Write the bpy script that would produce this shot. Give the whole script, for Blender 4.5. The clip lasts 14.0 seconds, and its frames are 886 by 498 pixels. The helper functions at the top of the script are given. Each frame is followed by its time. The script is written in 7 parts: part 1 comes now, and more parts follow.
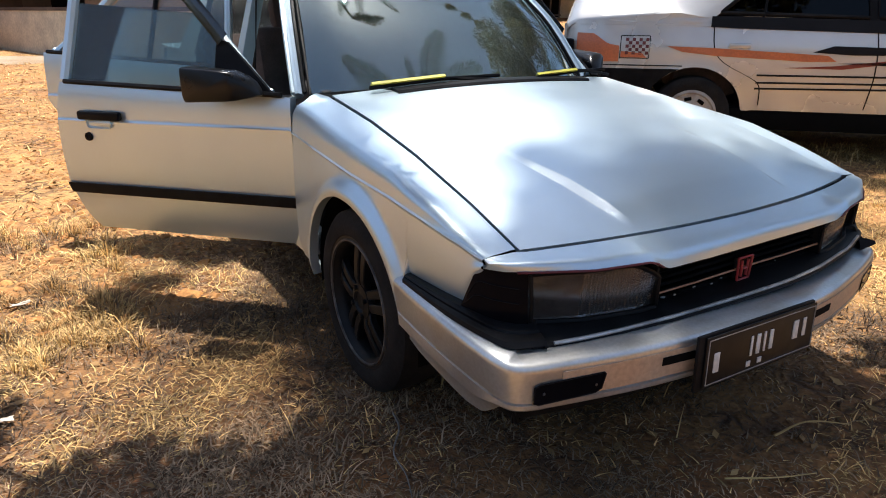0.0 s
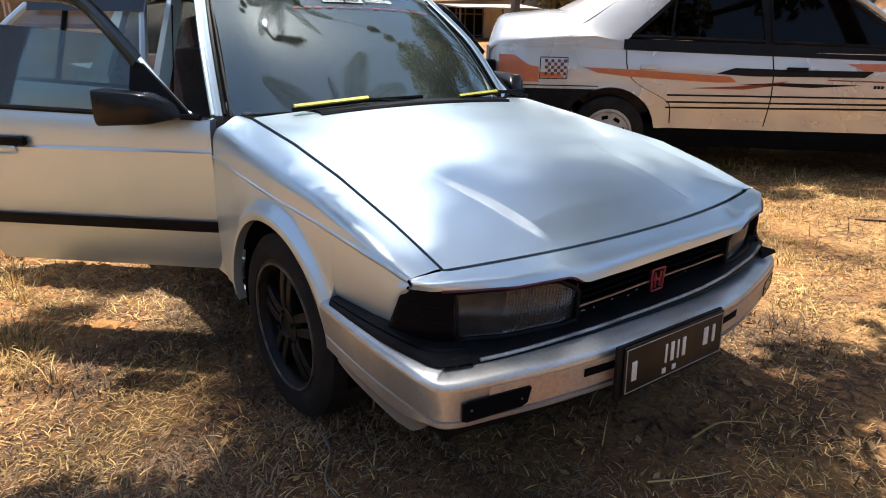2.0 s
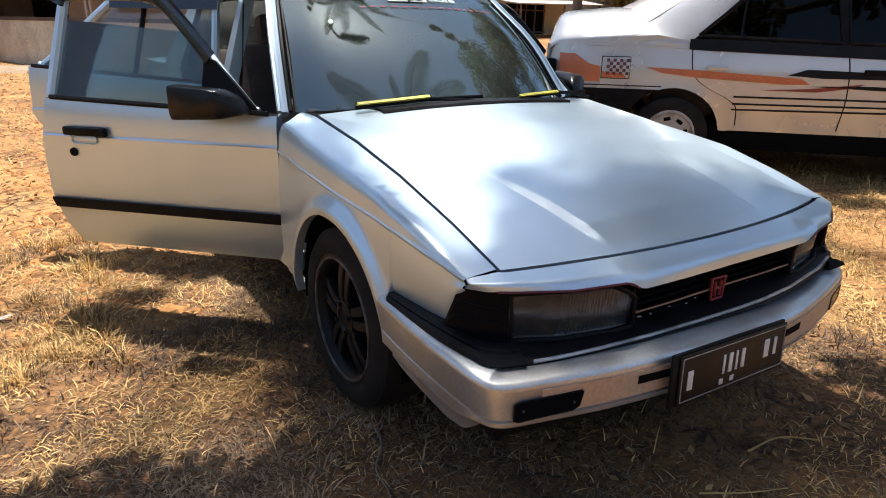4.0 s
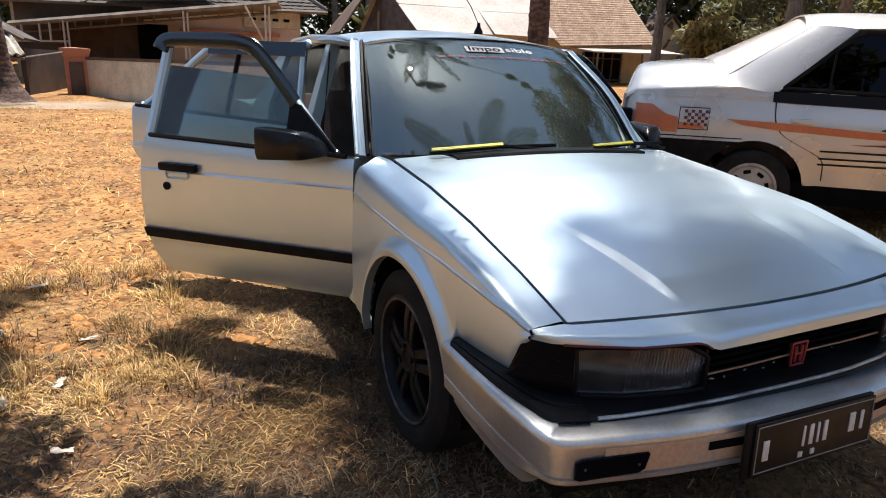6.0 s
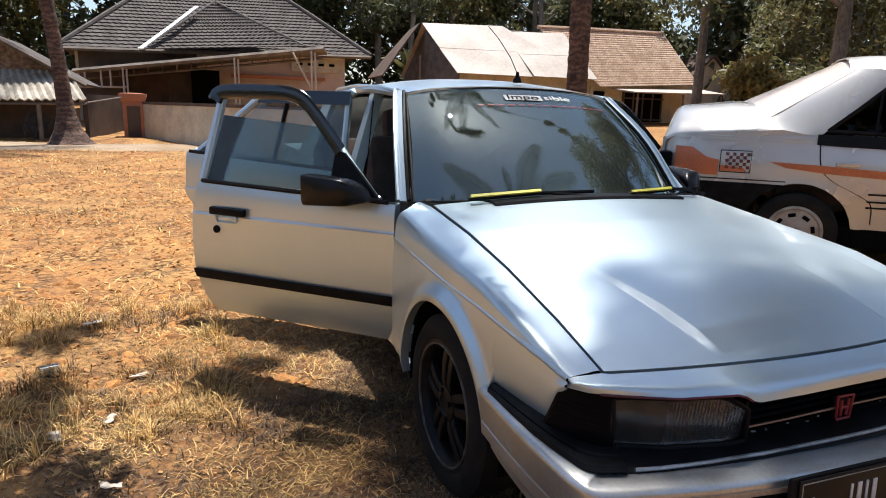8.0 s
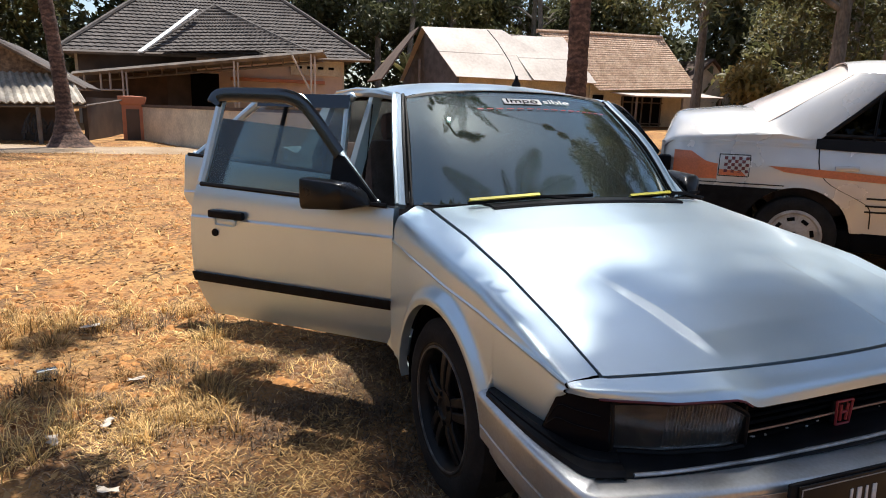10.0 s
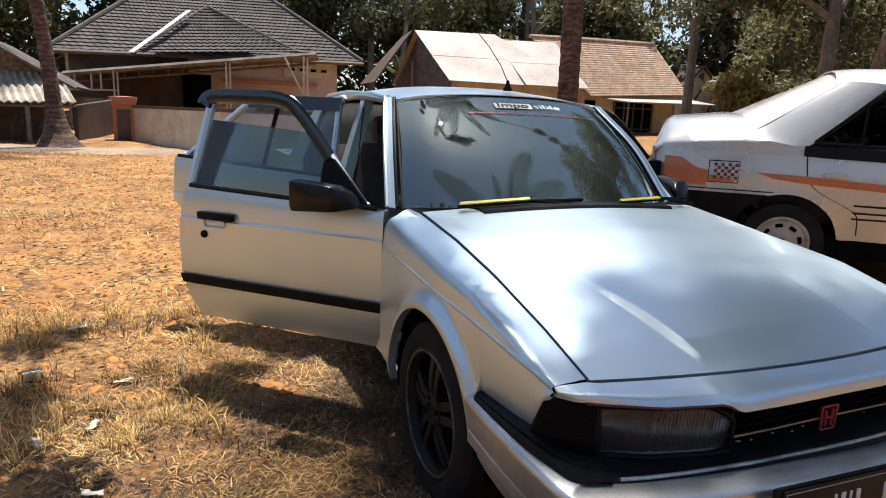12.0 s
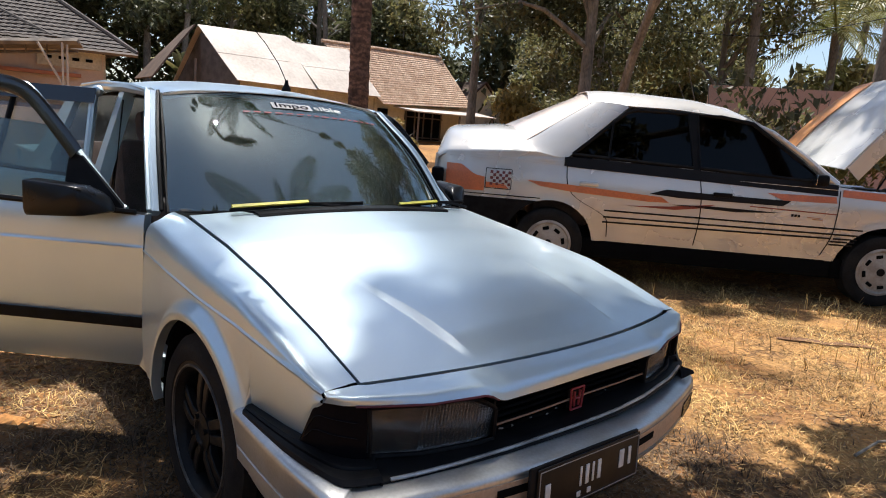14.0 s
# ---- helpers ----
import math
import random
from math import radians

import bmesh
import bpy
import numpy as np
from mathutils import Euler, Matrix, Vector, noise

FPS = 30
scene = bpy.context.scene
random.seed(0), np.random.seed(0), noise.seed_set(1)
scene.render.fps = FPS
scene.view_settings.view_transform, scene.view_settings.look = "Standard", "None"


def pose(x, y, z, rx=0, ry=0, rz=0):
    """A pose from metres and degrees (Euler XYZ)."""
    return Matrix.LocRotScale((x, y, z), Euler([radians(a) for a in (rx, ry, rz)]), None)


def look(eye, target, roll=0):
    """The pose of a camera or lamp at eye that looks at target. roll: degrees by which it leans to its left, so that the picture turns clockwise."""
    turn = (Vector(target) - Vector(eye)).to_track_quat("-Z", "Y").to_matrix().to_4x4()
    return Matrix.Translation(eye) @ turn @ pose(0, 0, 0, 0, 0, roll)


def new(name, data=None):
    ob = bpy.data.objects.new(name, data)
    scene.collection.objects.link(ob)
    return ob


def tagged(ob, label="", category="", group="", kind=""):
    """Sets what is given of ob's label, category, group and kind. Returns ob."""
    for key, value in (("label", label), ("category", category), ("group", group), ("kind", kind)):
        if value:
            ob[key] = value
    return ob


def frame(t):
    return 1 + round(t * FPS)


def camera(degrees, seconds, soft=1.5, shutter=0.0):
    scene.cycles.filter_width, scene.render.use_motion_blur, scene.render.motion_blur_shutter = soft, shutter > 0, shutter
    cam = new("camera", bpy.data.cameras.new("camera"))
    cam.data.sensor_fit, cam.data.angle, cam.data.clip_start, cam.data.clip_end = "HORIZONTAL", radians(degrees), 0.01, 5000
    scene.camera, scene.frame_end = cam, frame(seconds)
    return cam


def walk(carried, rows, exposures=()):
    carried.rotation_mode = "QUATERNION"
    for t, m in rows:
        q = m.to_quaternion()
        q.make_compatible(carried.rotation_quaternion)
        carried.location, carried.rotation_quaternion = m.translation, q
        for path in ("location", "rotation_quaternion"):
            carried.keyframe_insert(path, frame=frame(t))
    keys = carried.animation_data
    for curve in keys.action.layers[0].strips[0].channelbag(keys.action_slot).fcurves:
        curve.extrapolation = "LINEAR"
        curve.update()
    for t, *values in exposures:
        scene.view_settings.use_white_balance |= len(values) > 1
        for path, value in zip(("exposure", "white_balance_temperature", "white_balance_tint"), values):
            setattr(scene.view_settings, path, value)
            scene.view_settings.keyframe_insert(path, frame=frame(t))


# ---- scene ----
cam = camera(69.9, 14.0, 1.0)
PATH = [
    (0, (-1.494, -1.666, 1.14), (-0.513, -0.07, 0.438), 0.2),
    (0.5, (-1.498, -1.681, 1.15), (-0.477, -0.106, 0.459), 0.1),
    (1, (-1.495, -1.681, 1.151), (-0.411, -0.133, 0.496), -0.1),
    (1.5, (-1.49, -1.683, 1.152), (-0.357, -0.17, 0.498), 0.4),
    (2, (-1.488, -1.686, 1.153), (-0.321, -0.196, 0.504), 0.7),
    (2.5, (-1.491, -1.69, 1.155), (-0.307, -0.219, 0.493), 0.6),
    (3, (-1.491, -1.689, 1.152), (-0.336, -0.21, 0.46), 0.5),
    (3.5, (-1.499, -1.683, 1.156), (-0.409, -0.156, 0.464), 0.9),
    (3.7, (-1.508, -1.686, 1.163), (-0.444, -0.136, 0.482), 1.0),
    (5.8, (-1.509, -1.7, 1.178), (-0.621, 0.004, 0.622), 1.9),
    (6, (-1.515, -1.696, 1.183), (-0.649, 0.023, 0.64), 2.0),
    (6.5, (-1.526, -1.693, 1.19), (-0.705, 0.052, 0.661), 2.2),
    (7, (-1.531, -1.704, 1.2), (-0.736, 0.063, 0.703), 2.1),
    (7.5, (-1.528, -1.718, 1.211), (-0.747, 0.067, 0.758), 1.8),
    (8, (-1.53, -1.728, 1.216), (-0.766, 0.07, 0.786), 1.6),
    (10.5, (-1.525, -1.724, 1.217), (-0.754, 0.074, 0.8), 1.8),
    (11, (-1.518, -1.723, 1.216), (-0.734, 0.07, 0.804), 2.0),
    (11.5, (-1.517, -1.724, 1.215), (-0.724, 0.066, 0.806), 2.2),
    (12, (-1.521, -1.728, 1.217), (-0.729, 0.063, 0.809), 2.3),
    (12.5, (-1.518, -1.727, 1.215), (-0.709, 0.056, 0.808), 2.3),
    (13, (-1.501, -1.732, 1.217), (-0.572, -0.002, 0.836), 2.7),
    (13.5, (-1.479, -1.739, 1.218), (-0.375, -0.111, 0.856), 3.5),
    (14, (-1.446, -1.739, 1.206), (-0.123, -0.281, 0.854), 4.6),
]
EXPOSURES = [(0, 1.01), (3.7, 0.96), (6, 0.77), (8, 0.70), (12.5, 0.68), (14, 0.70)]
walk(cam, [(t, look(eye, target, roll)) for t, eye, target, roll in PATH], EXPOSURES)

# ---------------------------------------------------------------- light
SUN_AZ, SUN_EL = 27.0, 75.0
world = bpy.data.worlds.new("sky")
scene.world = world
world.use_nodes = True
wn = world.node_tree.nodes
sky = wn.new("ShaderNodeTexSky")
sky.sky_type = "NISHITA"
sky.sun_disc = False
sky.sun_elevation = radians(SUN_EL)
sky.sun_rotation = radians(SUN_AZ)
sky.dust_density = 1.4
world.node_tree.links.new(sky.outputs[0], wn["Background"].inputs[0])
wn["Background"].inputs[1].default_value = 0.108
sun = new("sun", bpy.data.lights.new("sun", "SUN"))
sun.data.energy, sun.data.angle, sun.data.color = 5.0, radians(0.8), (1.0, 0.962, 0.905)
SUN_DIR = Vector((math.sin(radians(SUN_AZ)) * math.cos(radians(SUN_EL)), math.cos(radians(SUN_AZ)) * math.cos(radians(SUN_EL)), math.sin(radians(SUN_EL))))
sun.matrix_world = look(SUN_DIR * 40, (0, 0, 0))

# ---------------------------------------------------------------- materials


def mat(name, col, rough=0.5, metal=0.0, col2=None, scale=6.0, fine=0.12, fscale=90.0, bump=0.0, bscale=120.0, coat=0.0, sharp=0.5, spec=0.5, hue_random=0.0, stretch=(1, 1, 1)):
    """A surface with broad patches between two colours, fine grain and relief."""
    m = bpy.data.materials.new(name)
    m.use_nodes = True
    t = m.node_tree
    n, link = t.nodes, t.links.new
    b = n["Principled BSDF"]
    co = n.new("ShaderNodeTexCoord")
    mp = n.new("ShaderNodeMapping")
    mp.inputs["Scale"].default_value = stretch
    link(co.outputs["Object"], mp.inputs[0])
    n1 = n.new("ShaderNodeTexNoise")
    n1.inputs["Scale"].default_value, n1.inputs["Detail"].default_value = scale, 6
    link(mp.outputs[0], n1.inputs["Vector"])
    ramp = n.new("ShaderNodeMapRange")
    ramp.inputs[1].default_value, ramp.inputs[2].default_value = 0.5 - 0.25 * sharp, 0.5 + 0.25 * sharp
    link(n1.outputs[0], ramp.inputs[0])
    mix = n.new("ShaderNodeMix")
    mix.data_type = "RGBA"
    c2 = col2 or tuple(c * 0.75 for c in col)
    mix.inputs[6].default_value, mix.inputs[7].default_value = (*col, 1), (*c2, 1)
    link(ramp.outputs[0], mix.inputs[0])
    n2 = n.new("ShaderNodeTexNoise")
    n2.inputs["Scale"].default_value, n2.inputs["Detail"].default_value = fscale, 3
    link(mp.outputs[0], n2.inputs["Vector"])
    r2 = n.new("ShaderNodeMapRange")
    r2.inputs[1].default_value, r2.inputs[2].default_value = 0.3, 0.7
    r2.inputs[3].default_value, r2.inputs[4].default_value = 1 - fine, 1 + fine
    link(n2.outputs[0], r2.inputs[0])
    vm = n.new("ShaderNodeVectorMath")
    vm.operation = "SCALE"
    link(mix.outputs[2], vm.inputs[0])
    link(r2.outputs[0], vm.inputs["Scale"])
    last = vm.outputs[0]
    if hue_random:
        info = n.new("ShaderNodeNewGeometry")
        r3 = n.new("ShaderNodeMapRange")
        r3.inputs[3].default_value, r3.inputs[4].default_value = 1 - hue_random, 1 + hue_random
        link(info.outputs["Random Per Island"], r3.inputs[0])
        v3 = n.new("ShaderNodeVectorMath")
        v3.operation = "SCALE"
        link(last, v3.inputs[0])
        link(r3.outputs[0], v3.inputs["Scale"])
        last = v3.outputs[0]
    link(last, b.inputs["Base Color"])
    rr = n.new("ShaderNodeMapRange")
    rr.inputs[3].default_value, rr.inputs[4].default_value = max(rough - 0.07, 0.02), min(rough + 0.1, 1)
    link(n1.outputs[0], rr.inputs[0])
    link(rr.outputs[0], b.inputs["Roughness"])
    b.inputs["Metallic"].default_value = metal
    b.inputs["Coat Weight"].default_value = coat
    b.inputs["Coat Roughness"].default_value = 0.06
    b.inputs["Specular IOR Level"].default_value = spec
    if bump:
        nb = n.new("ShaderNodeTexNoise")
        nb.inputs["Scale"].default_value, nb.inputs["Detail"].default_value = bscale, 4
        link(mp.outputs[0], nb.inputs["Vector"])
        bp = n.new("ShaderNodeBump")
        bp.inputs["Strength"].default_value, bp.inputs["Distance"].default_value = bump, 0.02
        link(nb.outputs[0], bp.inputs["Height"])
        link(bp.outputs[0], b.inputs["Normal"])
    return m


def glass(name, tint, gloss=1.0, rough=0.015, ior=1.5, dust=0.0, dust_col=(0.5, 0.48, 0.44)):
    """Thin tinted pane: clear through, with reflections by Fresnel and a film of dust."""
    m = bpy.data.materials.new(name)
    m.use_nodes = True
    t = m.node_tree
    n, link = t.nodes, t.links.new
    n.remove(n["Principled BSDF"])
    tr, gl, fr, mx = n.new("ShaderNodeBsdfTransparent"), n.new("ShaderNodeBsdfGlossy"), n.new("ShaderNodeFresnel"), n.new("ShaderNodeMixShader")
    tr.inputs[0].default_value = (*tint, 1)
    gl.inputs["Color"].default_value = (*gloss, 1) if isinstance(gloss, tuple) else (gloss, gloss, gloss, 1)
    gl.inputs["Roughness"].default_value = rough
    fr.inputs[0].default_value = ior
    link(fr.outputs[0], mx.inputs[0])
    link(tr.outputs[0], mx.inputs[1])
    link(gl.outputs[0], mx.inputs[2])
    last = mx.outputs[0]
    if dust:
        df, m2, nz, mr = n.new("ShaderNodeBsdfDiffuse"), n.new("ShaderNodeMixShader"), n.new("ShaderNodeTexNoise"), n.new("ShaderNodeMapRange")
        df.inputs[0].default_value = (*dust_col, 1)
        co = n.new("ShaderNodeTexCoord")
        link(co.outputs["Object"], nz.inputs["Vector"])
        nz.inputs["Scale"].default_value, nz.inputs["Detail"].default_value = 7, 6
        mr.inputs[3].default_value, mr.inputs[4].default_value = 0.4 * dust, 1.6 * dust
        link(nz.outputs[0], mr.inputs[0])
        link(mr.outputs[0], m2.inputs[0])
        link(last, m2.inputs[1])
        link(df.outputs[0], m2.inputs[2])
        last = m2.outputs[0]
    link(last, n["Material Output"].inputs[0])
    return m


def leaf_mat(name, col, col2, light=0.35, rough=0.5, vary=0.4):
    """Leaves: varied leaf by leaf, with light shining through."""
    m = mat(name, col, rough, col2=col2, scale=1.2, fine=0.2, fscale=14, hue_random=vary, spec=0.3)
    t = m.node_tree
    n, link = t.nodes, t.links.new
    b = n["Principled BSDF"]
    src = b.inputs["Base Color"].links[0].from_socket
    tl, mx = n.new("ShaderNodeBsdfTranslucent"), n.new("ShaderNodeMixShader")
    link(src, tl.inputs[0])
    mx.inputs[0].default_value = light
    link(b.outputs[0], mx.inputs[1])
    link(tl.outputs[0], mx.inputs[2])
    link(mx.outputs[0], n["Material Output"].inputs[0])
    return m


M = {}
M["silver"] = mat("silver_paint", (0.605, 0.72, 0.785), 0.35, 0.72, col2=(0.57, 0.675, 0.735), scale=2.2, fine=0.05, fscale=600, bump=0.02, bscale=300, coat=0.35)
M["white"] = mat("white_paint", (0.66, 0.64, 0.615), 0.25, 0.36, col2=(0.60, 0.575, 0.54), scale=2.0, fine=0.03, fscale=200, coat=0.4)
M["orange"] = mat("orange_film", (0.62, 0.17, 0.06), 0.4, col2=(0.52, 0.15, 0.06), scale=6, coat=0.3)
M["orange_faded"] = mat("faded_orange_film", (0.62, 0.27, 0.09), 0.45, col2=(0.52, 0.22, 0.08), scale=5, coat=0.2)
M["black_film"] = mat("black_film", (0.008, 0.007, 0.008), 0.45, scale=9, spec=0.2)
M["trim"] = mat("black_trim", (0.005, 0.005, 0.006), 0.45, spec=0.10, col2=(0.010, 0.010, 0.011), scale=12, bump=0.05, bscale=400)
M["rubber"] = mat("tyre_rubber", (0.016, 0.015, 0.015), 0.85, spec=0.08, col2=(0.026, 0.024, 0.022), scale=9, bump=0.15, bscale=160)
M["rim_edge"] = mat("worn_rim_edge", (0.10, 0.10, 0.10), 0.45, 0.4, col2=(0.035, 0.035, 0.036), scale=22)
M["rim"] = mat("dark_rim", (0.006, 0.006, 0.007), 0.42, 0.0, spec=0.15, col2=(0.011, 0.011, 0.011), scale=14)
M["hubcap"] = mat("worn_hubcap", (0.42, 0.40, 0.37), 0.5, 0.3, col2=(0.30, 0.27, 0.23), scale=16)
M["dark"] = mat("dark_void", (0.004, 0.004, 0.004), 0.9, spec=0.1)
M["cabin"] = mat("cabin_cloth", (0.030, 0.027, 0.027), 0.9, col2=(0.05, 0.044, 0.042), scale=10, bump=0.2, bscale=300)
M["seat"] = mat("seat_cloth", (0.075, 0.055, 0.05), 0.95, col2=(0.11, 0.08, 0.072), scale=14, bump=0.3, bscale=200)
M["chrome"] = mat("chrome", (0.75, 0.75, 0.75), 0.15, 1.0, fine=0.03)
M["red"] = mat("red_line", (0.30, 0.025, 0.03), 0.45)
M["lamp_red"] = mat("dark_red_line", (0.10, 0.012, 0.018), 0.5)
M["copper"] = mat("bare_stripe", (0.42, 0.22, 0.13), 0.35, 0.5)
M["worn_chrome"] = mat("worn_bright_strip", (0.60, 0.60, 0.60), 0.4, 0.5, col2=(0.22, 0.22, 0.22), scale=14, sharp=0.8)
M["lens_line"] = glass("lens_ridge", (0.80, 0.80, 0.80), 1.0, 0.1, 1.5, 0.30, (0.42, 0.38, 0.34))
M["plate"] = mat("plate_black", (0.006, 0.006, 0.007), 0.45, scale=20, spec=0.25)
M["plate_white"] = mat("plate_white", (0.7, 0.7, 0.68), 0.5)
M["scrap"] = mat("dusty_plastic", (0.52, 0.44, 0.35), 0.6, col2=(0.40, 0.33, 0.26), scale=30)
M["wiper_yellow"] = mat("yellow_plastic", (0.60, 0.55, 0.05), 0.45, col2=(0.45, 0.40, 0.05), scale=20)
M["lens_dark"] = mat("smoked_lens", (0.005, 0.005, 0.007), 0.14, fine=0.02, spec=0.03)
M["reflector"] = mat("lamp_reflector", (0.44, 0.42, 0.40), 0.34, 0.75, col2=(0.27, 0.25, 0.23), scale=20)
M["primer"] = mat("bare_beige_primer", (0.50, 0.36, 0.25), 0.5, 0.2, col2=(0.44, 0.36, 0.28), scale=5)
M["glass"] = glass("car_glass", (0.42, 0.52, 0.55), (0.80, 0.97, 1.0), 0.004, 2.35, 0.02)
M["glass_side"] = glass("door_glass", (0.78, 0.82, 0.82), 1.0, 0.02, 1.5, 0.03)
M["glass_door"] = glass("green_door_glass", (0.52, 0.61, 0.60), 1.0, 0.015, 1.5, 0.03)
M["glass_black"] = glass("black_tint_glass", (0.06, 0.05, 0.05), 1.0, 0.03, 1.28)
M["glass_dusty"] = mat("dusty_glass", (0.76, 0.65, 0.56), 0.35, col2=(0.60, 0.50, 0.44), scale=3, coat=0.5)
M["lens"] = glass("lamp_lens", (0.62, 0.61, 0.60), 1.0, 0.10, 1.5, 0.055, (0.36, 0.33, 0.30))


# ---------------------------------------------------------------- mesh helpers
def part(name, bm, material, parent=None, label="", smooth=True, kind=""):
    me = bpy.data.meshes.new(name)
    bmesh.ops.recalc_face_normals(bm, faces=bm.faces[:])
    bm.to_mesh(me)
    bm.free()
    for p in me.polygons:
        p.use_smooth = smooth
    if smooth:
        me.set_sharp_from_angle(angle=radians(38))
    me.materials.append(material)
    ob = new(name, me)
    if parent is not None:
        ob.parent = parent
    return tagged(ob, label=label, kind=kind)


def empty(name, m=None):
    ob = new(name)
    ob.empty_display_size = 0.2
    if m is not None:
        ob.matrix_world = m
    return ob


def crom(pts, n):
    """n points along a smooth curve through pts."""
    P = np.array(pts, float)
    k = len(P)
    out = []
    for t in np.linspace(0, k - 1, n):
        i = min(int(t), k - 2)
        f = t - i
        p1, p2 = P[i], P[i + 1]
        p0 = P[i - 1] if i else 2 * p1 - p2
        p3 = P[i + 2] if i + 2 < k else 2 * p2 - p1
        out.append(0.5 * ((2 * p1) + (-p0 + p2) * f + (2 * p0 - 5 * p1 + 4 * p2 - p3) * f * f + (-p0 + 3 * p1 - 3 * p2 + p3) * f ** 3))
    return np.array(out)


def lin(x, xs, ys):
    return float(np.interp(x, xs, ys))


def sm(x, a, b):
    t = min(max((x - a) / (b - a), 0), 1)
    return t * t * (3 - 2 * t)


def shell(bm, thick):
    """Gives an open sheet a back face along its vertex normals, and an edge."""
    bm.normal_update()
    old = bm.faces[:]
    edges = [e for e in bm.edges if len(e.link_faces) == 1]
    twin = {v: bm.verts.new(v.co - v.normal * thick) for v in bm.verts[:]}
    for f in old:
        bm.faces.new([twin[v] for v in reversed(f.verts)])
    for e in edges:
        a, c = e.verts
        bm.faces.new((a, twin[a], twin[c], c))


def sheet(rows, thick=0.0, close_u=False, close_v=False):
    """A quad sheet through rows of points, with a thickness."""
    bm = bmesh.new()
    vs = [[bm.verts.new(p) for p in r] for r in rows]
    nr, nc = len(vs), len(vs[0])
    for i in range(nr if close_u else nr - 1):
        for j in range(nc if close_v else nc - 1):
            q = [vs[i][j], vs[i][(j + 1) % nc], vs[(i + 1) % nr][(j + 1) % nc], vs[(i + 1) % nr][j]]
            if len(set(q)) == 4:
                try:
                    bm.faces.new(q)
                except ValueError:
                    pass
    bmesh.ops.remove_doubles(bm, verts=bm.verts[:], dist=1e-5)
    bmesh.ops.recalc_face_normals(bm, faces=bm.faces[:])
    if thick:
        shell(bm, thick)
    return bm


def tube(pts, r, sides=8, squash=(1, 1), taper=None, bm=None, cap=True):
    """A rod along pts; r is one radius or one for each point."""
    bm = bm or bmesh.new()
    pts = [Vector(p) for p in pts]
    rs = [r] * len(pts) if isinstance(r, (int, float)) else r
    rings = []
    up, side = Vector((0, 0, 1)), None
    for i, p in enumerate(pts):
        d = (pts[min(i + 1, len(pts) - 1)] - pts[max(i - 1, 0)]).normalized()
        a = d.cross(up)
        if a.length < 0.3:
            a = d.cross(Vector((0, 1, 0))) if side is None else side - d * side.dot(d)
        a.normalize()
        if side is not None and a.dot(side) < 0:
            a = -a
        side = a
        b = d.cross(a).normalized()
        rings.append([bm.verts.new(p + a * math.cos(k * 2 * math.pi / sides) * rs[i] * squash[0] + b * math.sin(k * 2 * math.pi / sides) * rs[i] * squash[1]) for k in range(sides)])
    for i in range(len(rings) - 1):
        for k in range(sides):
            bm.faces.new((rings[i][k], rings[i][(k + 1) % sides], rings[i + 1][(k + 1) % sides], rings[i + 1][k]))
    if cap:
        bm.faces.new(rings[0])
        bm.faces.new(rings[-1][::-1])
    return bm


def box(size, at=(0, 0, 0), bevel=0.0, bm=None, rot=None, segs=2):
    nb = bmesh.new()
    bmesh.ops.create_cube(nb, size=1)
    for v in nb.verts:
        v.co = Vector((v.co.x * size[0], v.co.y * size[1], v.co.z * size[2]))
    if bevel:
        bmesh.ops.bevel(nb, geom=nb.edges[:], offset=bevel, segments=segs, affect="EDGES", profile=0.5)
    m = Matrix.Translation(at) @ (rot.to_4x4() if rot is not None else Matrix.Identity(4))
    bmesh.ops.transform(nb, matrix=m, verts=nb.verts[:])
    if bm is None:
        return nb
    me = bpy.data.meshes.new("tmp")
    nb.to_mesh(me)
    nb.free()
    bm.from_mesh(me)
    bpy.data.meshes.remove(me)
    return bm


def prism(poly, y0, y1, to=lambda x, y, z: (x, y, z)):
    """A plate with outline poly in (x, z), from depth y0 to y1; to() bends it."""
    bm = bmesh.new()
    a = [bm.verts.new(to(x, y0, z)) for x, z in poly]
    b = [bm.verts.new(to(x, y1, z)) for x, z in poly]
    bm.faces.new(a)
    bm.faces.new(b[::-1])
    for i in range(len(poly)):
        j = (i + 1) % len(poly)
        bm.faces.new((a[i], b[i], b[j], a[j]))
    return bm


def lathe(profile, n=48, axis="x"):
    """Turns (along, radius) pairs round the x axis."""
    bm = bmesh.new()
    rings = []
    for k in range(n):
        a = 2 * math.pi * k / n
        rings.append([bm.verts.new((x, r * math.cos(a), r * math.sin(a))) for x, r in profile])
    for k in range(n):
        p, q = rings[k], rings[(k + 1) % n]
        for j in range(len(profile) - 1):
            bm.faces.new((p[j], p[j + 1], q[j + 1], q[j]))
    bmesh.ops.remove_doubles(bm, verts=bm.verts[:], dist=1e-5)
    return bm


def ground_z(x, y):
    r = math.hypot(x + 0.8, y - 0.5)
    return lin(r, (0, 1.2, 2.5, 4.4, 10, 18, 27, 34, 60), (0, 0, 0.02, 0.10, 0.17, 0.25, 0.75, 1.0, 1.1))

# ---------------------------------------------------------------- silver saloon
# x across (its right side is negative), y back from the front axle, z up
car = tagged(empty("car"), "silver 1980s saloon car with two doors open, parked on dry grass", "car")
HOOD_Y, HOOD_Z = (-0.64, -0.44, -0.16, 0.114, 0.44), (0.646, 0.707, 0.777, 0.829, 0.871)


def hood_edge(y):
    return lin(y, HOOD_Y, HOOD_Z) + 0.305 * min(y + 0.64, 0)


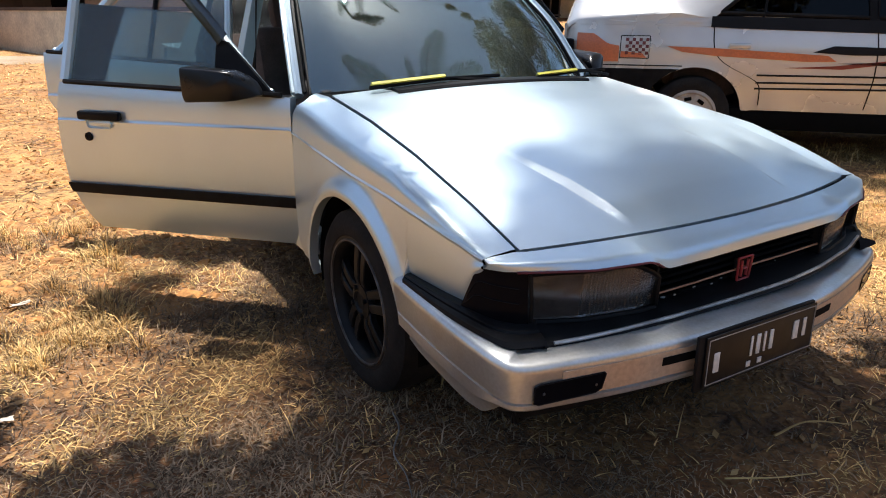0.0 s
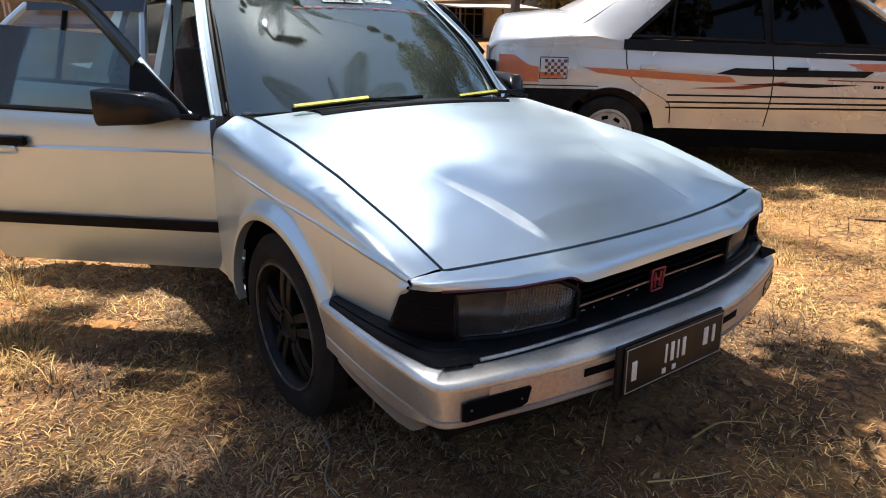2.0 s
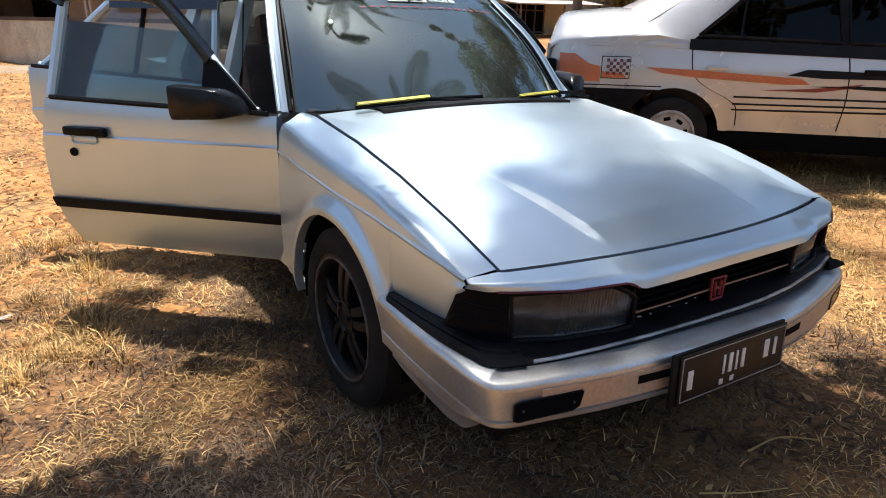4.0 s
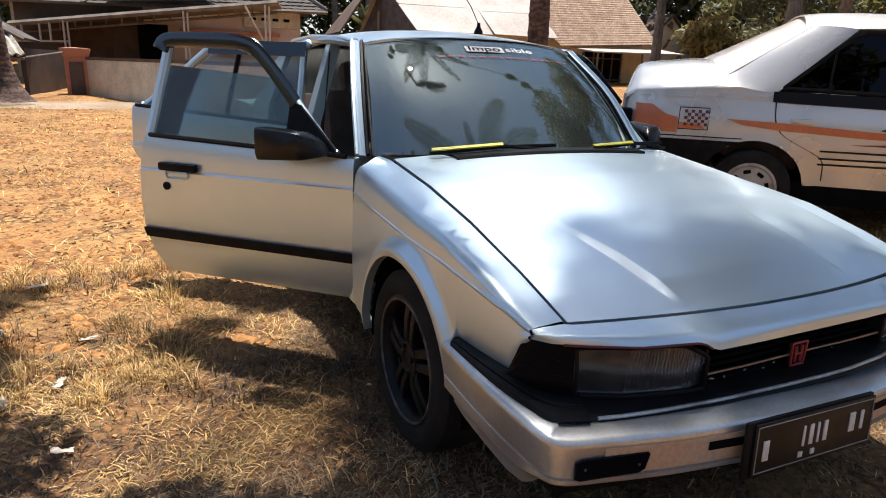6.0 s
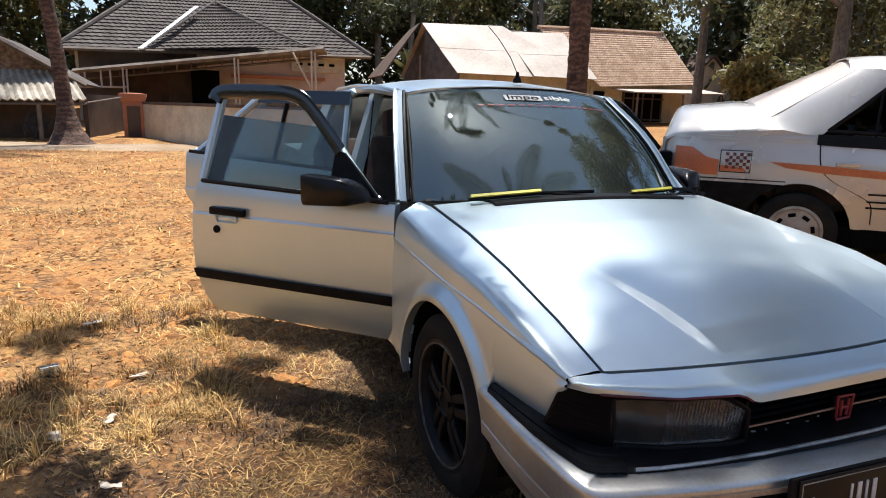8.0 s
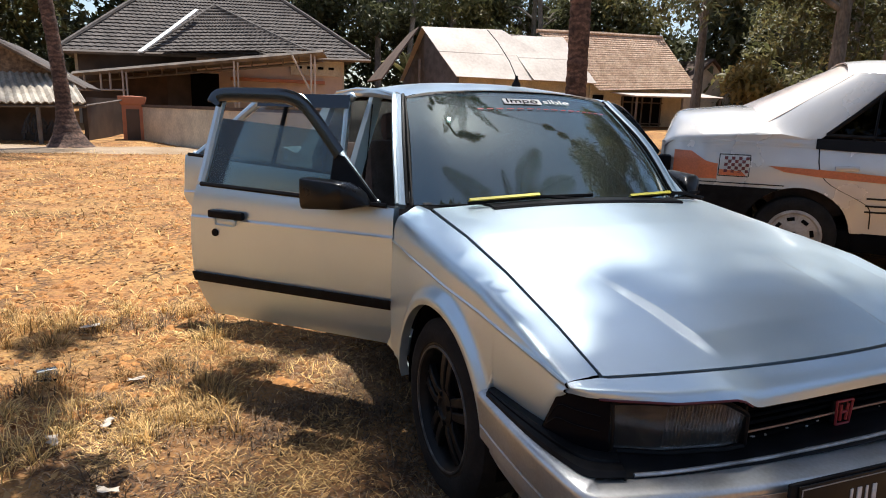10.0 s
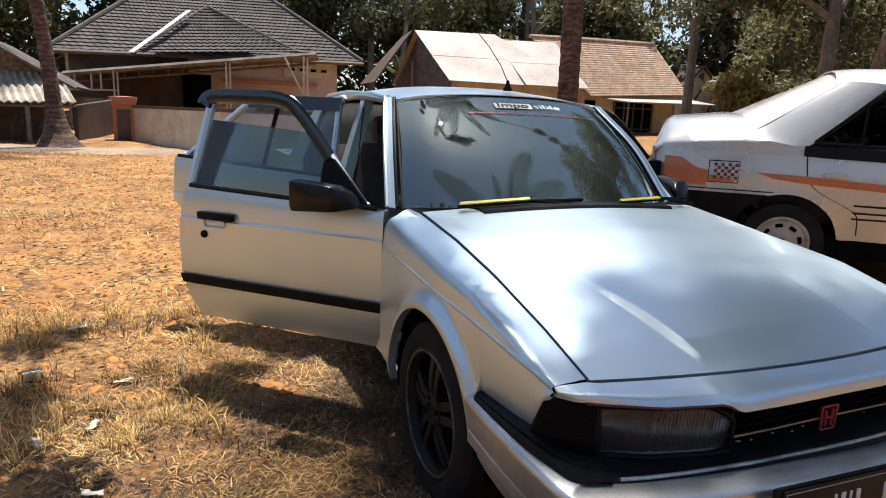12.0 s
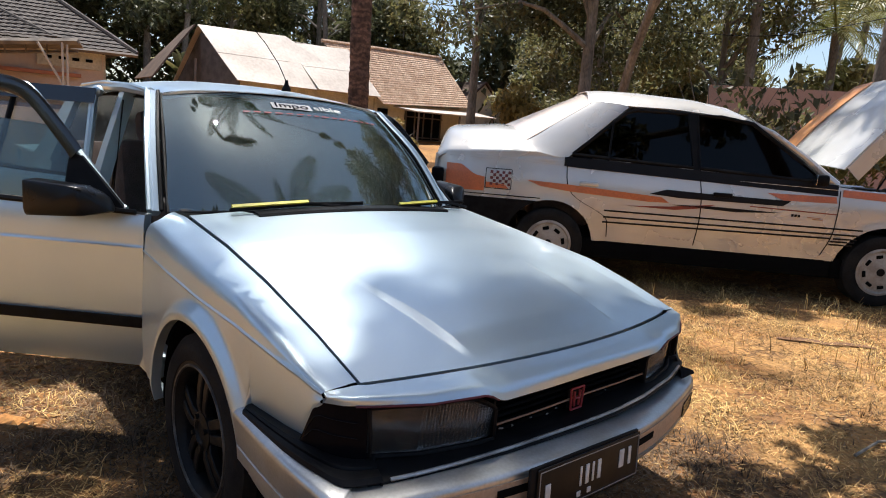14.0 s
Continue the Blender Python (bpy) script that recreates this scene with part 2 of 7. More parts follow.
def hood_front(w):
    return -0.722 + 0.090 * (abs(w) / 0.655) ** 2


def bulge_left(y):
    return -0.348 - 0.17 * (min(max(y, -0.70), 0.1) + 0.655)


def bulge_right(y):
    return 0.288 + 0.05 * (min(max(y, -0.70), 0.1) + 0.655)


def hood_surface(w, y):
    a = abs(w)
    z = hood_edge(y + 0.045 * (1 - (a / 0.655) ** 2)) + 0.022 * (1 - (a / 0.655) ** 2)
    f = min(max((y + 0.672) / 0.086, 0), 1) * (1 - sm(y, -0.46, -0.20))
    side = min(max((w - bulge_left(y) + 0.012) / 0.024, 0), 1) * (1 - min(max((w - bulge_right(y) + 0.012) / 0.024, 0), 1))
    return z + 0.012 * f * side - 0.004


def make_hood():
    """Bonnet: columns follow the flanks of the raised centre, so that they stay crisp."""
    rows = []
    us = [("edge", k) for k in list(np.linspace(0, 0.985, 12)) + [1.0]] + [("flank", k) for k in (0.1, 0.5, 0.9, 1.0)] + [("mid", k) for k in [0.008] + list(np.linspace(0.06, 0.94, 20)) + [0.992]]
    us += [("flank2", k) for k in (0.0, 0.1, 0.5, 0.9)] + [("edge2", k) for k in [0.0, 0.015] + list(np.linspace(0.08, 1, 11))]
    for kind, k in us:
        row = []
        for v in np.linspace(0, 1, 90):
            y = -0.71 + 1.15 * v
            a, b = bulge_left(y), bulge_right(y)
            e = 0.658 - 0.007 * v
            w = {"edge": -e + (a - 0.012 + e) * k, "flank": a - 0.012 + 0.024 * k, "mid": a + 0.012 + (b - a - 0.024) * k, "flank2": b - 0.012 + 0.024 * k, "edge2": b + 0.012 + (e - 0.012 - b) * k}[kind]
            y0, y1 = hood_front(w), 0.44 - 0.075 * (1 - sm(abs(w), 0.43, 0.47))
            yy = y0 + (y1 - y0) * v
            row.append((w, yy, hood_surface(w, yy)))
        rows.append(row)
    part("bonnet", sheet(rows, 0.012), M["silver"], car, "silver bonnet with raised centre, sun-dappled")


# nose plan: half-width and y of the lamp face
NOSE_W, NOSE_Y = (0, 0.20, 0.40, 0.55, 0.67, 0.72, 0.757), (-0.782, -0.784, -0.780, -0.745, -0.684, -0.652, -0.600)


def nose_y(w):
    return lin(abs(w), NOSE_W, NOSE_Y)


def header_low(w):
    a = abs(w)
    return lin(a, (0, 0.345, 0.372, 0.402, 0.67, 0.75), (0.589, 0.591, 0.600, 0.619, 0.616, 0.615))


def make_header():
    rows = []
    for w in np.concatenate([np.linspace(-0.748, -0.35, 30), np.linspace(-0.34, 0.34, 25), np.linspace(0.35, 0.748, 30)]):
        a = abs(w)
        wt = math.copysign(min(a, 0.655) * 1.0, w)
        y0 = hood_front(wt) - 0.0145
        z0 = hood_surface(wt, hood_front(wt))  - 0.001
        wx = w
        y2, z2 = nose_y(w) - 0.012, header_low(w)
        if a > 0.655:
            wp = wing_profile(-0.618)[3]
            e = (a - 0.655) / 0.093
            wq = 0.661 + e * 0.087
            y0 = hood_front(0.655) - 0.009 + 0.017 * e
            p0 = np.array((math.copysign(wq, w), y0, float(np.interp(wq, wp[:, 0], wp[:, 1]))))
        else:
            p0 = np.array((w, y0, z0))
        p3 = np.array((wx, y2, z2))
        p1 = p0 + (p3 - p0) * 0.32 + np.array((0, -0.004, 0.004))
        p2 = p0 + (p3 - p0) * 0.68 + np.array((0, -0.013, 0.008))
        rows.append(list(crom([p0, p1, p2, p3], 12)) + [tuple(p3 + np.array((0, 0.02, -0.004)))])
    part("header_panel", sheet(rows, 0.008), M["silver"], car)
    # near-black sheet added below the shut line, as the shade in the gap
    part("shut_line_shade", sheet([[(w, hood_front(w) - 0.022, hood_surface(w, hood_front(w)) - 0.034), (w, hood_front(w) + 0.03, hood_surface(w, hood_front(w)) - 0.026)] for w in np.linspace(-0.655, 0.655, 40)], 0.004), M["dark"], car)
    for s in (-1, 1):
        part("lamp_moulding", tube([(s * w, nose_y(w) - 0.014, header_low(w) - 0.001) for w in np.linspace(0.37, 0.70, 16)], 0.0028, 6), M["lamp_red"], car, "thin dark red moulding")


ARCH_R = 0.342


def fender_bottom(y):
    if y < -0.335:
        return lin(y, (-0.64, -0.612, -0.575, -0.335), (0.625, 0.605, 0.517, 0.510))
    if y < 0.345:
        return max(0.285 + math.sqrt(max(ARCH_R ** 2 - (y + 0.0) ** 2, 0)), 0.20)
    return 0.262


def fender_w(y):
    return lin(y, (-0.66, -0.60, -0.50, -0.3, 0.0, 0.3, 0.56), (0.742, 0.757, 0.770, 0.782, 0.790, 0.784, 0.768))


def wing_profile(y):
    """Wing section: a rolled shoulder, a flat upper side, a pressed swage line and the lower side."""
    zt = hood_edge(y) - 0.007
    wide, zb = fender_w(y), fender_bottom(y)
    zc = max(lin(y, (-0.62, -0.535, -0.407, -0.244, 0, 0.33, 0.56), (0.634, 0.652, 0.668, 0.686, 0.700, 0.721, 0.730)), zb + 0.02)
    zs = min(lin(y, (-0.62, -0.5, -0.4, -0.265, 0.012, 0.38, 0.56), (0.640, 0.683, 0.712, 0.745, 0.776, 0.808, 0.818)), zt - 0.004)
    zs = max(zs, zc + 0.006)
    ws = wide - 0.016
    top = crom([(0.663, zt - 0.001), (0.680, zt - 0.10 * (zt - zs) - 0.0005), (ws - 0.040, zt - 0.55 * (zt - zs)), (ws - 0.010, zs + 0.10 * (zt - zs)), (ws + 0.006, 0.70 * zs + 0.30 * zc), (wide - 0.006, 0.35 * zs + 0.65 * zc), (wide - 0.0035, zc + 0.004)], 18)
    crease = np.array([(wide + 0.0015, zc + 0.001), (wide + 0.001, zc - 0.002), (wide - 0.003, zc - 0.008)])
    return wide, zb, zc, np.concatenate([top, crease])


def make_fender(s):
    rows = []
    ys = np.concatenate([np.linspace(-0.622, -0.345, 16), -ARCH_R * np.cos(np.linspace(0.04, math.pi - 0.04, 40)), np.linspace(0.345, 0.556, 10)])
    for y in ys:
        wide, zb, zc, pc = wing_profile(y)
        r = []
        low = [(wide - 0.003 + 0.007 * math.sin(math.pi * k) - 0.022 * sm(zc - (zc - zb) * k, 0.34, 0.19), zc - 0.010 + (zb - zc + 0.010) * k) for k in np.linspace(0.06, 1, 14)]
        for w, z in list(pc) + low:
            d = math.hypot(y, z - 0.285) - ARCH_R
            flare = 0.030 * (1 - sm(d, 0.012, 0.062)) if z < 0.80 and d > -0.03 else 0.0
            if y < -0.345 and z < 0.53:
                flare *= 0.6
            r.append((s * (w + flare), y, z))
        zl = r[-1][2]
        r.append((r[-1][0] - s * 0.03, y, zl + 0.003))
        rows.append(r)
    part("front_wing", sheet(rows, 0.0), M["silver"], car, "silver front wing with flared arch, scuffed")
    # near-black sheet added under the wing seam, as the gap's shade
    part("bonnet_gap_shade", sheet([[(s * 0.646, y, hood_edge(y) - 0.026), (s * 0.672, y, hood_edge(y) - 0.022)] for y in np.linspace(-0.62, 0.44, 20)], 0.004), M["dark"], car)
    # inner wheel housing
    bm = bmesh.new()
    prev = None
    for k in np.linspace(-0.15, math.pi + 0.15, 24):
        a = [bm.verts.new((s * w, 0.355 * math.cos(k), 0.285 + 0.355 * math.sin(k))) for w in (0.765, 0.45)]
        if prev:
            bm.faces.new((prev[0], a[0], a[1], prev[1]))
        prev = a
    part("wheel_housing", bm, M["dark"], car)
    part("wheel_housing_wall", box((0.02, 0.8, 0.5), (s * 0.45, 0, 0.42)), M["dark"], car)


def make_wheel(parent, at, out, rim_mat, spokes=5):
    """A wheel with tyre, rim, spokes and hub; out is the side its face shows to."""
    R, r = 0.295, 0.208
    face = 0.095
    prof = [(-0.09, r), (-0.095, r + 0.03), (-0.088, R - 0.028), (-0.07, R - 0.006), (-0.03, R), (0.03, R), (0.07, R - 0.006), (0.088, R - 0.028), (face, r + 0.035), (0.088, r + 0.006), (0.08, r)]
    tyre = lathe(prof, 56)
    m = Matrix.Translation(at) @ (Matrix.Rotation(math.pi, 4, "Z") if out < 0 else Matrix.Identity(4))
    w = part("wheel", tyre, M["rubber"], parent, "worn black tyre on dark alloy wheel")
    w.matrix_local = m
    rim = lathe([(-0.085, r), (-0.08, r - 0.012), (0.055, r - 0.030), (0.070, r - 0.022), (0.084, r - 0.010), (0.086, r + 0.004), (0.078, r + 0.003)], 48)
    part("rim", rim, rim_mat, w)
    part("brake_disc", lathe([(0.005, 0.0), (0.005, r - 0.03), (-0.02, r - 0.03)], 32), M["dark"], w)
    part("rim_edge", lathe([(0.083, r - 0.004), (0.0885, r - 0.007), (0.0885, r - 0.012), (0.083, r - 0.014)], 48), M["rim_edge"], w, "worn bright rim edge")
    for k in range(spokes):
        a = 2 * math.pi * k / spokes + 0.35
        for off in (-0.024, 0.024):
            rows = []
            for rad, x, hw, dep, sp in ((0.040, 0.066, 0.013, 0.02, 0.75), (0.075, 0.074, 0.014, 0.022, 0.85), (0.130, 0.070, 0.015, 0.022, 1.0), (0.175, 0.062, 0.017, 0.02, 1.1), (r - 0.012, 0.052, 0.019, 0.02, 1.2)):
                row = []
                for u, dx in ((-hw, -dep), (-hw, -0.003), (-hw + 0.003, 0.0), (hw - 0.003, 0.0), (hw, -0.003), (hw, -dep)):
                    t = off * sp + u
                    row.append((x + dx, rad * math.cos(a) - t * math.sin(a), rad * math.sin(a) + t * math.cos(a)))
                rows.append(row)
            part("spoke", sheet(rows, 0.0, close_v=True), rim_mat, w)
    part("hub", lathe([(0.05, 0.062), (0.072, 0.058), (0.078, 0.036), (0.070, 0.030), (0.068, 0.0)], 24), rim_mat, w)
    for k in range(4):
        a = math.pi / 2 * k + 0.4
        part("wheel_nut", lathe([(0.07, 0.008), (0.084, 0.008), (0.086, 0.0)], 6), rim_mat, w).matrix_local = Matrix.Translation((0, 0.046 * math.cos(a), 0.046 * math.sin(a)))
    return w


def lamp_y(w):
    return nose_y(w) + 0.018


def lamp_top(w):
    return lin(w, (0.345, 0.362, 0.415, 0.44, 0.587, 0.668), (0.560, 0.574, 0.602, 0.606, 0.606, 0.602))


def make_lamps(s):
    # corner lamp, wrapped round the nose
    rows = []
    st = [(0.672, -0.684), (0.70, -0.668), (0.728, -0.645), (0.750, -0.615), (0.762, -0.596), (0.772, -0.574)]
    for i, (w, y) in enumerate(crom(st, 18)):
        f = i / 17
        zt = lin(f, (0, 0.35, 0.6, 0.72, 1), (0.606, 0.614, 0.619, 0.606, 0.520))
        zb = lin(f, (0, 0.45, 1), (0.470, 0.482, 0.508))
        rows.append([(s * (w + (0.003 + 0.012 * f) * k * k + 0.004 * math.sin(math.pi * k)), y - 0.014 * (1 - f) * k * k - 0.004 * math.sin(math.pi * k), zt + (zb - zt) * k) for k in np.linspace(0, 1, 9)])
    cl = part("corner_lamp", sheet(rows, 0.02), M["lens_dark"], car, "smoked black corner lamp")
    part("lamp_edge", tube([(s * (w - 0.001), y - 0.003, z) for w, y, z in ((0.672, -0.686, 0.606), (0.668, -0.690, 0.54), (0.664, -0.684, 0.474))], 0.005, 6), M["trim"], cl)
    for k in (0.3, 0.62):
        part("lens_rib", tube([(s * (a[0] + 0.0015), a[1] - 0.0015, a[2]) for r in rows[2:16] for a in [np.array(r[int(k * 8)])  * np.array((s, 1, 1))]], 0.0012, 4), M["trim"], cl)
    # headlamp: black bezel, reflector bowl and ribbed lens
    ws = np.linspace(0.347, 0.664, 66)
    rows, back, bez = [], [], []
    for i, w in enumerate(ws):
        zt, zb = lamp_top(w) - 0.006, 0.486
        rib = 0.0006 * (i % 2) * sm(w, 0.56, 0.50)
        rows.append([(s * w, lamp_y(w) - rib + 0.010 * k, zt + (zb - zt) * k) for k in np.linspace(0, 1, 6)])
    lamp = part("headlamp", sheet(rows, 0.004), M["lens"], car, "cloudy rectangular headlamp with ribbed lens", smooth=False)
    lamp.visible_shadow = False
    for w in np.linspace(0.347, 0.664, 24):
        zt = lamp_top(w) - 0.006
        depth = 0.060 - 0.030 * abs((w - 0.50) / 0.15) ** 2
        back.append([(s * w, lamp_y(w) + 0.012 + max(depth, 0.006) * math.sin(math.pi * k), zt + (0.484 - zt) * k) for k in np.linspace(0, 1, 12)])
    part("reflector", sheet(back, 0.003), M["reflector"], lamp)
    part("bulb_cap", lathe([(0, 0.020), (-0.02, 0.016), (-0.026, 0.0)], 16), M["reflector"], lamp).matrix_local = Matrix.Translation((s * 0.47, lamp_y(0.47) + 0.035, 0.545)) @ Matrix.Rotation(math.pi / 2, 4, "Z")
    loop = [(w, lamp_top(w) - 0.002) for w in np.linspace(0.345, 0.666, 26)] + [(0.666, z) for z in np.linspace(0.59, 0.49, 6)] + [(w, 0.483) for w in np.linspace(0.664, 0.347, 20)] + [(0.345, z) for z in np.linspace(0.49, 0.555, 5)]
    part("lamp_bezel", tube([(s * w, lamp_y(w) - 0.001, z) for w, z in loop + loop[:1]], 0.0065, 6, cap=False), M["trim"], lamp, "black lamp surround")
    # ribs moulded on the inner half of the lens, and a bright facet inside
    for w in np.linspace(0.375, 0.53, 20):
        part("lens_rib", tube([(s * w, lamp_y(w) - 0.0015, lamp_top(w) - 0.012), (s * w, lamp_y(w) + 0.004, 0.535)], 0.0011, 4), M["lens_line"], lamp)
    rows = [[(s * w, nose_y(w) + 0.03, 0.482), (s * w, lamp_y(w) - 0.010, 0.481), (s * w, lamp_y(w) - 0.020, 0.477), (s * w, lamp_y(w) - 0.022, 0.470), (s * w, lamp_y(w), 0.464)] for w in np.linspace(0.34, 0.672, 18)]
    part("lamp_lower_trim", sheet(rows, 0.005), M["trim"], car, "black plastic trim")


def make_grille():
    rows = [[(w, nose_y(w) + 0.085, z) for z in (0.605, 0.50, 0.43)] for w in np.linspace(-0.352, 0.352, 16)]
    g = part("grille", sheet(rows, 0.01), M["trim"], car, "black slatted grille")
    for i in range(6):
        z = 0.576 - i * 0.0185
        rows = [[(w, nose_y(w) + 0.044, z + 0.003), (w, nose_y(w) + 0.036, z), (w, nose_y(w) + 0.040, z - 0.003), (w, nose_y(w) + 0.080, z - 0.006)] for w in np.linspace(-0.347, 0.347, 14)]
        part("slat", sheet(rows, 0.003), M["trim"], g)
    part("bright_strip", tube([(w, nose_y(w) + 0.022, 0.512) for w in np.linspace(-0.345, 0.345, 20)], 0.0032, 6), M["copper"], g, "thin copper-coloured strip")
    for w in (-0.345, 0.345):
        part("grille_end", box((0.008, 0.06, 0.10), (w, nose_y(w) + 0.05, 0.53), 0.002), M["trim"], g)
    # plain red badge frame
    bm = bmesh.new()
    by, bz, bx = -0.768, 0.514, -0.016
    loop = [(-0.029, 0.031), (0.029, 0.031), (0.024, -0.031), (-0.024, -0.031)]
    for i in range(4):
        a, b = loop[i], loop[(i + 1) % 4]
        tube([(bx + a[0], by, bz + a[1]), (bx + b[0], by, bz + b[1])], 0.0034, 6, bm=bm)
    for x0, x1 in ((-0.013, -0.010), (0.013, 0.010)):
        tube([(bx + x0, by, bz + 0.022), (bx + x1, by, bz - 0.022)], 0.0040, 6, bm=bm)
    tube([(bx - 0.011, by, bz), (bx + 0.011, by, bz)], 0.0036, 6, bm=bm)
    part("badge", bm, M["red"], g, "small red badge frame")
    part("badge_plate", box((0.054, 0.006, 0.058), (bx, by + 0.012, bz), 0.002), M["trim"], g)
    # ledge below the grille with a worn bright edge
    def ledge_y(w):
        return lin(w, (-0.72, -0.69, -0.60, -0.50, -0.33, -0.134, 0.0, 0.10, 0.256, 0.486, 0.645, 0.70), (-0.762, -0.771, -0.791, -0.806, -0.823, -0.833, -0.837, -0.837, -0.825, -0.785, -0.735, -0.712))
    rows = [[(w, nose_y(w) + 0.07, 0.481), (w, nose_y(w) + 0.004, 0.481), (w, ledge_y(w) + 0.014, 0.479), (w, ledge_y(w) + 0.004, 0.475), (w, ledge_y(w), 0.468), (w, ledge_y(w) + 0.004, 0.460), (w, ledge_y(w) + 0.04, 0.452)] for w in np.linspace(-0.715, 0.69, 60)]
    part("lower_grille_bar", sheet(rows, 0.004), M["trim"], car, "black ledge above the bumper")
    part("bright_edge", tube([(w, ledge_y(w) + 0.005, 0.478) for w in np.linspace(-0.665, 0.62, 44)], 0.0045, 6), M["worn_chrome"], car, "worn bright edge strip")
    rgc = random.Random(12)
    for i in range(9):
        w = rgc.uniform(-0.34, 0.20)
        part("paint_chip", box((rgc.uniform(0.004, 0.010), 0.003, 0.004), (w, nose_y(w) + 0.031, 0.486 + rgc.uniform(0, 0.012)), 0.001), M["rim_grey"], g)
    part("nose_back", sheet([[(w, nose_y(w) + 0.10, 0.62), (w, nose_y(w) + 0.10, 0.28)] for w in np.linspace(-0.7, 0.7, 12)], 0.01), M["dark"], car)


# upper lip of the bumper, from the near wheel arch round to the far one, which is pushed in and hangs lower
LIP = [(-0.820, -0.325, 0.492), (-0.828, -0.46, 0.489), (-0.829, -0.60, 0.483), (-0.821, -0.71, 0.475), (-0.812, -0.762, 0.470), (-0.795, -0.795, 0.465), (-0.758, -0.815, 0.462), (-0.686, -0.832, 0.460), (-0.50, -0.872, 0.458), (-0.25, -0.902, 0.453), (0.0, -0.911, 0.446), (0.22, -0.890, 0.436), (0.45, -0.838, 0.426), (0.64, -0.784, 0.419), (0.715, -0.752, 0.416), (0.745, -0.715, 0.415), (0.765, -0.60, 0.420), (0.782, -0.46, 0.43), (0.790, -0.335, 0.44)]


def bumper_stations(n=190):
    """Lip point and outward normal in plan along the bumper."""
    path = crom(LIP, n)
    out = []
    for i, p in enumerate(path):
        d = path[min(i + 1, n - 1)] - path[max(i - 1, 0)]
        d = d[:2] / np.linalg.norm(d[:2])
        out.append((p, np.array((d[1], -d[0]))))
    return out


def bumper_point(x, o, dz):
    """A point on the bumper's front at x across, o proud of the lip and dz from it."""
    st = [s for s in bumper_stations() if s[0][1] < -0.70]
    i = min(range(len(st)), key=lambda k: abs(st[k][0][0] - x))
    p, n = st[i]
    return (x + n[0] * o, float(np.interp(x, [q[0][0] for q in st], [q[0][1] for q in st])) + n[1] * o, float(np.interp(x, [q[0][0] for q in st], [q[0][2] for q in st])) + dz)


FRONT_SECTION = ((-0.110, 0.013), (-0.060, 0.011), (-0.014, 0.008), (-0.005, 0.004), (-0.001, -0.002), (0.0, -0.010), (-0.002, -0.045), (-0.003, -0.078), (-0.008, -0.080), (-0.008, -0.083), (-0.002, -0.085), (-0.003, -0.096), (-0.010, -0.103), (-0.030, -0.104), (-0.050, -0.103), (-0.060, -0.102))
SIDE_SECTION = ((-0.055, 0.012), (-0.035, 0.010), (-0.012, 0.007), (-0.004, 0.003), (0.0, -0.004), (0.0, -0.012), (-0.006, -0.050), (-0.011, -0.086), (-0.015, -0.088), (-0.015, -0.091), (-0.011, -0.093), (-0.014, -0.128), (-0.036, -0.148), (-0.044, -0.160), (-0.044, -0.190), (-0.075, -0.193))


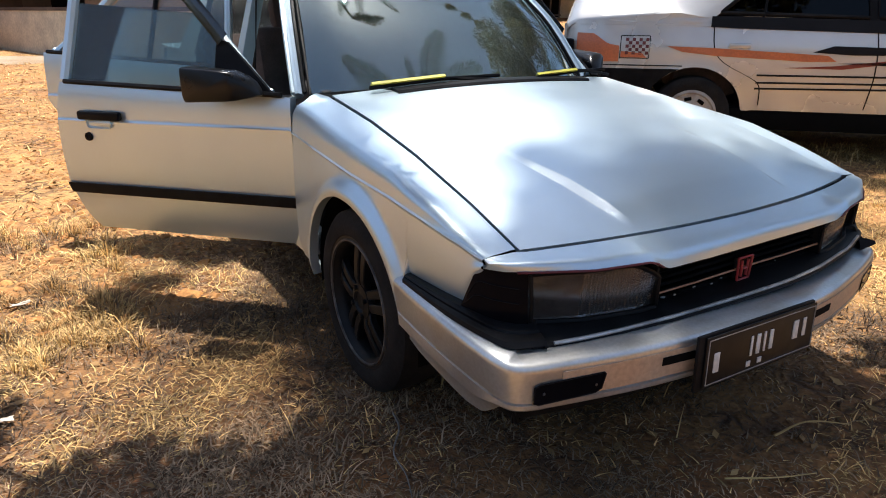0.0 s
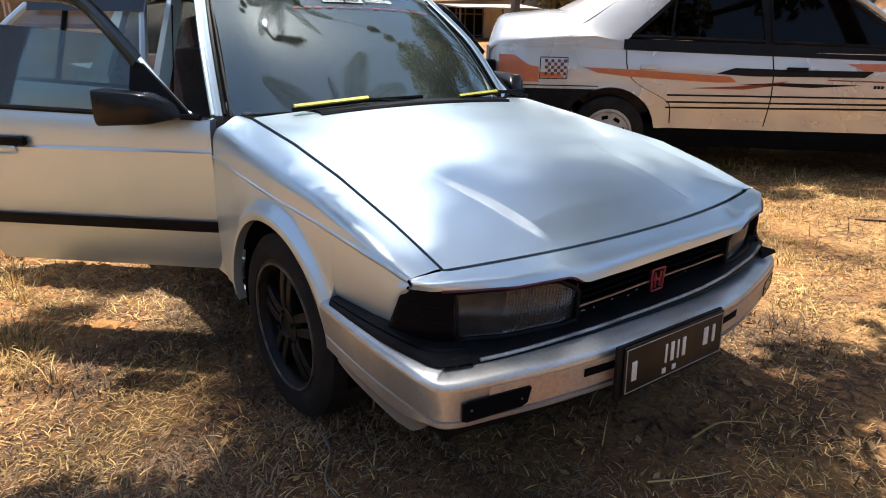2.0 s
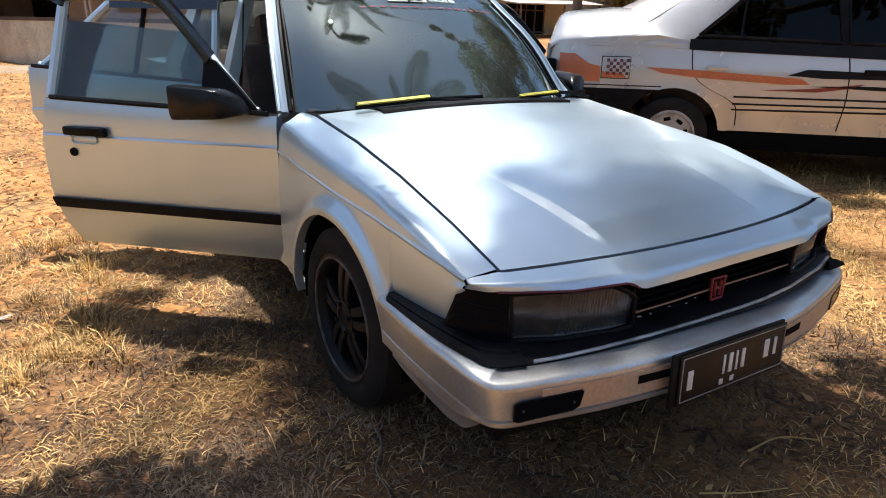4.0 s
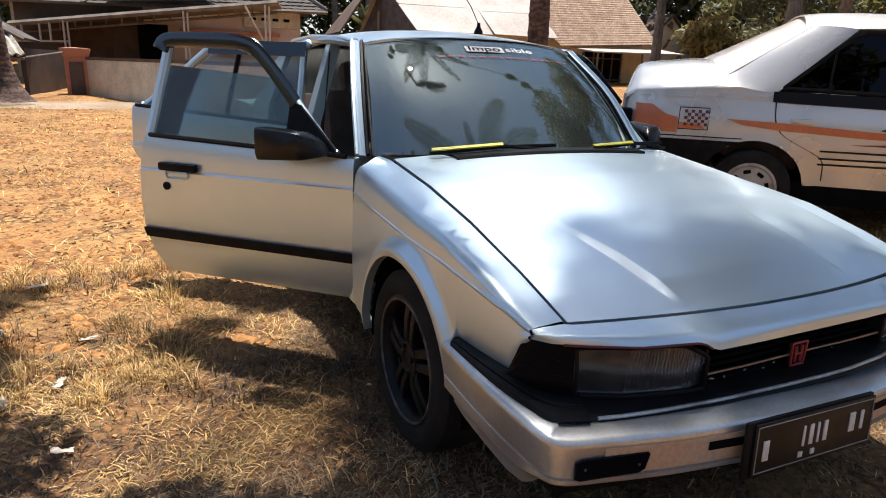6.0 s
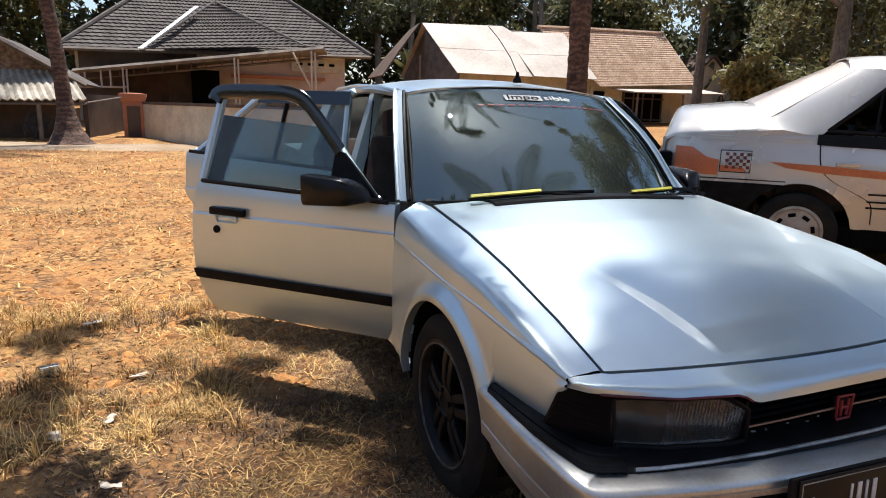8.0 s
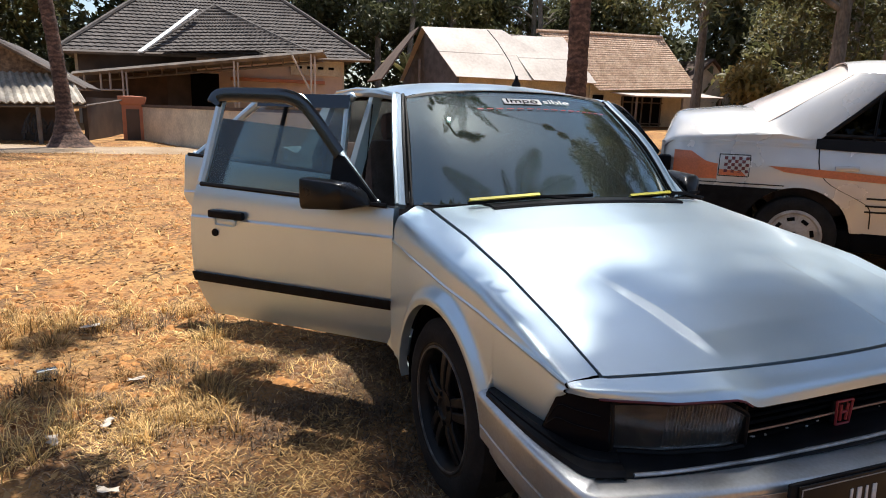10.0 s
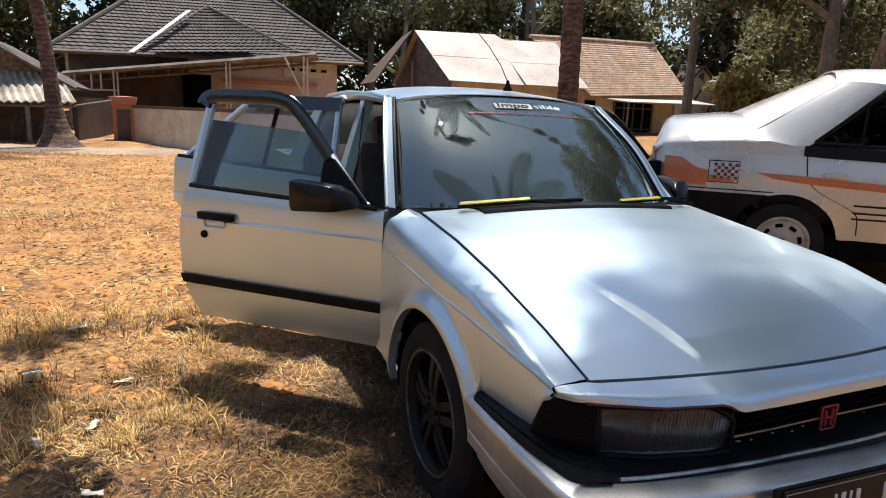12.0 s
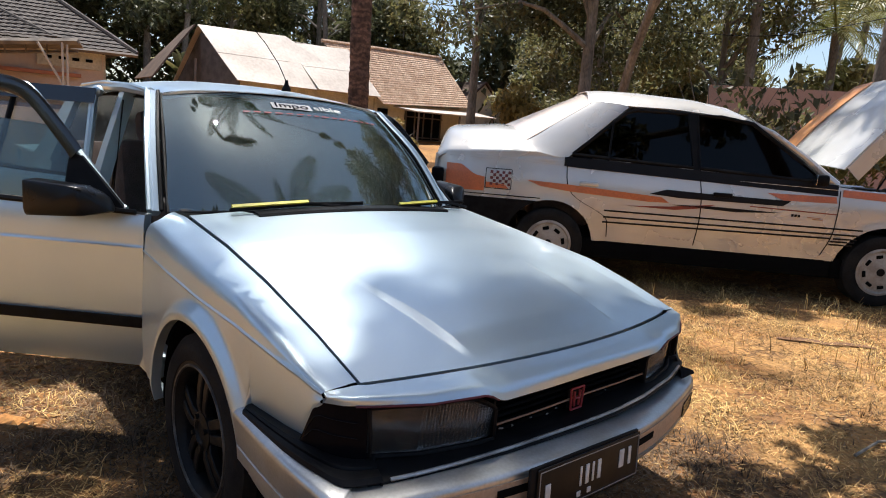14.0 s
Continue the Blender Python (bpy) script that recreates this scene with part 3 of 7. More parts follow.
def make_bumper():
    rows, low = [], []
    for p, nrm in bumper_stations():
        x, y, zl = p
        f = sm(y, -0.80, -0.725)
        sec = [(a[0] + (b[0] - a[0]) * f, a[1] + (b[1] - a[1]) * f) for a, b in zip(FRONT_SECTION, SIDE_SECTION)]
        f2 = sm(y, -0.79, -0.67)
        for k in range(11, 16):
            sec[k] = tuple(FRONT_SECTION[k][c] + (SIDE_SECTION[k][c] - FRONT_SECTION[k][c]) * f2 for c in (0, 1))
        drop = lin(y, (-0.78, -0.70, -0.62, -0.38, -0.33), (0.0, -0.006, 0.004, -0.004, -0.012)) * f2
        sec[-2] = (sec[-2][0], sec[-2][1] - drop)
        sec[-1] = (sec[-1][0], sec[-1][1] - drop)
        rows.append([(x + nrm[0] * o, y + nrm[1] * o, zl + dz) for o, dz in sec])
        low.append([(x - nrm[0] * 0.045, y - nrm[1] * 0.045, zl - 0.08), (x - nrm[0] * 0.055, y - nrm[1] * 0.055, 0.335), (x - nrm[0] * 0.085, y - nrm[1] * 0.085, 0.285), (x - nrm[0] * 0.14, y - nrm[1] * 0.14, 0.28)])
    bumper = part("front_bumper", sheet(rows, 0.005), M["bumper"], car, "silver-painted bumper, scraped and dusty")
    part("front_valance", sheet(low, 0.006), M["trim"], car, "dark valance below the bumper")
    # bare beige face between the corners
    xs = np.linspace(-0.690, 0.70, 60)
    part("bare_face", sheet([[bumper_point(x, 0.0022, -0.013), bumper_point(x, 0.001, -0.045), bumper_point(x, -0.0005, -0.077)] for x in xs], 0.0015), M["primer"], bumper, "bare beige patch where the paint has gone")
    # black rubber filler between wing and bumper, in two ribs
    for s in (-1, 1):
        up = crom([(0.792, -0.340, 0.506), (0.786, -0.47, 0.510), (0.777, -0.585, 0.514), (0.748, -0.640, 0.502), (0.706, -0.672, 0.492), (0.66, -0.698, 0.488)], 26)
        if s < 0:
            dn = crom([(0.812, -0.360, 0.501), (0.813, -0.48, 0.498), (0.808, -0.60, 0.496), (0.791, -0.695, 0.491), (0.768, -0.752, 0.488), (0.69, -0.779, 0.486)], 26)
        else:
            dn = crom([(0.785, -0.345, 0.452), (0.765, -0.47, 0.447), (0.745, -0.58, 0.437), (0.722, -0.66, 0.432), (0.69, -0.715, 0.430), (0.64, -0.745, 0.432)], 26)
        rows = []
        up = np.concatenate([up, [(0.655, -0.700, 0.462)]])
        dn = np.concatenate([dn, [(0.685, -0.770, 0.452)]])
        for a, b in zip(up, dn):
            r = [(s * (a[0] - 0.02), a[1] + 0.015, a[2] + 0.002)]
            for k, h in ((0.0, 0.003), (0.12, 0.006), (0.40, 0.006), (0.46, 0.0), (0.52, 0.005), (0.86, 0.005), (1.0, -0.004)):
                q = a + (b - a) * k
                r.append((s * (q[0] + 0.3 * h), q[1] - 0.3 * h, q[2] + h))
            rows.append(r)
        part("rubber_band", sheet(rows, 0.005), M["trim"], car, "black rubber filler strip")
        # fog lamp opening with a rounded rim, and an air slot
        w0, w1 = (-0.752, -0.590) if s < 0 else (0.52, 0.655)
        rim = [(w0, -0.040), (w0 - 0.0, -0.078), (w0 + 0.01, -0.082), (w1 - 0.022, -0.076), (w1 - 0.008, -0.068), (w1, -0.034), (w1 - 0.004, -0.030), (w0 + 0.012, -0.034)]
        mid = ((w0 + w1) / 2, -0.056)
        fog = part("fog_lamp", sheet([[bumper_point(x, 0.0035, z) for x, z in rim], [bumper_point(mid[0] + (x - mid[0]) * 0.86, 0.0030, mid[1] + (z - mid[1]) * 0.72) for x, z in rim], [bumper_point(mid[0] + (x - mid[0]) * 0.05, 0.0028, mid[1]) for x, z in rim]], 0.0, close_v=True), M["lens_dark"], bumper, "dark recessed fog lamp")
        part("fog_rim", tube([bumper_point(x, 0.003, z) for x, z in rim + rim[:1]], 0.0016, 6, cap=False), M["trim"], fog)
        for k in (0.12, 0.86):
            part("screw", lathe([(0, 0.0035), (0.002, 0.003), (0.003, 0)], 8), M["rim_edge"], fog).matrix_local = Matrix.Translation(bumper_point(w0 + (w1 - w0) * k, 0.004, -0.056)) @ Matrix.Rotation(-math.pi / 2, 4, "Z")
        s0, s1 = (-0.445, -0.330) if s < 0 else (0.10, 0.20)
        part("slot", sheet([[bumper_point(x, 0.0042, -0.026), bumper_point(x, 0.0042, -0.036), bumper_point(x, 0.0040, -0.046)] for x in np.linspace(s0, s1, 8)], 0.002), M["dark"], bumper, "dark air slot")
    # number plate in its holder, leaning with the bumper
    tilt = Matrix.Translation((-0.147, -0.928, 0.404)) @ Matrix.Rotation(radians(2.3), 4, "Y") @ Matrix.Rotation(radians(-4), 4, "X")
    pl = part("number_plate", box((0.43, 0.005, 0.122), (0, 0, 0), 0.002), M["plate"], car, "black number plate in a thin frame")
    pl.matrix_local = tilt
    part("plate_holder", box((0.452, 0.010, 0.136), (-0.008, 0.009, -0.002), 0.004), M["trim"], pl)
    for x, w, h, z in ((-0.178, 0.030, 0.048, -0.004), (-0.050, 0.012, 0.050, 0.006), (-0.024, 0.022, 0.050, 0.006), (0.001, 0.012, 0.050, 0.006), (0.027, 0.022, 0.050, 0.006), (0.128, 0.034, 0.048, 0.008), (0.166, 0.020, 0.048, 0.008), (-0.055, 0.024, 0.014, -0.038), (-0.012, 0.024, 0.014, -0.038)):
        part("plate_bar", box((w * 0.62, 0.003, h), (x, -0.0035, z), 0.001), M["plate_white"], pl)
    for x0, z0, w, h in ((0, 0.054, 0.416, 0.002), (0, -0.054, 0.416, 0.002), (-0.208, 0, 0.002, 0.109), (0.208, 0, 0.002, 0.109)):
        part("plate_border", box((w, 0.002, h), (x0, -0.003, z0)), M["rim_grey"], pl)


WS_B = [(-0.66, 0.63, 0.848), (-0.52, 0.53, 0.862), (-0.28, 0.455, 0.872), (0, 0.43, 0.876), (0.28, 0.455, 0.872), (0.52, 0.53, 0.862), (0.66, 0.63, 0.848)]
WS_T = [(-0.545, 1.065, 1.283), (-0.42, 1.015, 1.303), (-0.22, 0.985, 1.318), (0, 0.975, 1.322), (0.22, 0.985, 1.318), (0.42, 1.015, 1.303), (0.545, 1.065, 1.283)]


def make_screen():
    lo, hi = crom(WS_B, 25), crom(WS_T, 25)
    rows = []
    for k in np.linspace(0, 1, 12):
        rows.append([tuple(a + (b - a) * k + np.array((0, -0.035, 0.045)) * 0.55 * math.sin(math.pi * k)) for a, b in zip(lo, hi)])
    ws = part("windscreen", sheet(rows, 0.004), M["glass"], car, "tinted windscreen with a white sticker and red lettering")
    ws.visible_shadow = False
    part("screen_seal", tube([tuple(p) for p in lo] + [tuple(p) for p in hi[::-1]] + [tuple(lo[0])], 0.007, 6), M["trim"], car, "black windscreen seal")
    # sticker along the top of the glass
    def on_glass(u, k):
        i = u * 24
        a, b = int(min(i, 23)), int(min(i, 23)) + 1
        f = i - a
        p = lo[a] + (lo[b] - lo[a]) * f
        q = hi[a] + (hi[b] - hi[a]) * f
        return p + (q - p) * k + np.array((0, -0.035, 0.045)) * 0.55 * math.sin(math.pi * k) + np.array((0, -0.0028, 0.0035))
    rows = [[tuple(on_glass(u, k)) for k in (0.845, 0.875, 0.905)] for u in np.linspace(0.405, 0.545, 8)]
    part("sticker", sheet(rows, 0.001), M["plate_white"], ws, "white sticker panel")
    for txt, u, m, k0 in (("Impo", 0.412, M["lens_dark"], 0.855), ("sible", 0.552, M["plate_white"], 0.855)):
        cu = bpy.data.curves.new("txt", "FONT")
        cu.body, cu.size, cu.extrude = txt, 0.062, 0.0005
        ob = new("txt", cu)
        dg = bpy.context.evaluated_depsgraph_get()
        me = bpy.data.meshes.new_from_object(ob.evaluated_get(dg))
        bpy.data.objects.remove(ob)
        o = Vector(on_glass(u, k0)) + Vector((0, -0.0012, 0.0015))
        ex = (Vector(on_glass(u + 0.1, k0)) - Vector(on_glass(u, k0))).normalized()
        ey = (Vector(on_glass(u, k0 + 0.05)) - Vector(on_glass(u, k0))).normalized()
        ez = ex.cross(ey)
        width = max(v.co.x for v in me.vertices)
        for v in me.vertices:
            v.co = o + ex * v.co.x * (0.165 if txt == "Impo" else 0.15) / width + ey * v.co.y * 0.8 + ez * v.co.z
        me.materials.append(m)
        t = new("lettering", me)
        t.parent = ws
    rg = random.Random(5)
    u = 0.30
    while u < 0.80:
        du = rg.uniform(0.012, 0.026)
        rows = [[tuple(on_glass(v, k)) for k in (0.784, 0.793)] for v in (u, u + du)]
        part("red_bar", sheet(rows, 0.001), M["red"], ws)
        u += du + 0.012
    # cowl strip, wipers
    rows = [[(w, 0.345, hood_surface(w, 0.345) + 0.003), (w, 0.352, hood_surface(w, 0.352) + 0.010), (w, 0.40, hood_surface(w, 0.361) + 0.014), (w, 0.47, 0.868)] for w in np.linspace(-0.44, 0.46, 16)]
    cowl = part("cowl_strip", sheet(rows, 0.006), M["trim"], car, "black cowl strip below the windscreen")
    for x in (-0.28, 0.0, 0.26):
        part("screw", lathe([(0, 0.008), (0.004, 0.006), (0.005, 0)], 10), M["chrome"], cowl).matrix_local = Matrix.Translation((x, 0.385, 0.880)) @ Matrix.Rotation(-math.pi / 2, 4, "Y")
    rows = [[(w, 0.42, 0.860), (w, 0.56 + 0.10 * abs(w), 0.855)] for w in np.linspace(-0.66, 0.66, 20)]
    part("cowl_pan", sheet(rows, 0.01), M["dark"], car)
    for (xa, xb, xp) in ((-0.52, 0.05, 0.10), (0.22, 0.62, 0.62)):
        w = part("wiper", tube([(xp, 0.40, 0.885), ((xa + xb) / 2 + 0.12, 0.40, 0.90), ((xa + xb) / 2, 0.425, 0.912)], 0.007, 6), M["trim"], car, "wiper with yellow blade")
        part("blade", tube([(xa, 0.415, 0.888), ((xa + xb) / 2, 0.402, 0.906), (xb, 0.425, 0.905)], 0.008, 6, (0.6, 1)), M["trim"], w)
        yx = (xa, xa + 0.30) if xa < 0 else (xa, xa + 0.21)
        part("yellow_spoiler", sheet([[(x, 0.405 - 0.012 * math.sin((x - yx[0]) * 8), 0.896 + 0.05 * (x - yx[0])), (x, 0.388, 0.902 + 0.05 * (x - yx[0])), (x, 0.400, 0.909 + 0.05 * (x - yx[0]))] for x in np.linspace(*yx, 6)], 0.004), M["wiper_yellow"], w, "yellow wiper spoiler")


def make_roof():
    rows = []
    front = crom(WS_T, 21)
    for f in np.linspace(0, 1, 22):
        r = []
        for p in front:
            a = abs(p[0]) / 0.545
            x = p[0] * lin(f, (0, 0.4, 1), (1.02, 1.075, 1.03))
            y = p[1] + (2.36 - p[1]) * f
            crown = lin(f, (0, 0.1, 0.25, 0.5, 0.75, 1), (0, 0.020, 0.042, 0.056, 0.048, 0.012))
            r.append((x, y - 0.006, p[2] + 0.006 + crown * (1 - 0.55 * a * a) - 0.010 * sm(a, 0.85, 1)))
        rows.append(r)
    part("roof", sheet(rows, 0.012), M["silver"], car, "silver roof, dusty, reflecting trees")
    part("headliner", sheet([[(x * 0.96, y, z - 0.03) for x, y, z in r] for r in rows[::3]], 0.004), M["cabin"], car)
    an = part("aerial", lathe([(0, 0.022), (0.012, 0.020), (0.03, 0.010), (0.05, 0.007), (0.05, 0)], 16), M["trim"], car, "black roof aerial with whip")
    an.matrix_local = Matrix.Translation((0.02, 1.06, 1.352)) @ Matrix.Rotation(radians(-90), 4, "Y")
    part("whip", tube([(0.04, 0, 0), (0.12, 0.035, 0.025), (0.21, 0.10, 0.06), (0.27, 0.155, 0.09)], 0.0022, 5), M["trim"], an)
    for s in (-1, 1):
        # windscreen pillar with bright gutter
        lo, hi = Vector((s * 0.70, 0.655, 0.845)), Vector((s * 0.572, 1.10, 1.282))
        mid = (lo + hi) / 2 + Vector((s * 0.012, -0.02, 0.022))
        pts = [tuple(p) for p in crom([lo, mid, hi], 10)]
        part("windscreen_pillar", tube(pts, 0.022, 8, (1.0, 0.9)), M["silver"], car)
        part("pillar_seal", tube([(p[0] - s * 0.022, p[1] - 0.014, p[2] + 0.012) for p in pts], 0.008, 6), M["trim"], car)
        part("gutter", tube([(p[0] + s * 0.020, p[1] - 0.008, p[2] + 0.012) for p in pts] + [(s * 0.590, 1.3, 1.315), (s * 0.600, 1.7, 1.33), (s * 0.585, 2.2, 1.32), (s * 0.57, 2.45, 1.27)], 0.009, 6), M["silver"], car, "bright roof gutter")
        part("roof_rail", tube([(s * 0.575, 1.1, 1.285), (s * 0.588, 1.4, 1.305), (s * 0.590, 1.8, 1.31), (s * 0.575, 2.3, 1.29)], 0.020, 8), M["silver"], car)
        # centre pillar
        rows = [[(s * w, y, z) for y in (1.37 + 0.10 * (z - 0.8), 1.38 + 0.10 * (z - 0.8), 1.45 + 0.10 * (z - 0.8), 1.49)] for w, z in ((0.745, 0.30), (0.748, 0.55), (0.735, 0.82), (0.665, 1.05), (0.585, 1.30))]
        part("centre_pillar", sheet(rows, 0.05), M["silver"], car)
        part("seat_belt", sheet([[(s * 0.60, 1.40, 1.25), (s * 0.60, 1.44, 1.25)], [(s * 0.66, 1.38, 0.75), (s * 0.66, 1.42, 0.75)], [(s * 0.66, 1.25, 0.35), (s * 0.66, 1.30, 0.35)]], 0.004), M["trim"], car)
        # rear pillar and quarter panel
        rows = []
        for y in np.linspace(2.22, 3.50, 40):
            arch = 0.29 + math.sqrt(max(0.34 ** 2 - (y - 2.45) ** 2, 0)) if abs(y - 2.45) < 0.34 else 0.22
            arch = max(arch, 0.22 if y < 3.0 else lin(y, (3.0, 3.5), (0.25, 0.40)))
            top = lin(y, (2.22, 3.5), (0.90, 0.915))
            rows.append([(s * (lin(y, (2.2, 3.2, 3.5), (0.79, 0.78, 0.72)) - 0.055 * sm(k, 0.6, 1) - 0.02 * sm(k, 0.3, 0.0)), y, arch + (top - arch) * k) for k in np.linspace(0, 1, 12)])
        part("rear_wing", sheet(rows, 0.01), M["silver"], car)
        rows = [[(s * lin(k, (0, 1), (0.735, 0.575)), y0 + (2.32 + (y0 - 2.30) * 0.35 - y0) * k, 0.90 + 0.40 * k) for k in np.linspace(0, 1, 8)] for y0 in (2.30, 2.45, 2.62, 2.78)]
        part("rear_pillar", sheet(rows, 0.03), M["silver"], car)
        part("sill", box((0.10, 1.85, 0.09), (s * 0.70, 1.45, 0.30), 0.02), M["silver"], car)
    rows = [[(x, 2.36 + 0.5 * k, 1.315 - 0.40 * k) for x in np.linspace(-0.56 - 0.1 * k, 0.56 + 0.1 * k, 8)] for k in np.linspace(0, 1, 5)]
    rw = part("rear_window", sheet(rows, 0.004), M["glass_side"], car)
    rw.visible_shadow = False
    part("boot_lid", sheet([[(x, y, 0.915 + 0.02 * (1 - (x / 0.7) ** 2)) for x in np.linspace(-0.72, 0.72, 10)] for y in np.linspace(2.84, 3.5, 8)], 0.02), M["silver"], car)
    part("tail_panel", box((1.44, 0.05, 0.5), (0, 3.50, 0.66), 0.02), M["silver"], car)
    part("rear_bumper", box((1.6, 0.16, 0.13), (0, 3.56, 0.46), 0.04), M["silver"], car)
    part("floor_pan", box((1.40, 3.9, 0.04), (0, 1.45, 0.24)), M["dark"], car)
    part("bulkhead", box((1.36, 0.03, 0.55), (0, 0.50, 0.56)), M["dark"], car)


def make_cabin():
    part("dashboard", box((1.28, 0.34, 0.20), (0, 0.74, 0.78), 0.05), M["cabin"], car, "dark dashboard")
    ring = [(0.18 * math.cos(a), 0.18 * math.sin(a), 0) for a in np.linspace(0, 2 * math.pi, 29)]
    sw = part("steering_wheel", tube(ring, 0.014, 8, cap=False), M["trim"], car, "black steering wheel")
    sw.matrix_local = Matrix.Translation((-0.33, 0.98, 0.86)) @ Matrix.Rotation(radians(62), 4, "X")
    part("wheel_boss", tube([(-0.17, 0, 0), (0, 0, -0.02), (0.17, 0, 0)], [0.015, 0.05, 0.015], 8, (1, 0.5)), M["trim"], sw)
    for x in (-0.34, 0.34):
        st = part("front_seat", box((0.50, 0.50, 0.16), (x, 1.25, 0.44), 0.05), M["seat"], car, "dark brown cloth seat")
        part("backrest", box((0.48, 0.14, 0.58), (x, 1.56, 0.78), 0.05, rot=Matrix.Rotation(radians(-14), 3, "X")), M["seat"], st)
        part("headrest", box((0.26, 0.10, 0.16), (x, 1.66, 1.13), 0.04, rot=Matrix.Rotation(radians(-14), 3, "X")), M["seat"], st)
    rs = part("rear_seat", box((1.25, 0.5, 0.18), (0, 2.12, 0.46), 0.05), M["seat"], car, "dark brown cloth rear bench")
    part("backrest", box((1.25, 0.15, 0.55), (0, 2.42, 0.74), 0.05, rot=Matrix.Rotation(radians(-18), 3, "X")), M["seat"], rs)
    part("parcel_shelf", box((1.25, 0.34, 0.03), (0, 2.68, 0.93)), M["cabin"], car)
    part("rear_view_mirror", box((0.20, 0.03, 0.06), (0, 1.03, 1.22), 0.012), M["trim"], car)


def make_door(name, hinge, direction, length, out, rear=False):
    """A car door in its own frame: x from the hinge to the free edge, y outward, z up."""
    belt0, belt1 = (0.852, 0.880) if not rear else (0.885, 0.945)

    def yy(z):
        return lin(z, (0.27, 0.32, 0.40, 0.48, 0.60, 0.70, 0.738, 0.742, 0.746, 0.80, 0.84, 0.88, 1.30), (-0.085, -0.056, -0.028, -0.004, 0.003, 0.003, 0.004, 0.001, -0.0005, -0.003, -0.008, -0.020, -0.150)) * out

    def xl(z):
        return lin(z, (0.27, 0.30, 0.85, 0.9), (-0.02, -0.015, 0.0, 0.0))

    def xr(z):
        if rear:
            return lin(z, (0.27, 0.36, 0.50, 0.63, 0.70, 0.89), (0.55, 0.57, 0.64, 0.76, 0.83, 0.82)) * length / 0.83
        return lin(z, (0.27, 0.34, 0.48, 0.65, 0.78, 0.88), (0.955, 0.985, 1.0, 1.0, 0.99, 0.965)) * length

    rows = []
    for z in (0.272, 0.285, 0.31, 0.36, 0.42, 0.48, 0.55, 0.62, 0.68, 0.72, 0.734, 0.738, 0.742, 0.746, 0.752, 0.78, 0.81, 0.84, 0.868):
        t = sm(z, 0.75, 0.868)
        rows.append([(x, yy(z), z + t * ((belt0 + (belt1 - belt0) * u) - 0.868)) for u in np.linspace(0, 1, 20) for x in [xl(z) + (xr(z) - xl(z)) * u]])
    d = part(name, sheet(rows, 0.0), M["silver"], car, "open silver door" if out > 0 else "closed silver door")
    x = Vector(direction).normalized()
    m = Matrix.Identity(4)
    m.col[0][:3], m.col[1][:3], m.col[2][:3] = x, Vector((0, 0, 1)).cross(x), (0, 0, 1)
    m.col[3][:3] = hinge
    d.matrix_local = m
    # inner trim and edges
    inner = [[(p[0] * 0.985 + 0.005, p[1] - out * (0.055 + 0.02 * math.sin(math.pi * i / 18)), p[2]) for p in r] for i, r in enumerate(rows)]
    bm = sheet(inner, 0.0)
    part("door_trim", bm, M["cabin"], d, "dark inner trim")
    ring = [rows[0], inner[0]]
    part("door_bottom", sheet(ring), M["silver"], d)
    part("door_edge", sheet([[r[-1] for r in rows], [r[-1] for r in inner]]), M["silver"], d)
    part("door_front_edge", sheet([[r[0] for r in rows], [r[0] for r in inner]]), M["silver"], d)
    part("door_top", sheet([rows[-1], inner[-1]]), M["trim"], d)
    if not rear or out > 0:
        rows2 = [[(xl(z) + (xr(z) - xl(z)) * u, yy(z) + out * 0.006, z) for u in np.linspace(0.002, 0.998, 12)] for z in (0.447, 0.455, 0.480, 0.488)]
        part("rubbing_strip", sheet(rows2, 0.006), M["trim"], d, "black rubbing strip")
    # window frame
    L = length

    def q(xx, z, o=0.0):
        return (xx, yy(z) - out * (0.022 - o), z)
    if rear:
        outline = [(0.0, 0.885), (0.015, 1.255), (0.03, 1.275), (0.48, 1.268), (0.56, 1.25), (0.88, 0.97), (0.93, 0.945)]
        glass_poly = [(0.02, 0.89), (0.03, 1.26), (0.50, 1.26), (0.90, 0.94)]
    else:
        outline = [(0.085, 0.858), (0.135, 0.895), (0.475, 1.225), (0.545, 1.255), (0.63, 1.262), (0.905, 1.262), (0.93, 1.245), (0.965, 0.885)]
        glass_poly = [(0.12, 0.87), (0.385, 1.130), (0.915, 1.165), (0.945, 0.885)]
    pts = [q(*p) for p in outline]
    dense = [tuple(p) for p in crom(pts, 60)]
    part("window_frame", tube(dense, 0.021, 8, (0.9, 1.0)), M["silver"], d)
    part("window_seal", tube([(a, b - out * 0.008, c - 0.0) for a, b, c in dense], 0.0235, 8, (0.55, 0.75)), M["trim"], d, "black rubber seal")
    part("belt_seal", tube([(0.03, yy(belt0) + out * 0.004, belt0 + 0.008), (xr(0.88) - 0.02, yy(0.88) + out * 0.004, belt1 + 0.004)], 0.010, 6), M["trim"], d, "black rubber seal")
    gl = part("window_glass", prism([(a, b) for a, b in glass_poly], -0.002, 0.002, lambda a, y, z: (a, yy(z) - out * 0.03 + y, z)), M["glass_side"] if rear else M["glass_door"], d, "half-lowered glass" if not rear else "tinted glass", smooth=False)
    gl.visible_shadow = False
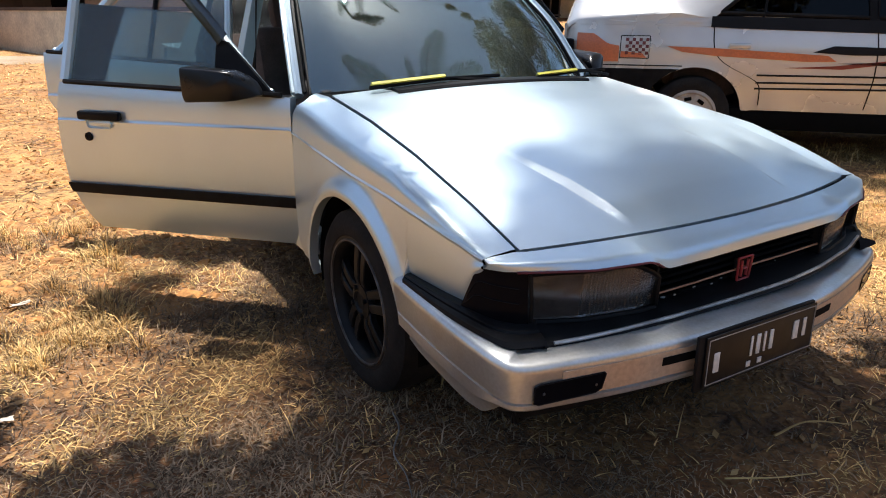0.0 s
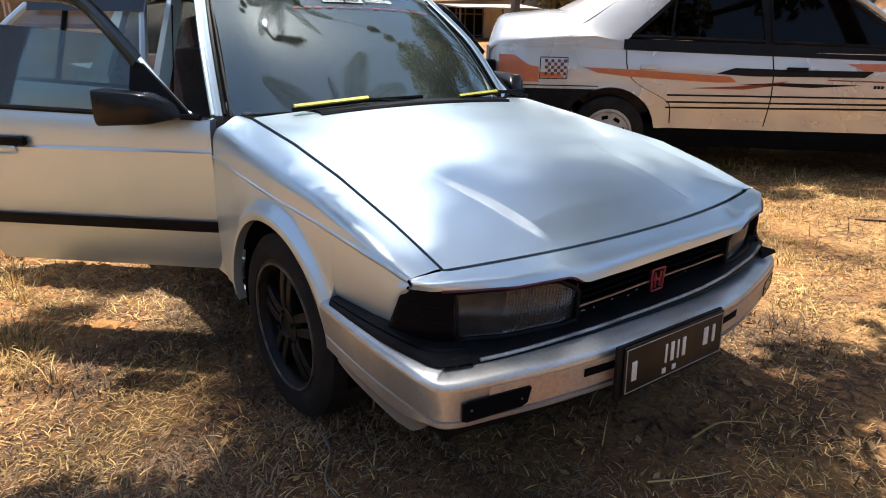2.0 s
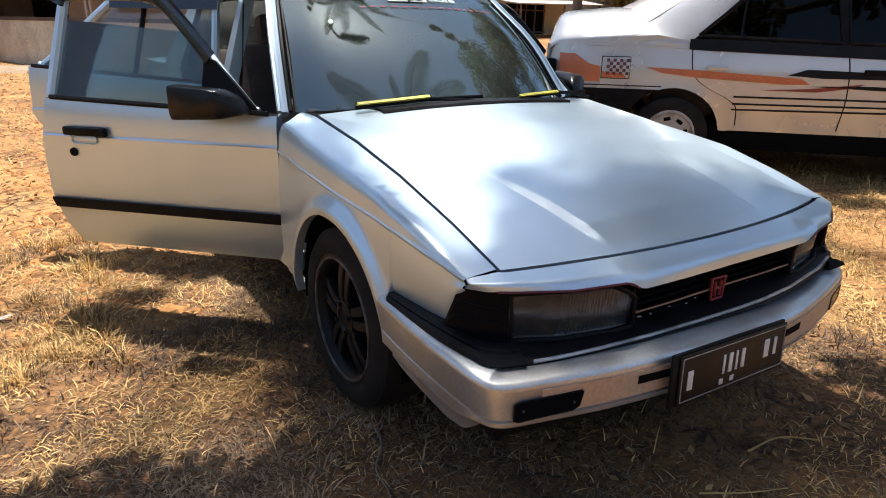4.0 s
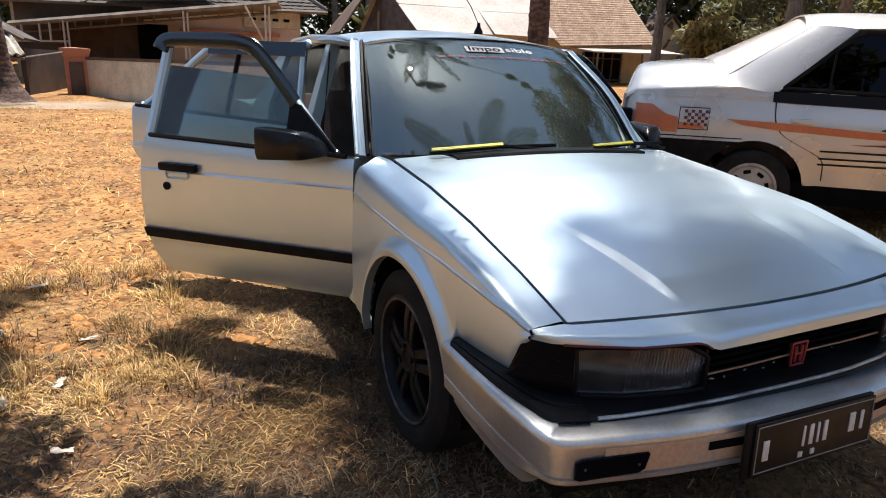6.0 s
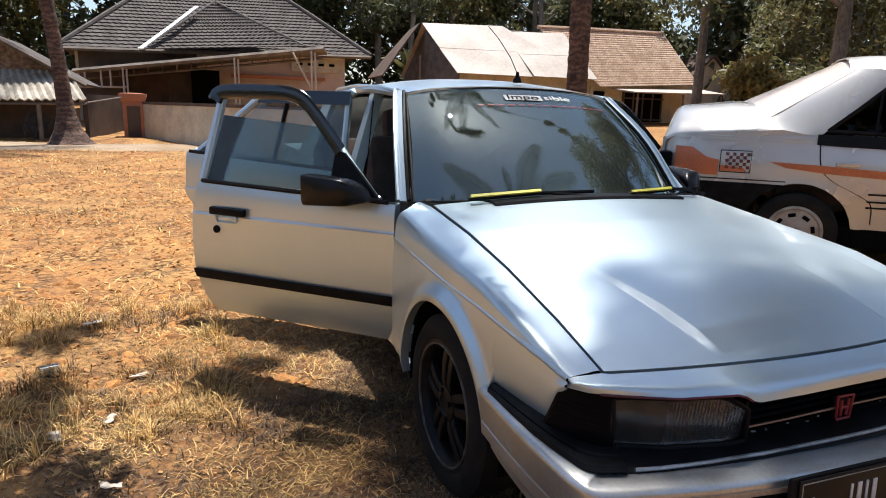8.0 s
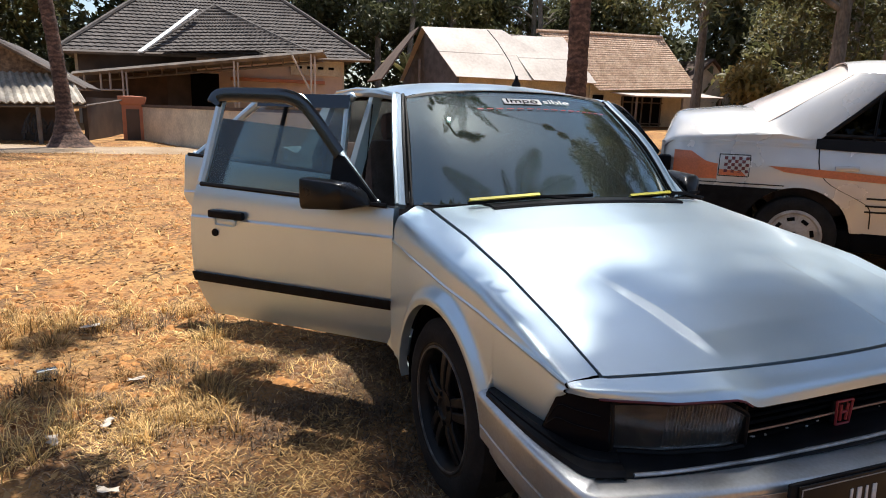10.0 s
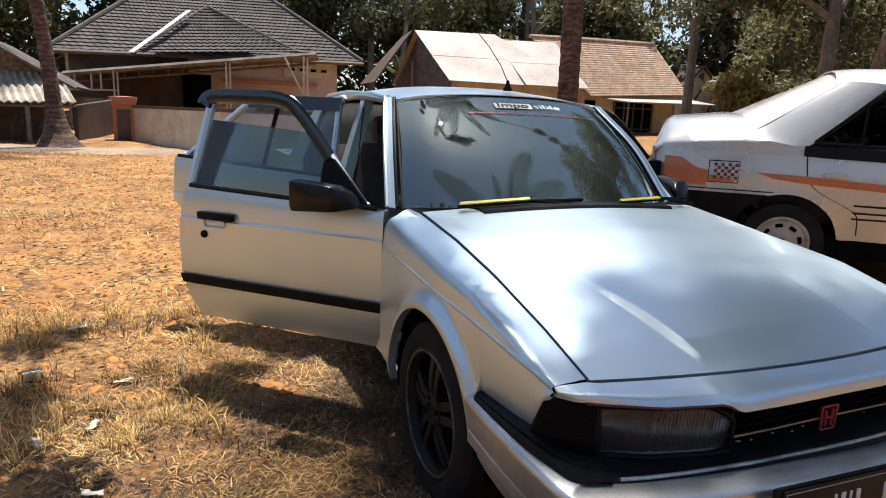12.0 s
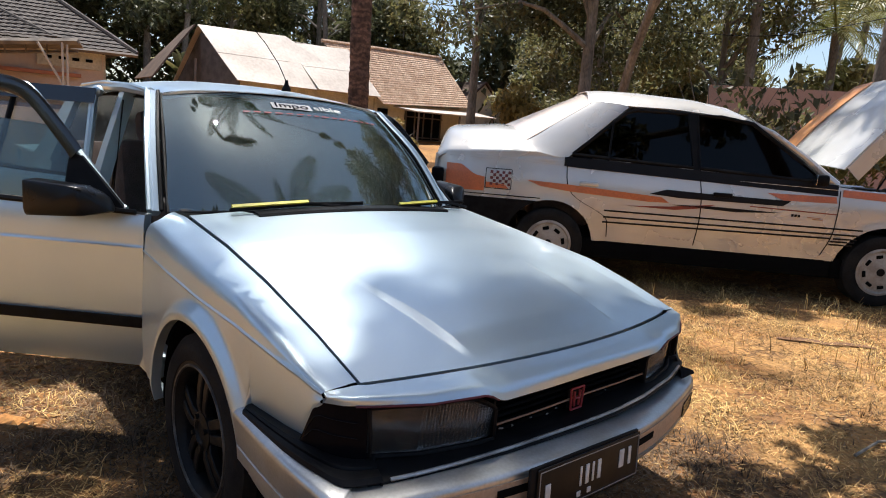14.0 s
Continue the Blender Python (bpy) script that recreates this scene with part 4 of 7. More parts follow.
    if rear:
        part("glass_divider", tube([q(0.42, 0.895), q(0.38, 1.26)], 0.012, 6), M["trim"], d)
        top = [(0.0, 1.225), (0.0, 1.285), (0.42, 1.285), (0.50, 1.255), (0.50, 1.225)]
        band = [[q(a, z, 0.03) for a in np.linspace(-0.005, 0.55, 12)] for z in (1.295, 1.27, 1.225)]
    else:
        cen = crom([(0.275, 1.035), (0.33, 1.09), (0.462, 1.212), (0.545, 1.250), (0.65, 1.258), (0.90, 1.256), (0.935, 1.225)], 40)
        band = []
        for o, hgt in ((0.020, -0.022), (0.034, -0.016), (0.042, 0.006), (0.047, 0.034), (0.045, 0.040)):
            row = []
            for i, (a, z) in enumerate(cen):
                t = cen[min(i + 1, 39)] - cen[max(i - 1, 0)]
                t = t / np.linalg.norm(t)
                row.append(q(a - t[1] * hgt, z + t[0] * hgt, o))
            band.append(row)
    vis = part("rain_visor", sheet(band, 0.003), M["visor_solid"], d, "dark smoked rain visor")
    # handle
    hx = 0.79 * L if not rear else 0.62 * L
    hz = 0.762
    hd = part("handle", box((0.185 * (1 if not rear else 0.8), 0.026, 0.034), (hx, yy(hz) + out * 0.014, hz), 0.008), M["trim"], d, "black door handle")
    if not rear:
        part("handle_cup", box((0.11, 0.008, 0.035), (hx + 0.01, yy(0.735) + out * 0.0, 0.730), 0.012), M["silver"], hd)
        lk = part("lock", lathe([(0, 0.017), (0.006, 0.016), (0.007, 0.008), (0.003, 0.006), (0.003, 0)], 20), M["trim"], d, "round key lock")
        lk.matrix_local = Matrix.Translation((0.86 * L, yy(0.68) + out * 0.001, 0.678)) @ Matrix.Rotation(out * math.pi / 2, 4, "Z")
        part("mirror_triangle", prism([(0.065, 0.862), (0.30, 0.885), (0.30, 1.045), (0.255, 1.035)], 0.0, 0.015, lambda a, y, z: (a, yy(z) - out * 0.012 + out * y, z)), M["trim"], d, "black triangle", smooth=False)
        mb = bmesh.new()
        for x0 in (0.150, 0.338):
            for y0 in (0.045, 0.128):
                for z0 in (0.840 + 0.01 * (x0 < 0.2), 0.960 - 0.012 * (x0 < 0.2)):
                    mb.verts.new((x0, out * y0, z0))
        for z0 in (0.862, 0.915):
            for y0 in (0.004, 0.05):
                mb.verts.new((0.080 + 0.6 * (z0 - 0.862), out * y0, z0))
        bmesh.ops.convex_hull(mb, input=mb.verts[:])
        bmesh.ops.bevel(mb, geom=mb.edges[:], offset=0.010, segments=2, affect="EDGES", profile=0.5)
        mi = part("door_mirror", mb, M["gloss_black"], d, "glossy black door mirror")
        part("mirror_glass", box((0.16, 0.004, 0.09), (0.24, out * 0.041, 0.900), 0.001), M["chrome"], mi)
    part("armrest", box((0.5 * L, 0.06, 0.06), (0.5 * L, -out * 0.11, 0.62), 0.02), M["cabin"], d)
    return d


M["rim_grey"] = mat("dull_grey_edge", (0.30, 0.30, 0.30), 0.5)
M["bumper"] = mat("bumper_paint", (0.52, 0.55, 0.575), 0.30, 0.72, col2=(0.46, 0.45, 0.43), scale=4.5, fine=0.08, fscale=120, bump=0.012, bscale=60, coat=0.3, sharp=0.35)
M["visor_solid"] = mat("smoke_acrylic", (0.012, 0.014, 0.018), 0.16, scale=5, fine=0.03, coat=0.8)
M["gloss_black"] = mat("gloss_black", (0.006, 0.006, 0.007), 0.28, scale=10, fine=0.03, spec=0.3)
make_hood()
make_header()
for side in (-1, 1):
    make_fender(side)
    make_lamps(side)
    make_wheel(car, (side * 0.70, 0.0, 0.29), side, M["rim"])
    make_wheel(car, (side * 0.69, 2.45, 0.29), side, M["rim"])
make_grille()
make_bumper()
make_screen()
make_roof()
make_cabin()
make_door("front_door", (-0.768, 0.560, 0), (-0.706, 0.708, 0), 1.0, 1)
make_door("rear_door", (-0.752, 1.52, 0), (-0.755, 0.656, 0), 0.97, 1, rear=True)
make_door("front_door", (0.768, 0.560, 0), (0, 1, 0), 0.86, -1)
make_door("rear_door", (0.752, 1.46, 0), (0, 1, 0), 0.83, -1, rear=True)

# ---------------------------------------------------------------- ground
M["soil"] = mat("dry_soil", (0.32, 0.132, 0.036), 0.95, col2=(0.36, 0.195, 0.066), scale=1.1, fine=0.42, fscale=55, bump=1.0, bscale=34)


def add_clods(m):
    """Dark crumbs and pale straw flecks strewn over the soil."""
    t = m.node_tree
    n, link = t.nodes, t.links.new
    b = n["Principled BSDF"]
    co = n.new("ShaderNodeTexCoord")
    for scale, lo, hi, col in ((0.9, 0.48, 0.66, (0.45, 0.25, 0.08)), (2.3, 0.48, 0.68, (0.20, 0.088, 0.032)), (5.2, 0.55, 0.70, (0.15, 0.07, 0.03)), (9.0, 0.50, 0.70, (0.49, 0.28, 0.09)), (20.0, 0.54, 0.70, (0.13, 0.062, 0.028))):
        src = b.inputs["Base Color"].links[0].from_socket
        nz, mr, mx = n.new("ShaderNodeTexNoise"), n.new("ShaderNodeMapRange"), n.new("ShaderNodeMix")
        nz.inputs["Scale"].default_value, nz.inputs["Detail"].default_value, nz.inputs["Roughness"].default_value = scale, 5, 0.65
        link(co.outputs["Object"], nz.inputs["Vector"])
        mr.inputs[1].default_value, mr.inputs[2].default_value, mr.inputs[4].default_value = lo, hi, 0.6
        link(nz.outputs[0], mr.inputs[0])
        mx.data_type = "RGBA"
        link(mr.outputs[0], mx.inputs[0])
        link(src, mx.inputs[6])
        mx.inputs[7].default_value = (*col, 1)
        link(mx.outputs[2], b.inputs["Base Color"])


def add_shaded_cracks(m, scale=13.0):
    """Crumbling crust: flat crumbs parted by narrow gaps, in patches; the gaps' shade is put into the colour."""
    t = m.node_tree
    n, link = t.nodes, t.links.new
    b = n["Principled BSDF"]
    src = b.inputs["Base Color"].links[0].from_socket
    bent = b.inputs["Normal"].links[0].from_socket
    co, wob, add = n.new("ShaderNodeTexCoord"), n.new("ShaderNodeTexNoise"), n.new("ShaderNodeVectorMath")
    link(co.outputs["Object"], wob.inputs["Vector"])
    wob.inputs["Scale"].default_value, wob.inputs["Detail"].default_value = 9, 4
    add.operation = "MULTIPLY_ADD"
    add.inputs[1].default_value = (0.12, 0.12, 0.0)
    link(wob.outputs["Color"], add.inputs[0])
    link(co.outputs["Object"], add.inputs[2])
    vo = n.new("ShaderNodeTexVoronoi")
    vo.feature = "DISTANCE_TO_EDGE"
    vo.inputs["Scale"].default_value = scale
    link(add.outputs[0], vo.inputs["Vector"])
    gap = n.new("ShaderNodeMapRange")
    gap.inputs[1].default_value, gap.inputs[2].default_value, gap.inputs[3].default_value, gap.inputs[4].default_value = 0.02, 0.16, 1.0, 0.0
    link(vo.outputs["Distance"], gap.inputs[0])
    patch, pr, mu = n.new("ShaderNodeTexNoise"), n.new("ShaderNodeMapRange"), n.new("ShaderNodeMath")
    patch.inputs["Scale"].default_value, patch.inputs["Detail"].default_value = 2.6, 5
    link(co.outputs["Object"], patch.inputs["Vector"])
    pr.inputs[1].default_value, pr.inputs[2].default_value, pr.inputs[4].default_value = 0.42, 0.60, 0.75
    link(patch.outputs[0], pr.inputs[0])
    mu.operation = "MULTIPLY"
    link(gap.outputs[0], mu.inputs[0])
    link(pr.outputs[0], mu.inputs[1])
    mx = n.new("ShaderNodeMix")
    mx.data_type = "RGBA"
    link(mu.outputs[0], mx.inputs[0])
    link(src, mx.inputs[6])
    # dark brown puts the shade inside the cracks into the soil colour
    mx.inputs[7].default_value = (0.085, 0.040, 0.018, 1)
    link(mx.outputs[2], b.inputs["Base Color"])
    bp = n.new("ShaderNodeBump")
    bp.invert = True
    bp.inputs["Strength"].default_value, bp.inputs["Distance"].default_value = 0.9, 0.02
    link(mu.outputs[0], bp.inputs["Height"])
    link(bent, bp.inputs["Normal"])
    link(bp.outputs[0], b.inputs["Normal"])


add_clods(M["soil"])
add_shaded_cracks(M["soil"])


def add_shaded_humus(m):
    """Darker, trampled earth with roots in a rough patch round the parked cars; their shade is put into its colour too.
    """
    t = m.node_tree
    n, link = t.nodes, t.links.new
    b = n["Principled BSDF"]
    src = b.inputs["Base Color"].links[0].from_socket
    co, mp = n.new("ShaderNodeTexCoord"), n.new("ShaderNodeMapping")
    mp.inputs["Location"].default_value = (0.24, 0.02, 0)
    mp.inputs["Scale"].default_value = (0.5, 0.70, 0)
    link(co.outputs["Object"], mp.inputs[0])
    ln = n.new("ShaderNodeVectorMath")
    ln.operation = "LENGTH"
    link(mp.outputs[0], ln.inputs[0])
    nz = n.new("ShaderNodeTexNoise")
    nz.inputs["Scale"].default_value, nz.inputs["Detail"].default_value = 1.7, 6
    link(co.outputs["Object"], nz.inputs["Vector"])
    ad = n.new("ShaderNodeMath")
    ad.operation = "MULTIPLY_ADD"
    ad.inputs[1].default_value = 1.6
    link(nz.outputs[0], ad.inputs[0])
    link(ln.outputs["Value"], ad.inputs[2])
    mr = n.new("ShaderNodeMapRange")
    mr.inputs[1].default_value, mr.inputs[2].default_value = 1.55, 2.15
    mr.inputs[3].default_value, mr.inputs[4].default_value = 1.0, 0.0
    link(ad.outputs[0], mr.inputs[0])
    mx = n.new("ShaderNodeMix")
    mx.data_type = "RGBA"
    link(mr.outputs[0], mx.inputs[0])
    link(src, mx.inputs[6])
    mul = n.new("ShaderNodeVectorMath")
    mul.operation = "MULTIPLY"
    # one tint for both: darker earth, and shade by the car
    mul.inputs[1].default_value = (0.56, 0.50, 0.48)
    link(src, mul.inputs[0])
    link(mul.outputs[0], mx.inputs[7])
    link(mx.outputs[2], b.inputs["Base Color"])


add_shaded_humus(M["soil"])


def relief(x, y):
    r = math.hypot(x + 0.8, y - 0.5)
    return ground_z(x, y) + 0.018 * (noise.noise((x * 1.1, y * 1.1, 0)) + 0.5 * noise.noise((x * 3, y * 3, 5))) * sm(r, 0, 1.5) * (1 - 0.7 * sm(r, 30, 60)) - 0.012


def make_ground():
    rad = np.concatenate([np.linspace(0.0, 12, 110), np.linspace(12.5, 60, 40), np.geomspace(65, 3000, 16)])
    rows = []
    for r in rad:
        row = []
        for k in range(180):
            a = 2 * math.pi * k / 180
            x, y = -0.8 + r * math.cos(a), 0.5 + r * math.sin(a)
            h = relief(x, y)
            row.append((x, y, h))
        rows.append(row)
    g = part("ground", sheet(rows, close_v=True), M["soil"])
    tagged(g, "dry orange-brown soil with sparse straw grass", "ground", kind="structure")


make_ground()

M["track"] = mat("pale_gravel", (0.33, 0.25, 0.17), 0.95, col2=(0.25, 0.17, 0.10), scale=1.3, fine=0.3, fscale=40, bump=0.6, bscale=30)


def make_track():
    """A pale gravel track that crosses the yard before the houses."""
    rows = []
    for x in np.linspace(-14, 2.4, 90):
        mid, wide = 14.2 - 0.10 * (x + 3), 1.1 + 0.35 * noise.noise((x * 0.5, 0, 7))
        row = []
        for k in np.linspace(-1, 1, 9):
            y = mid + k * (wide + 0.3 * noise.noise((x * 1.3, k, 9)))
            row.append((x, y, ground_z(x, y) + 0.022 - 0.05 * abs(k) ** 6))
        rows.append(row)
    tagged(part("track", sheet(rows), M["track"]), "pale worn gravel track across the yard", "track", kind="structure")


make_track()

# ---------------------------------------------------------------- white saloon
# its own frame: x forward from the rear axle, y away from the near side, z up
white = tagged(empty("car", pose(2.667, 1.520, 0.108, 0, 0, -45.29)), "white saloon car with orange and black decals, bonnet raised", "car")
WID = 1.70


def arch_z(s):
    for c in (0.0, 2.67):
        if abs(s - c) < 0.365:
            return 0.285 + math.sqrt(0.365 ** 2 - (s - c) ** 2)
    return 0.0


def make_white_sides():
    for near in (True, False):
        rows = []
        ss = sorted(set(list(np.round(np.linspace(-0.97, 3.42, 60), 4)) + [c + 0.3655 * k for c in (0, 2.67) for k in np.cos(np.linspace(0, math.pi, 18))]))
        for s in ss:
            zb = max(arch_z(s), 0.34 if 0.3 < s < 2.4 else (0.42 if s < 0 else 0.36))
            zt = lin(s, (-0.97, -0.9, -0.4, -0.16, 0.02, 1.0, 2.2, 3.2, 3.42), (0.90, 0.975, 1.012, 1.030, 1.0, 0.975, 0.945, 0.87, 0.80))
            tuck = lin(s, (-0.97, -0.90, -0.7, 3.0, 3.3, 3.42), (0.16, 0.07, 0.0, 0.0, 0.06, 0.16))
            r = []
            for k in np.linspace(0, 1, 12):
                z = zb + (zt - zb) * k
                y = tuck + 0.035 * sm(z, 0.75, 1.0) + 0.055 * sm(z, 0.62, 0.30)
                d = math.hypot(s - (0 if s < 1.3 else 2.67), z - 0.285) - 0.365
                y -= 0.006 * (1 - sm(d, 0.01, 0.05)) if d > -0.02 and z < 0.72 else 0
                r.append((s, y if near else WID - y, z))
            rows.append(r)
        part("side_panel", sheet(rows, 0.01), M["white"], white, "white body side with orange, red and black stripes" if near else "")
        y0 = 0.06 if near else WID - 0.06
        part("sill", box((2.2, 0.08, 0.16), (1.33, y0 + (0.03 if near else -0.03), 0.28), 0.02), M["dark"], white)
        rows = []
        for s in np.concatenate([np.linspace(-1.0, -0.37, 10), np.linspace(-0.362, -0.115, 12)]):
            y, zb = lin(s, (-1.0, -0.9, -0.34), (0.14, 0.0, -0.008)), max(0.28, arch_z(s))
            row = [(y, zb + (0.632 - zb) * k) for k in (1, 0.7, 0.3, 0)] + [(y + 0.07, zb + 0.006)]
            rows.append([(s, v if near else WID - v, z) for v, z in row])
        part("rear_bumper_side", sheet(rows, 0.012), M["trim"], white, "black bumper side")
        part("quarter_stripe", tube([(s, (side_y(s, 0.655) - 0.003 if near else WID - side_y(s, 0.655) + 0.003), 0.656) for s in np.linspace(-0.95, -0.10, 20)], 0.004, 5), M["black_film"], white)
        part("front_bumper_side", sheet([[(s, (lin(s, (3.03, 3.3, 3.5), (-0.01, 0.02, 0.2)) if near else WID - lin(s, (3.03, 3.3, 3.5), (-0.01, 0.02, 0.2))), z) for z in (0.60, 0.52, 0.36, 0.25)] for s in np.linspace(3.04, 3.5, 10)], 0.02), M["trim"], white)
        # wheel housing and wheels
        for c in (0.0, 2.67):
            bm = bmesh.new()
            prev = None
            for k in np.linspace(-0.2, math.pi + 0.2, 20):
                a = [bm.verts.new((c + 0.375 * math.cos(k), y0 - 0.02 if near else y0 + 0.02, 0.285 + 0.375 * math.sin(k))), bm.verts.new((c + 0.375 * math.cos(k), 0.45 if near else WID - 0.45, 0.285 + 0.375 * math.sin(k)))]
                if prev:
                    bm.faces.new((prev[0], a[0], a[1], prev[1]))
                prev = a
            part("wheel_housing", bm, M["dark"], white)
            white_wheel(c, 0.088 if near else WID - 0.088, near)


def white_wheel(c, y, near):
    R, r = 0.292, 0.192
    w = part("wheel", lathe([(-0.09, r), (-0.09, R - 0.03), (-0.07, R - 0.006), (0, R), (0.07, R - 0.006), (0.09, R - 0.03), (0.092, r + 0.03), (0.085, r)], 44), M["rubber"], white, "black tyre with worn pale hubcap")
    w.matrix_local = Matrix.Translation((c, y, 0.292)) @ Matrix.Rotation(radians(-90 if near else 90), 4, "Z")
    cap = part("hubcap", lathe([(0.06, r + 0.004), (0.088, r), (0.092, r - 0.018), (0.078, r - 0.03), (0.082, 0.10), (0.090, 0.05), (0.092, 0.0)], 40), M["hubcap"], w, "pale plastic hubcap with dark slots")
    for k in range(8):
        a = math.pi / 4 * k + 0.2
        part("slot", box((0.008, 0.052, 0.028), (0, 0, 0), 0.004), M["dark"], cap).matrix_local = Matrix.Rotation(a, 4, "X") @ Matrix.Translation((0.081, 0.0, 0.125))
    part("cap_boss", lathe([(0.088, 0.034), (0.096, 0.03), (0.097, 0)], 16), M["trim"], cap)
    return w


def make_white_top():
    # boot
    rows = []
    for s in np.linspace(-0.99, -0.16, 30):
        zs = lin(s, (-0.99, -0.95, -0.9, -0.4, -0.16), (0.92, 0.962, 0.985, 1.022, 1.04))
        top = lin(s, (-0.99, -0.965, -0.93, -0.88, -0.5, -0.16), (0.97, 1.10, 1.175, 1.20, 1.24, 1.245))
        t0 = lin(s, (-0.99, -0.90, -0.7, -0.34, -0.24, -0.16), (0.17, 0.10, 0.040, 0.042, 0.075, 0.17))
        half = [(t0 + 0.002, zs - 0.03), (t0 + 0.004, zs - 0.004), (t0 + 0.012, zs + 0.006)] + [(t0 + w, zs + 0.006 + f * (top - zs)) for w, f in ((0.05, 0.16), (0.12, 0.37), (0.26, 0.67), (0.46, 0.90))] + [(0.85, top + 0.006)]
        rows.append([(s, y, z) for y, z in half] + [(s, WID - y, z) for y, z in half[-2::-1]])
    part("boot_lid", sheet(rows, 0.01), M["white"], white, "white boot lid in full sun")
    part("tail_panel", sheet([[(-0.99 + 0.02 * (z < 0.7), y, z) for z in (0.95, 0.80, 0.60)] for y in np.linspace(0.15, WID - 0.15, 8)], 0.02), M["white"], white)
    for y in (0.20, WID - 0.20):
        part("tail_lamp", box((0.10, 0.36, 0.17), (-0.955, y, 0.755), 0.02), M["lens_dark"], white, "dark red tail lamp")
    part("rear_bumper", box((0.14, 1.45, 0.24), (-1.0, 0.85, 0.47), 0.04), M["trim"], white)
    part("front_bumper", box((0.16, 1.35, 0.30), (3.47, 0.85, 0.44), 0.05), M["trim"], white)
    part("front_panel", box((0.06, 1.40, 0.22), (3.42, 0.85, 0.70), 0.03), M["white"], white)
    # roof
    rows = []
    for s in np.linspace(0.24, 1.52, 22):
        crown = lin(s, (0.24, 0.38, 0.65, 1.1, 1.4, 1.52), (1.585, 1.598, 1.60, 1.58, 1.535, 1.485))
        edge = lin(s, (0.24, 0.42, 0.9, 1.3, 1.52), (1.405, 1.45, 1.455, 1.43, 1.395))
        ye = lin(s, (0.10, 0.5, 1.52), (0.21, 0.165, 0.18))
        half = [(ye, edge), (ye + 0.03, edge + 0.03), (ye + 0.10, edge + 0.55 * (crown - edge)), (ye + 0.20, edge + 0.80 * (crown - edge)), (0.55, crown - 0.01), (0.85, crown)]
        rows.append([(s, y, z) for y, z in half] + [(s, WID - y, z) for y, z in half[-2::-1]])
    part("roof", sheet(rows, 0.012), M["white"], white, "white roof in full sun")
    for near in (True, False):
        def sd(p):
            return p if near else (p[0], WID - p[1], p[2])
        # rear pillar, swept out of the quarter panel
        rear = crom([(-0.66, 0.030, 0.975), (-0.43, 0.082, 1.052), (-0.26, 0.148, 1.110), (0.0, 0.19, 1.288), (0.29, 0.232, 1.480)], 26)
        front = crom([(-0.12, 0.029, 0.950), (0.0, 0.029, 0.955), (0.09, 0.035, 1.000), (0.32, 0.098, 1.22), (0.56, 0.165, 1.445)], 26)
        rows = []
        for i, (a, b) in enumerate(zip(rear, front)):
            out = 0.016 * sm(i, 0, 8)
            rows.append([sd(tuple(a + (b - a) * u + np.array((-0.2, -1.0, 0.5)) * out * math.sin(math.pi * u) ** 0.7)) for u in np.linspace(0, 1, 9)])
        part("rear_pillar", sheet(rows, 0.012), M["white"], white)
        part("front_pillar", tube([sd((2.24, 0.075, 0.95)), sd((2.00, 0.10, 1.14)), sd((1.72, 0.150, 1.325)), sd((1.50, 0.19, 1.415))], [0.040, 0.024, 0.020, 0.016], 8), M["white"], white)
        for nm, poly, lab in (("rear_side_glass", [(0.13, 1.03), (0.54, 1.395), (0.62, 1.422), (1.04, 1.425), (1.10, 1.0)], "black tinted glass"), ("front_side_glass", [(1.15, 1.0), (1.11, 1.42), (1.30, 1.42), (1.55, 1.385), (1.96, 1.10), (2.14, 0.965)], "black tinted glass")):
            def bend(a, y, z):
                yy = 0.040 + 0.125 * (z - 0.97) / 0.45 + y
                return (a, yy if near else WID - yy, z)
            g = part(nm, prism(poly, -0.002, 0.004, bend), M["glass_black"], white, lab, smooth=False)
            g.visible_shadow = False
            ring = [bend(a, -0.004, z) for a, z in poly + poly[:1]]
            part("window_surround", tube(ring, 0.017, 6, (0.6, 1.0)), M["trim"], g, "black surround")
        part("glass_bar", tube([sd((0.42, 0.045, 1.0)), sd((0.44, 0.115, 1.30))], 0.009, 6), M["trim"], white)
        part("door_pillar", sheet([[sd((1.10, 0.030, 0.98)), sd((1.16, 0.030, 0.98))], [sd((1.04, 0.160, 1.43)), sd((1.12, 0.160, 1.43))]], 0.012), M["trim"], white)
        part("belt_band", sheet([[sd((s, 0.012 + 0.018 * k, lin(s, (0.06, 0.10, 2.25), (0.935, 0.93, 0.87)) + (lin(s, (0.06, 0.10, 2.25), (1.005, 1.01, 0.955)) - lin(s, (0.06, 0.10, 2.25), (0.935, 0.93, 0.87))) * k)) for k in (0, 0.5, 1)] for s in np.linspace(0.07, 2.24, 14)], 0.006), M["black_film"], white, "black band below the windows")
        mi = part("door_mirror", box((0.10, 0.09, 0.095), sd((2.06, -0.050, 0.985)), 0.028), M["trim"], white, "black door mirror")
        part("mirror_glass", box((0.004, 0.075, 0.078), sd((2.009, -0.050, 0.985)), 0.001), M["chrome"], mi)
    # rear window and windscreen
    rows = []
    for k in np.linspace(-0.04, 1, 9):
        row = []
        for u in np.linspace(0, 1, 26):
            y = 0.145 + 0.08 * k + (1.41 - 0.16 * k) * u
            b = math.sin(math.pi * u) ** 0.8
            row.append((-0.26 + 0.53 * k - 0.18 * (1 - k) * b + 0.03 * k * b, y, 1.108 + 0.358 * k + 0.125 * b))
        rows.append(row)
    part("rear_window", sheet(rows, 0.006), M["glass_dusty"], white, "dusty rear window")
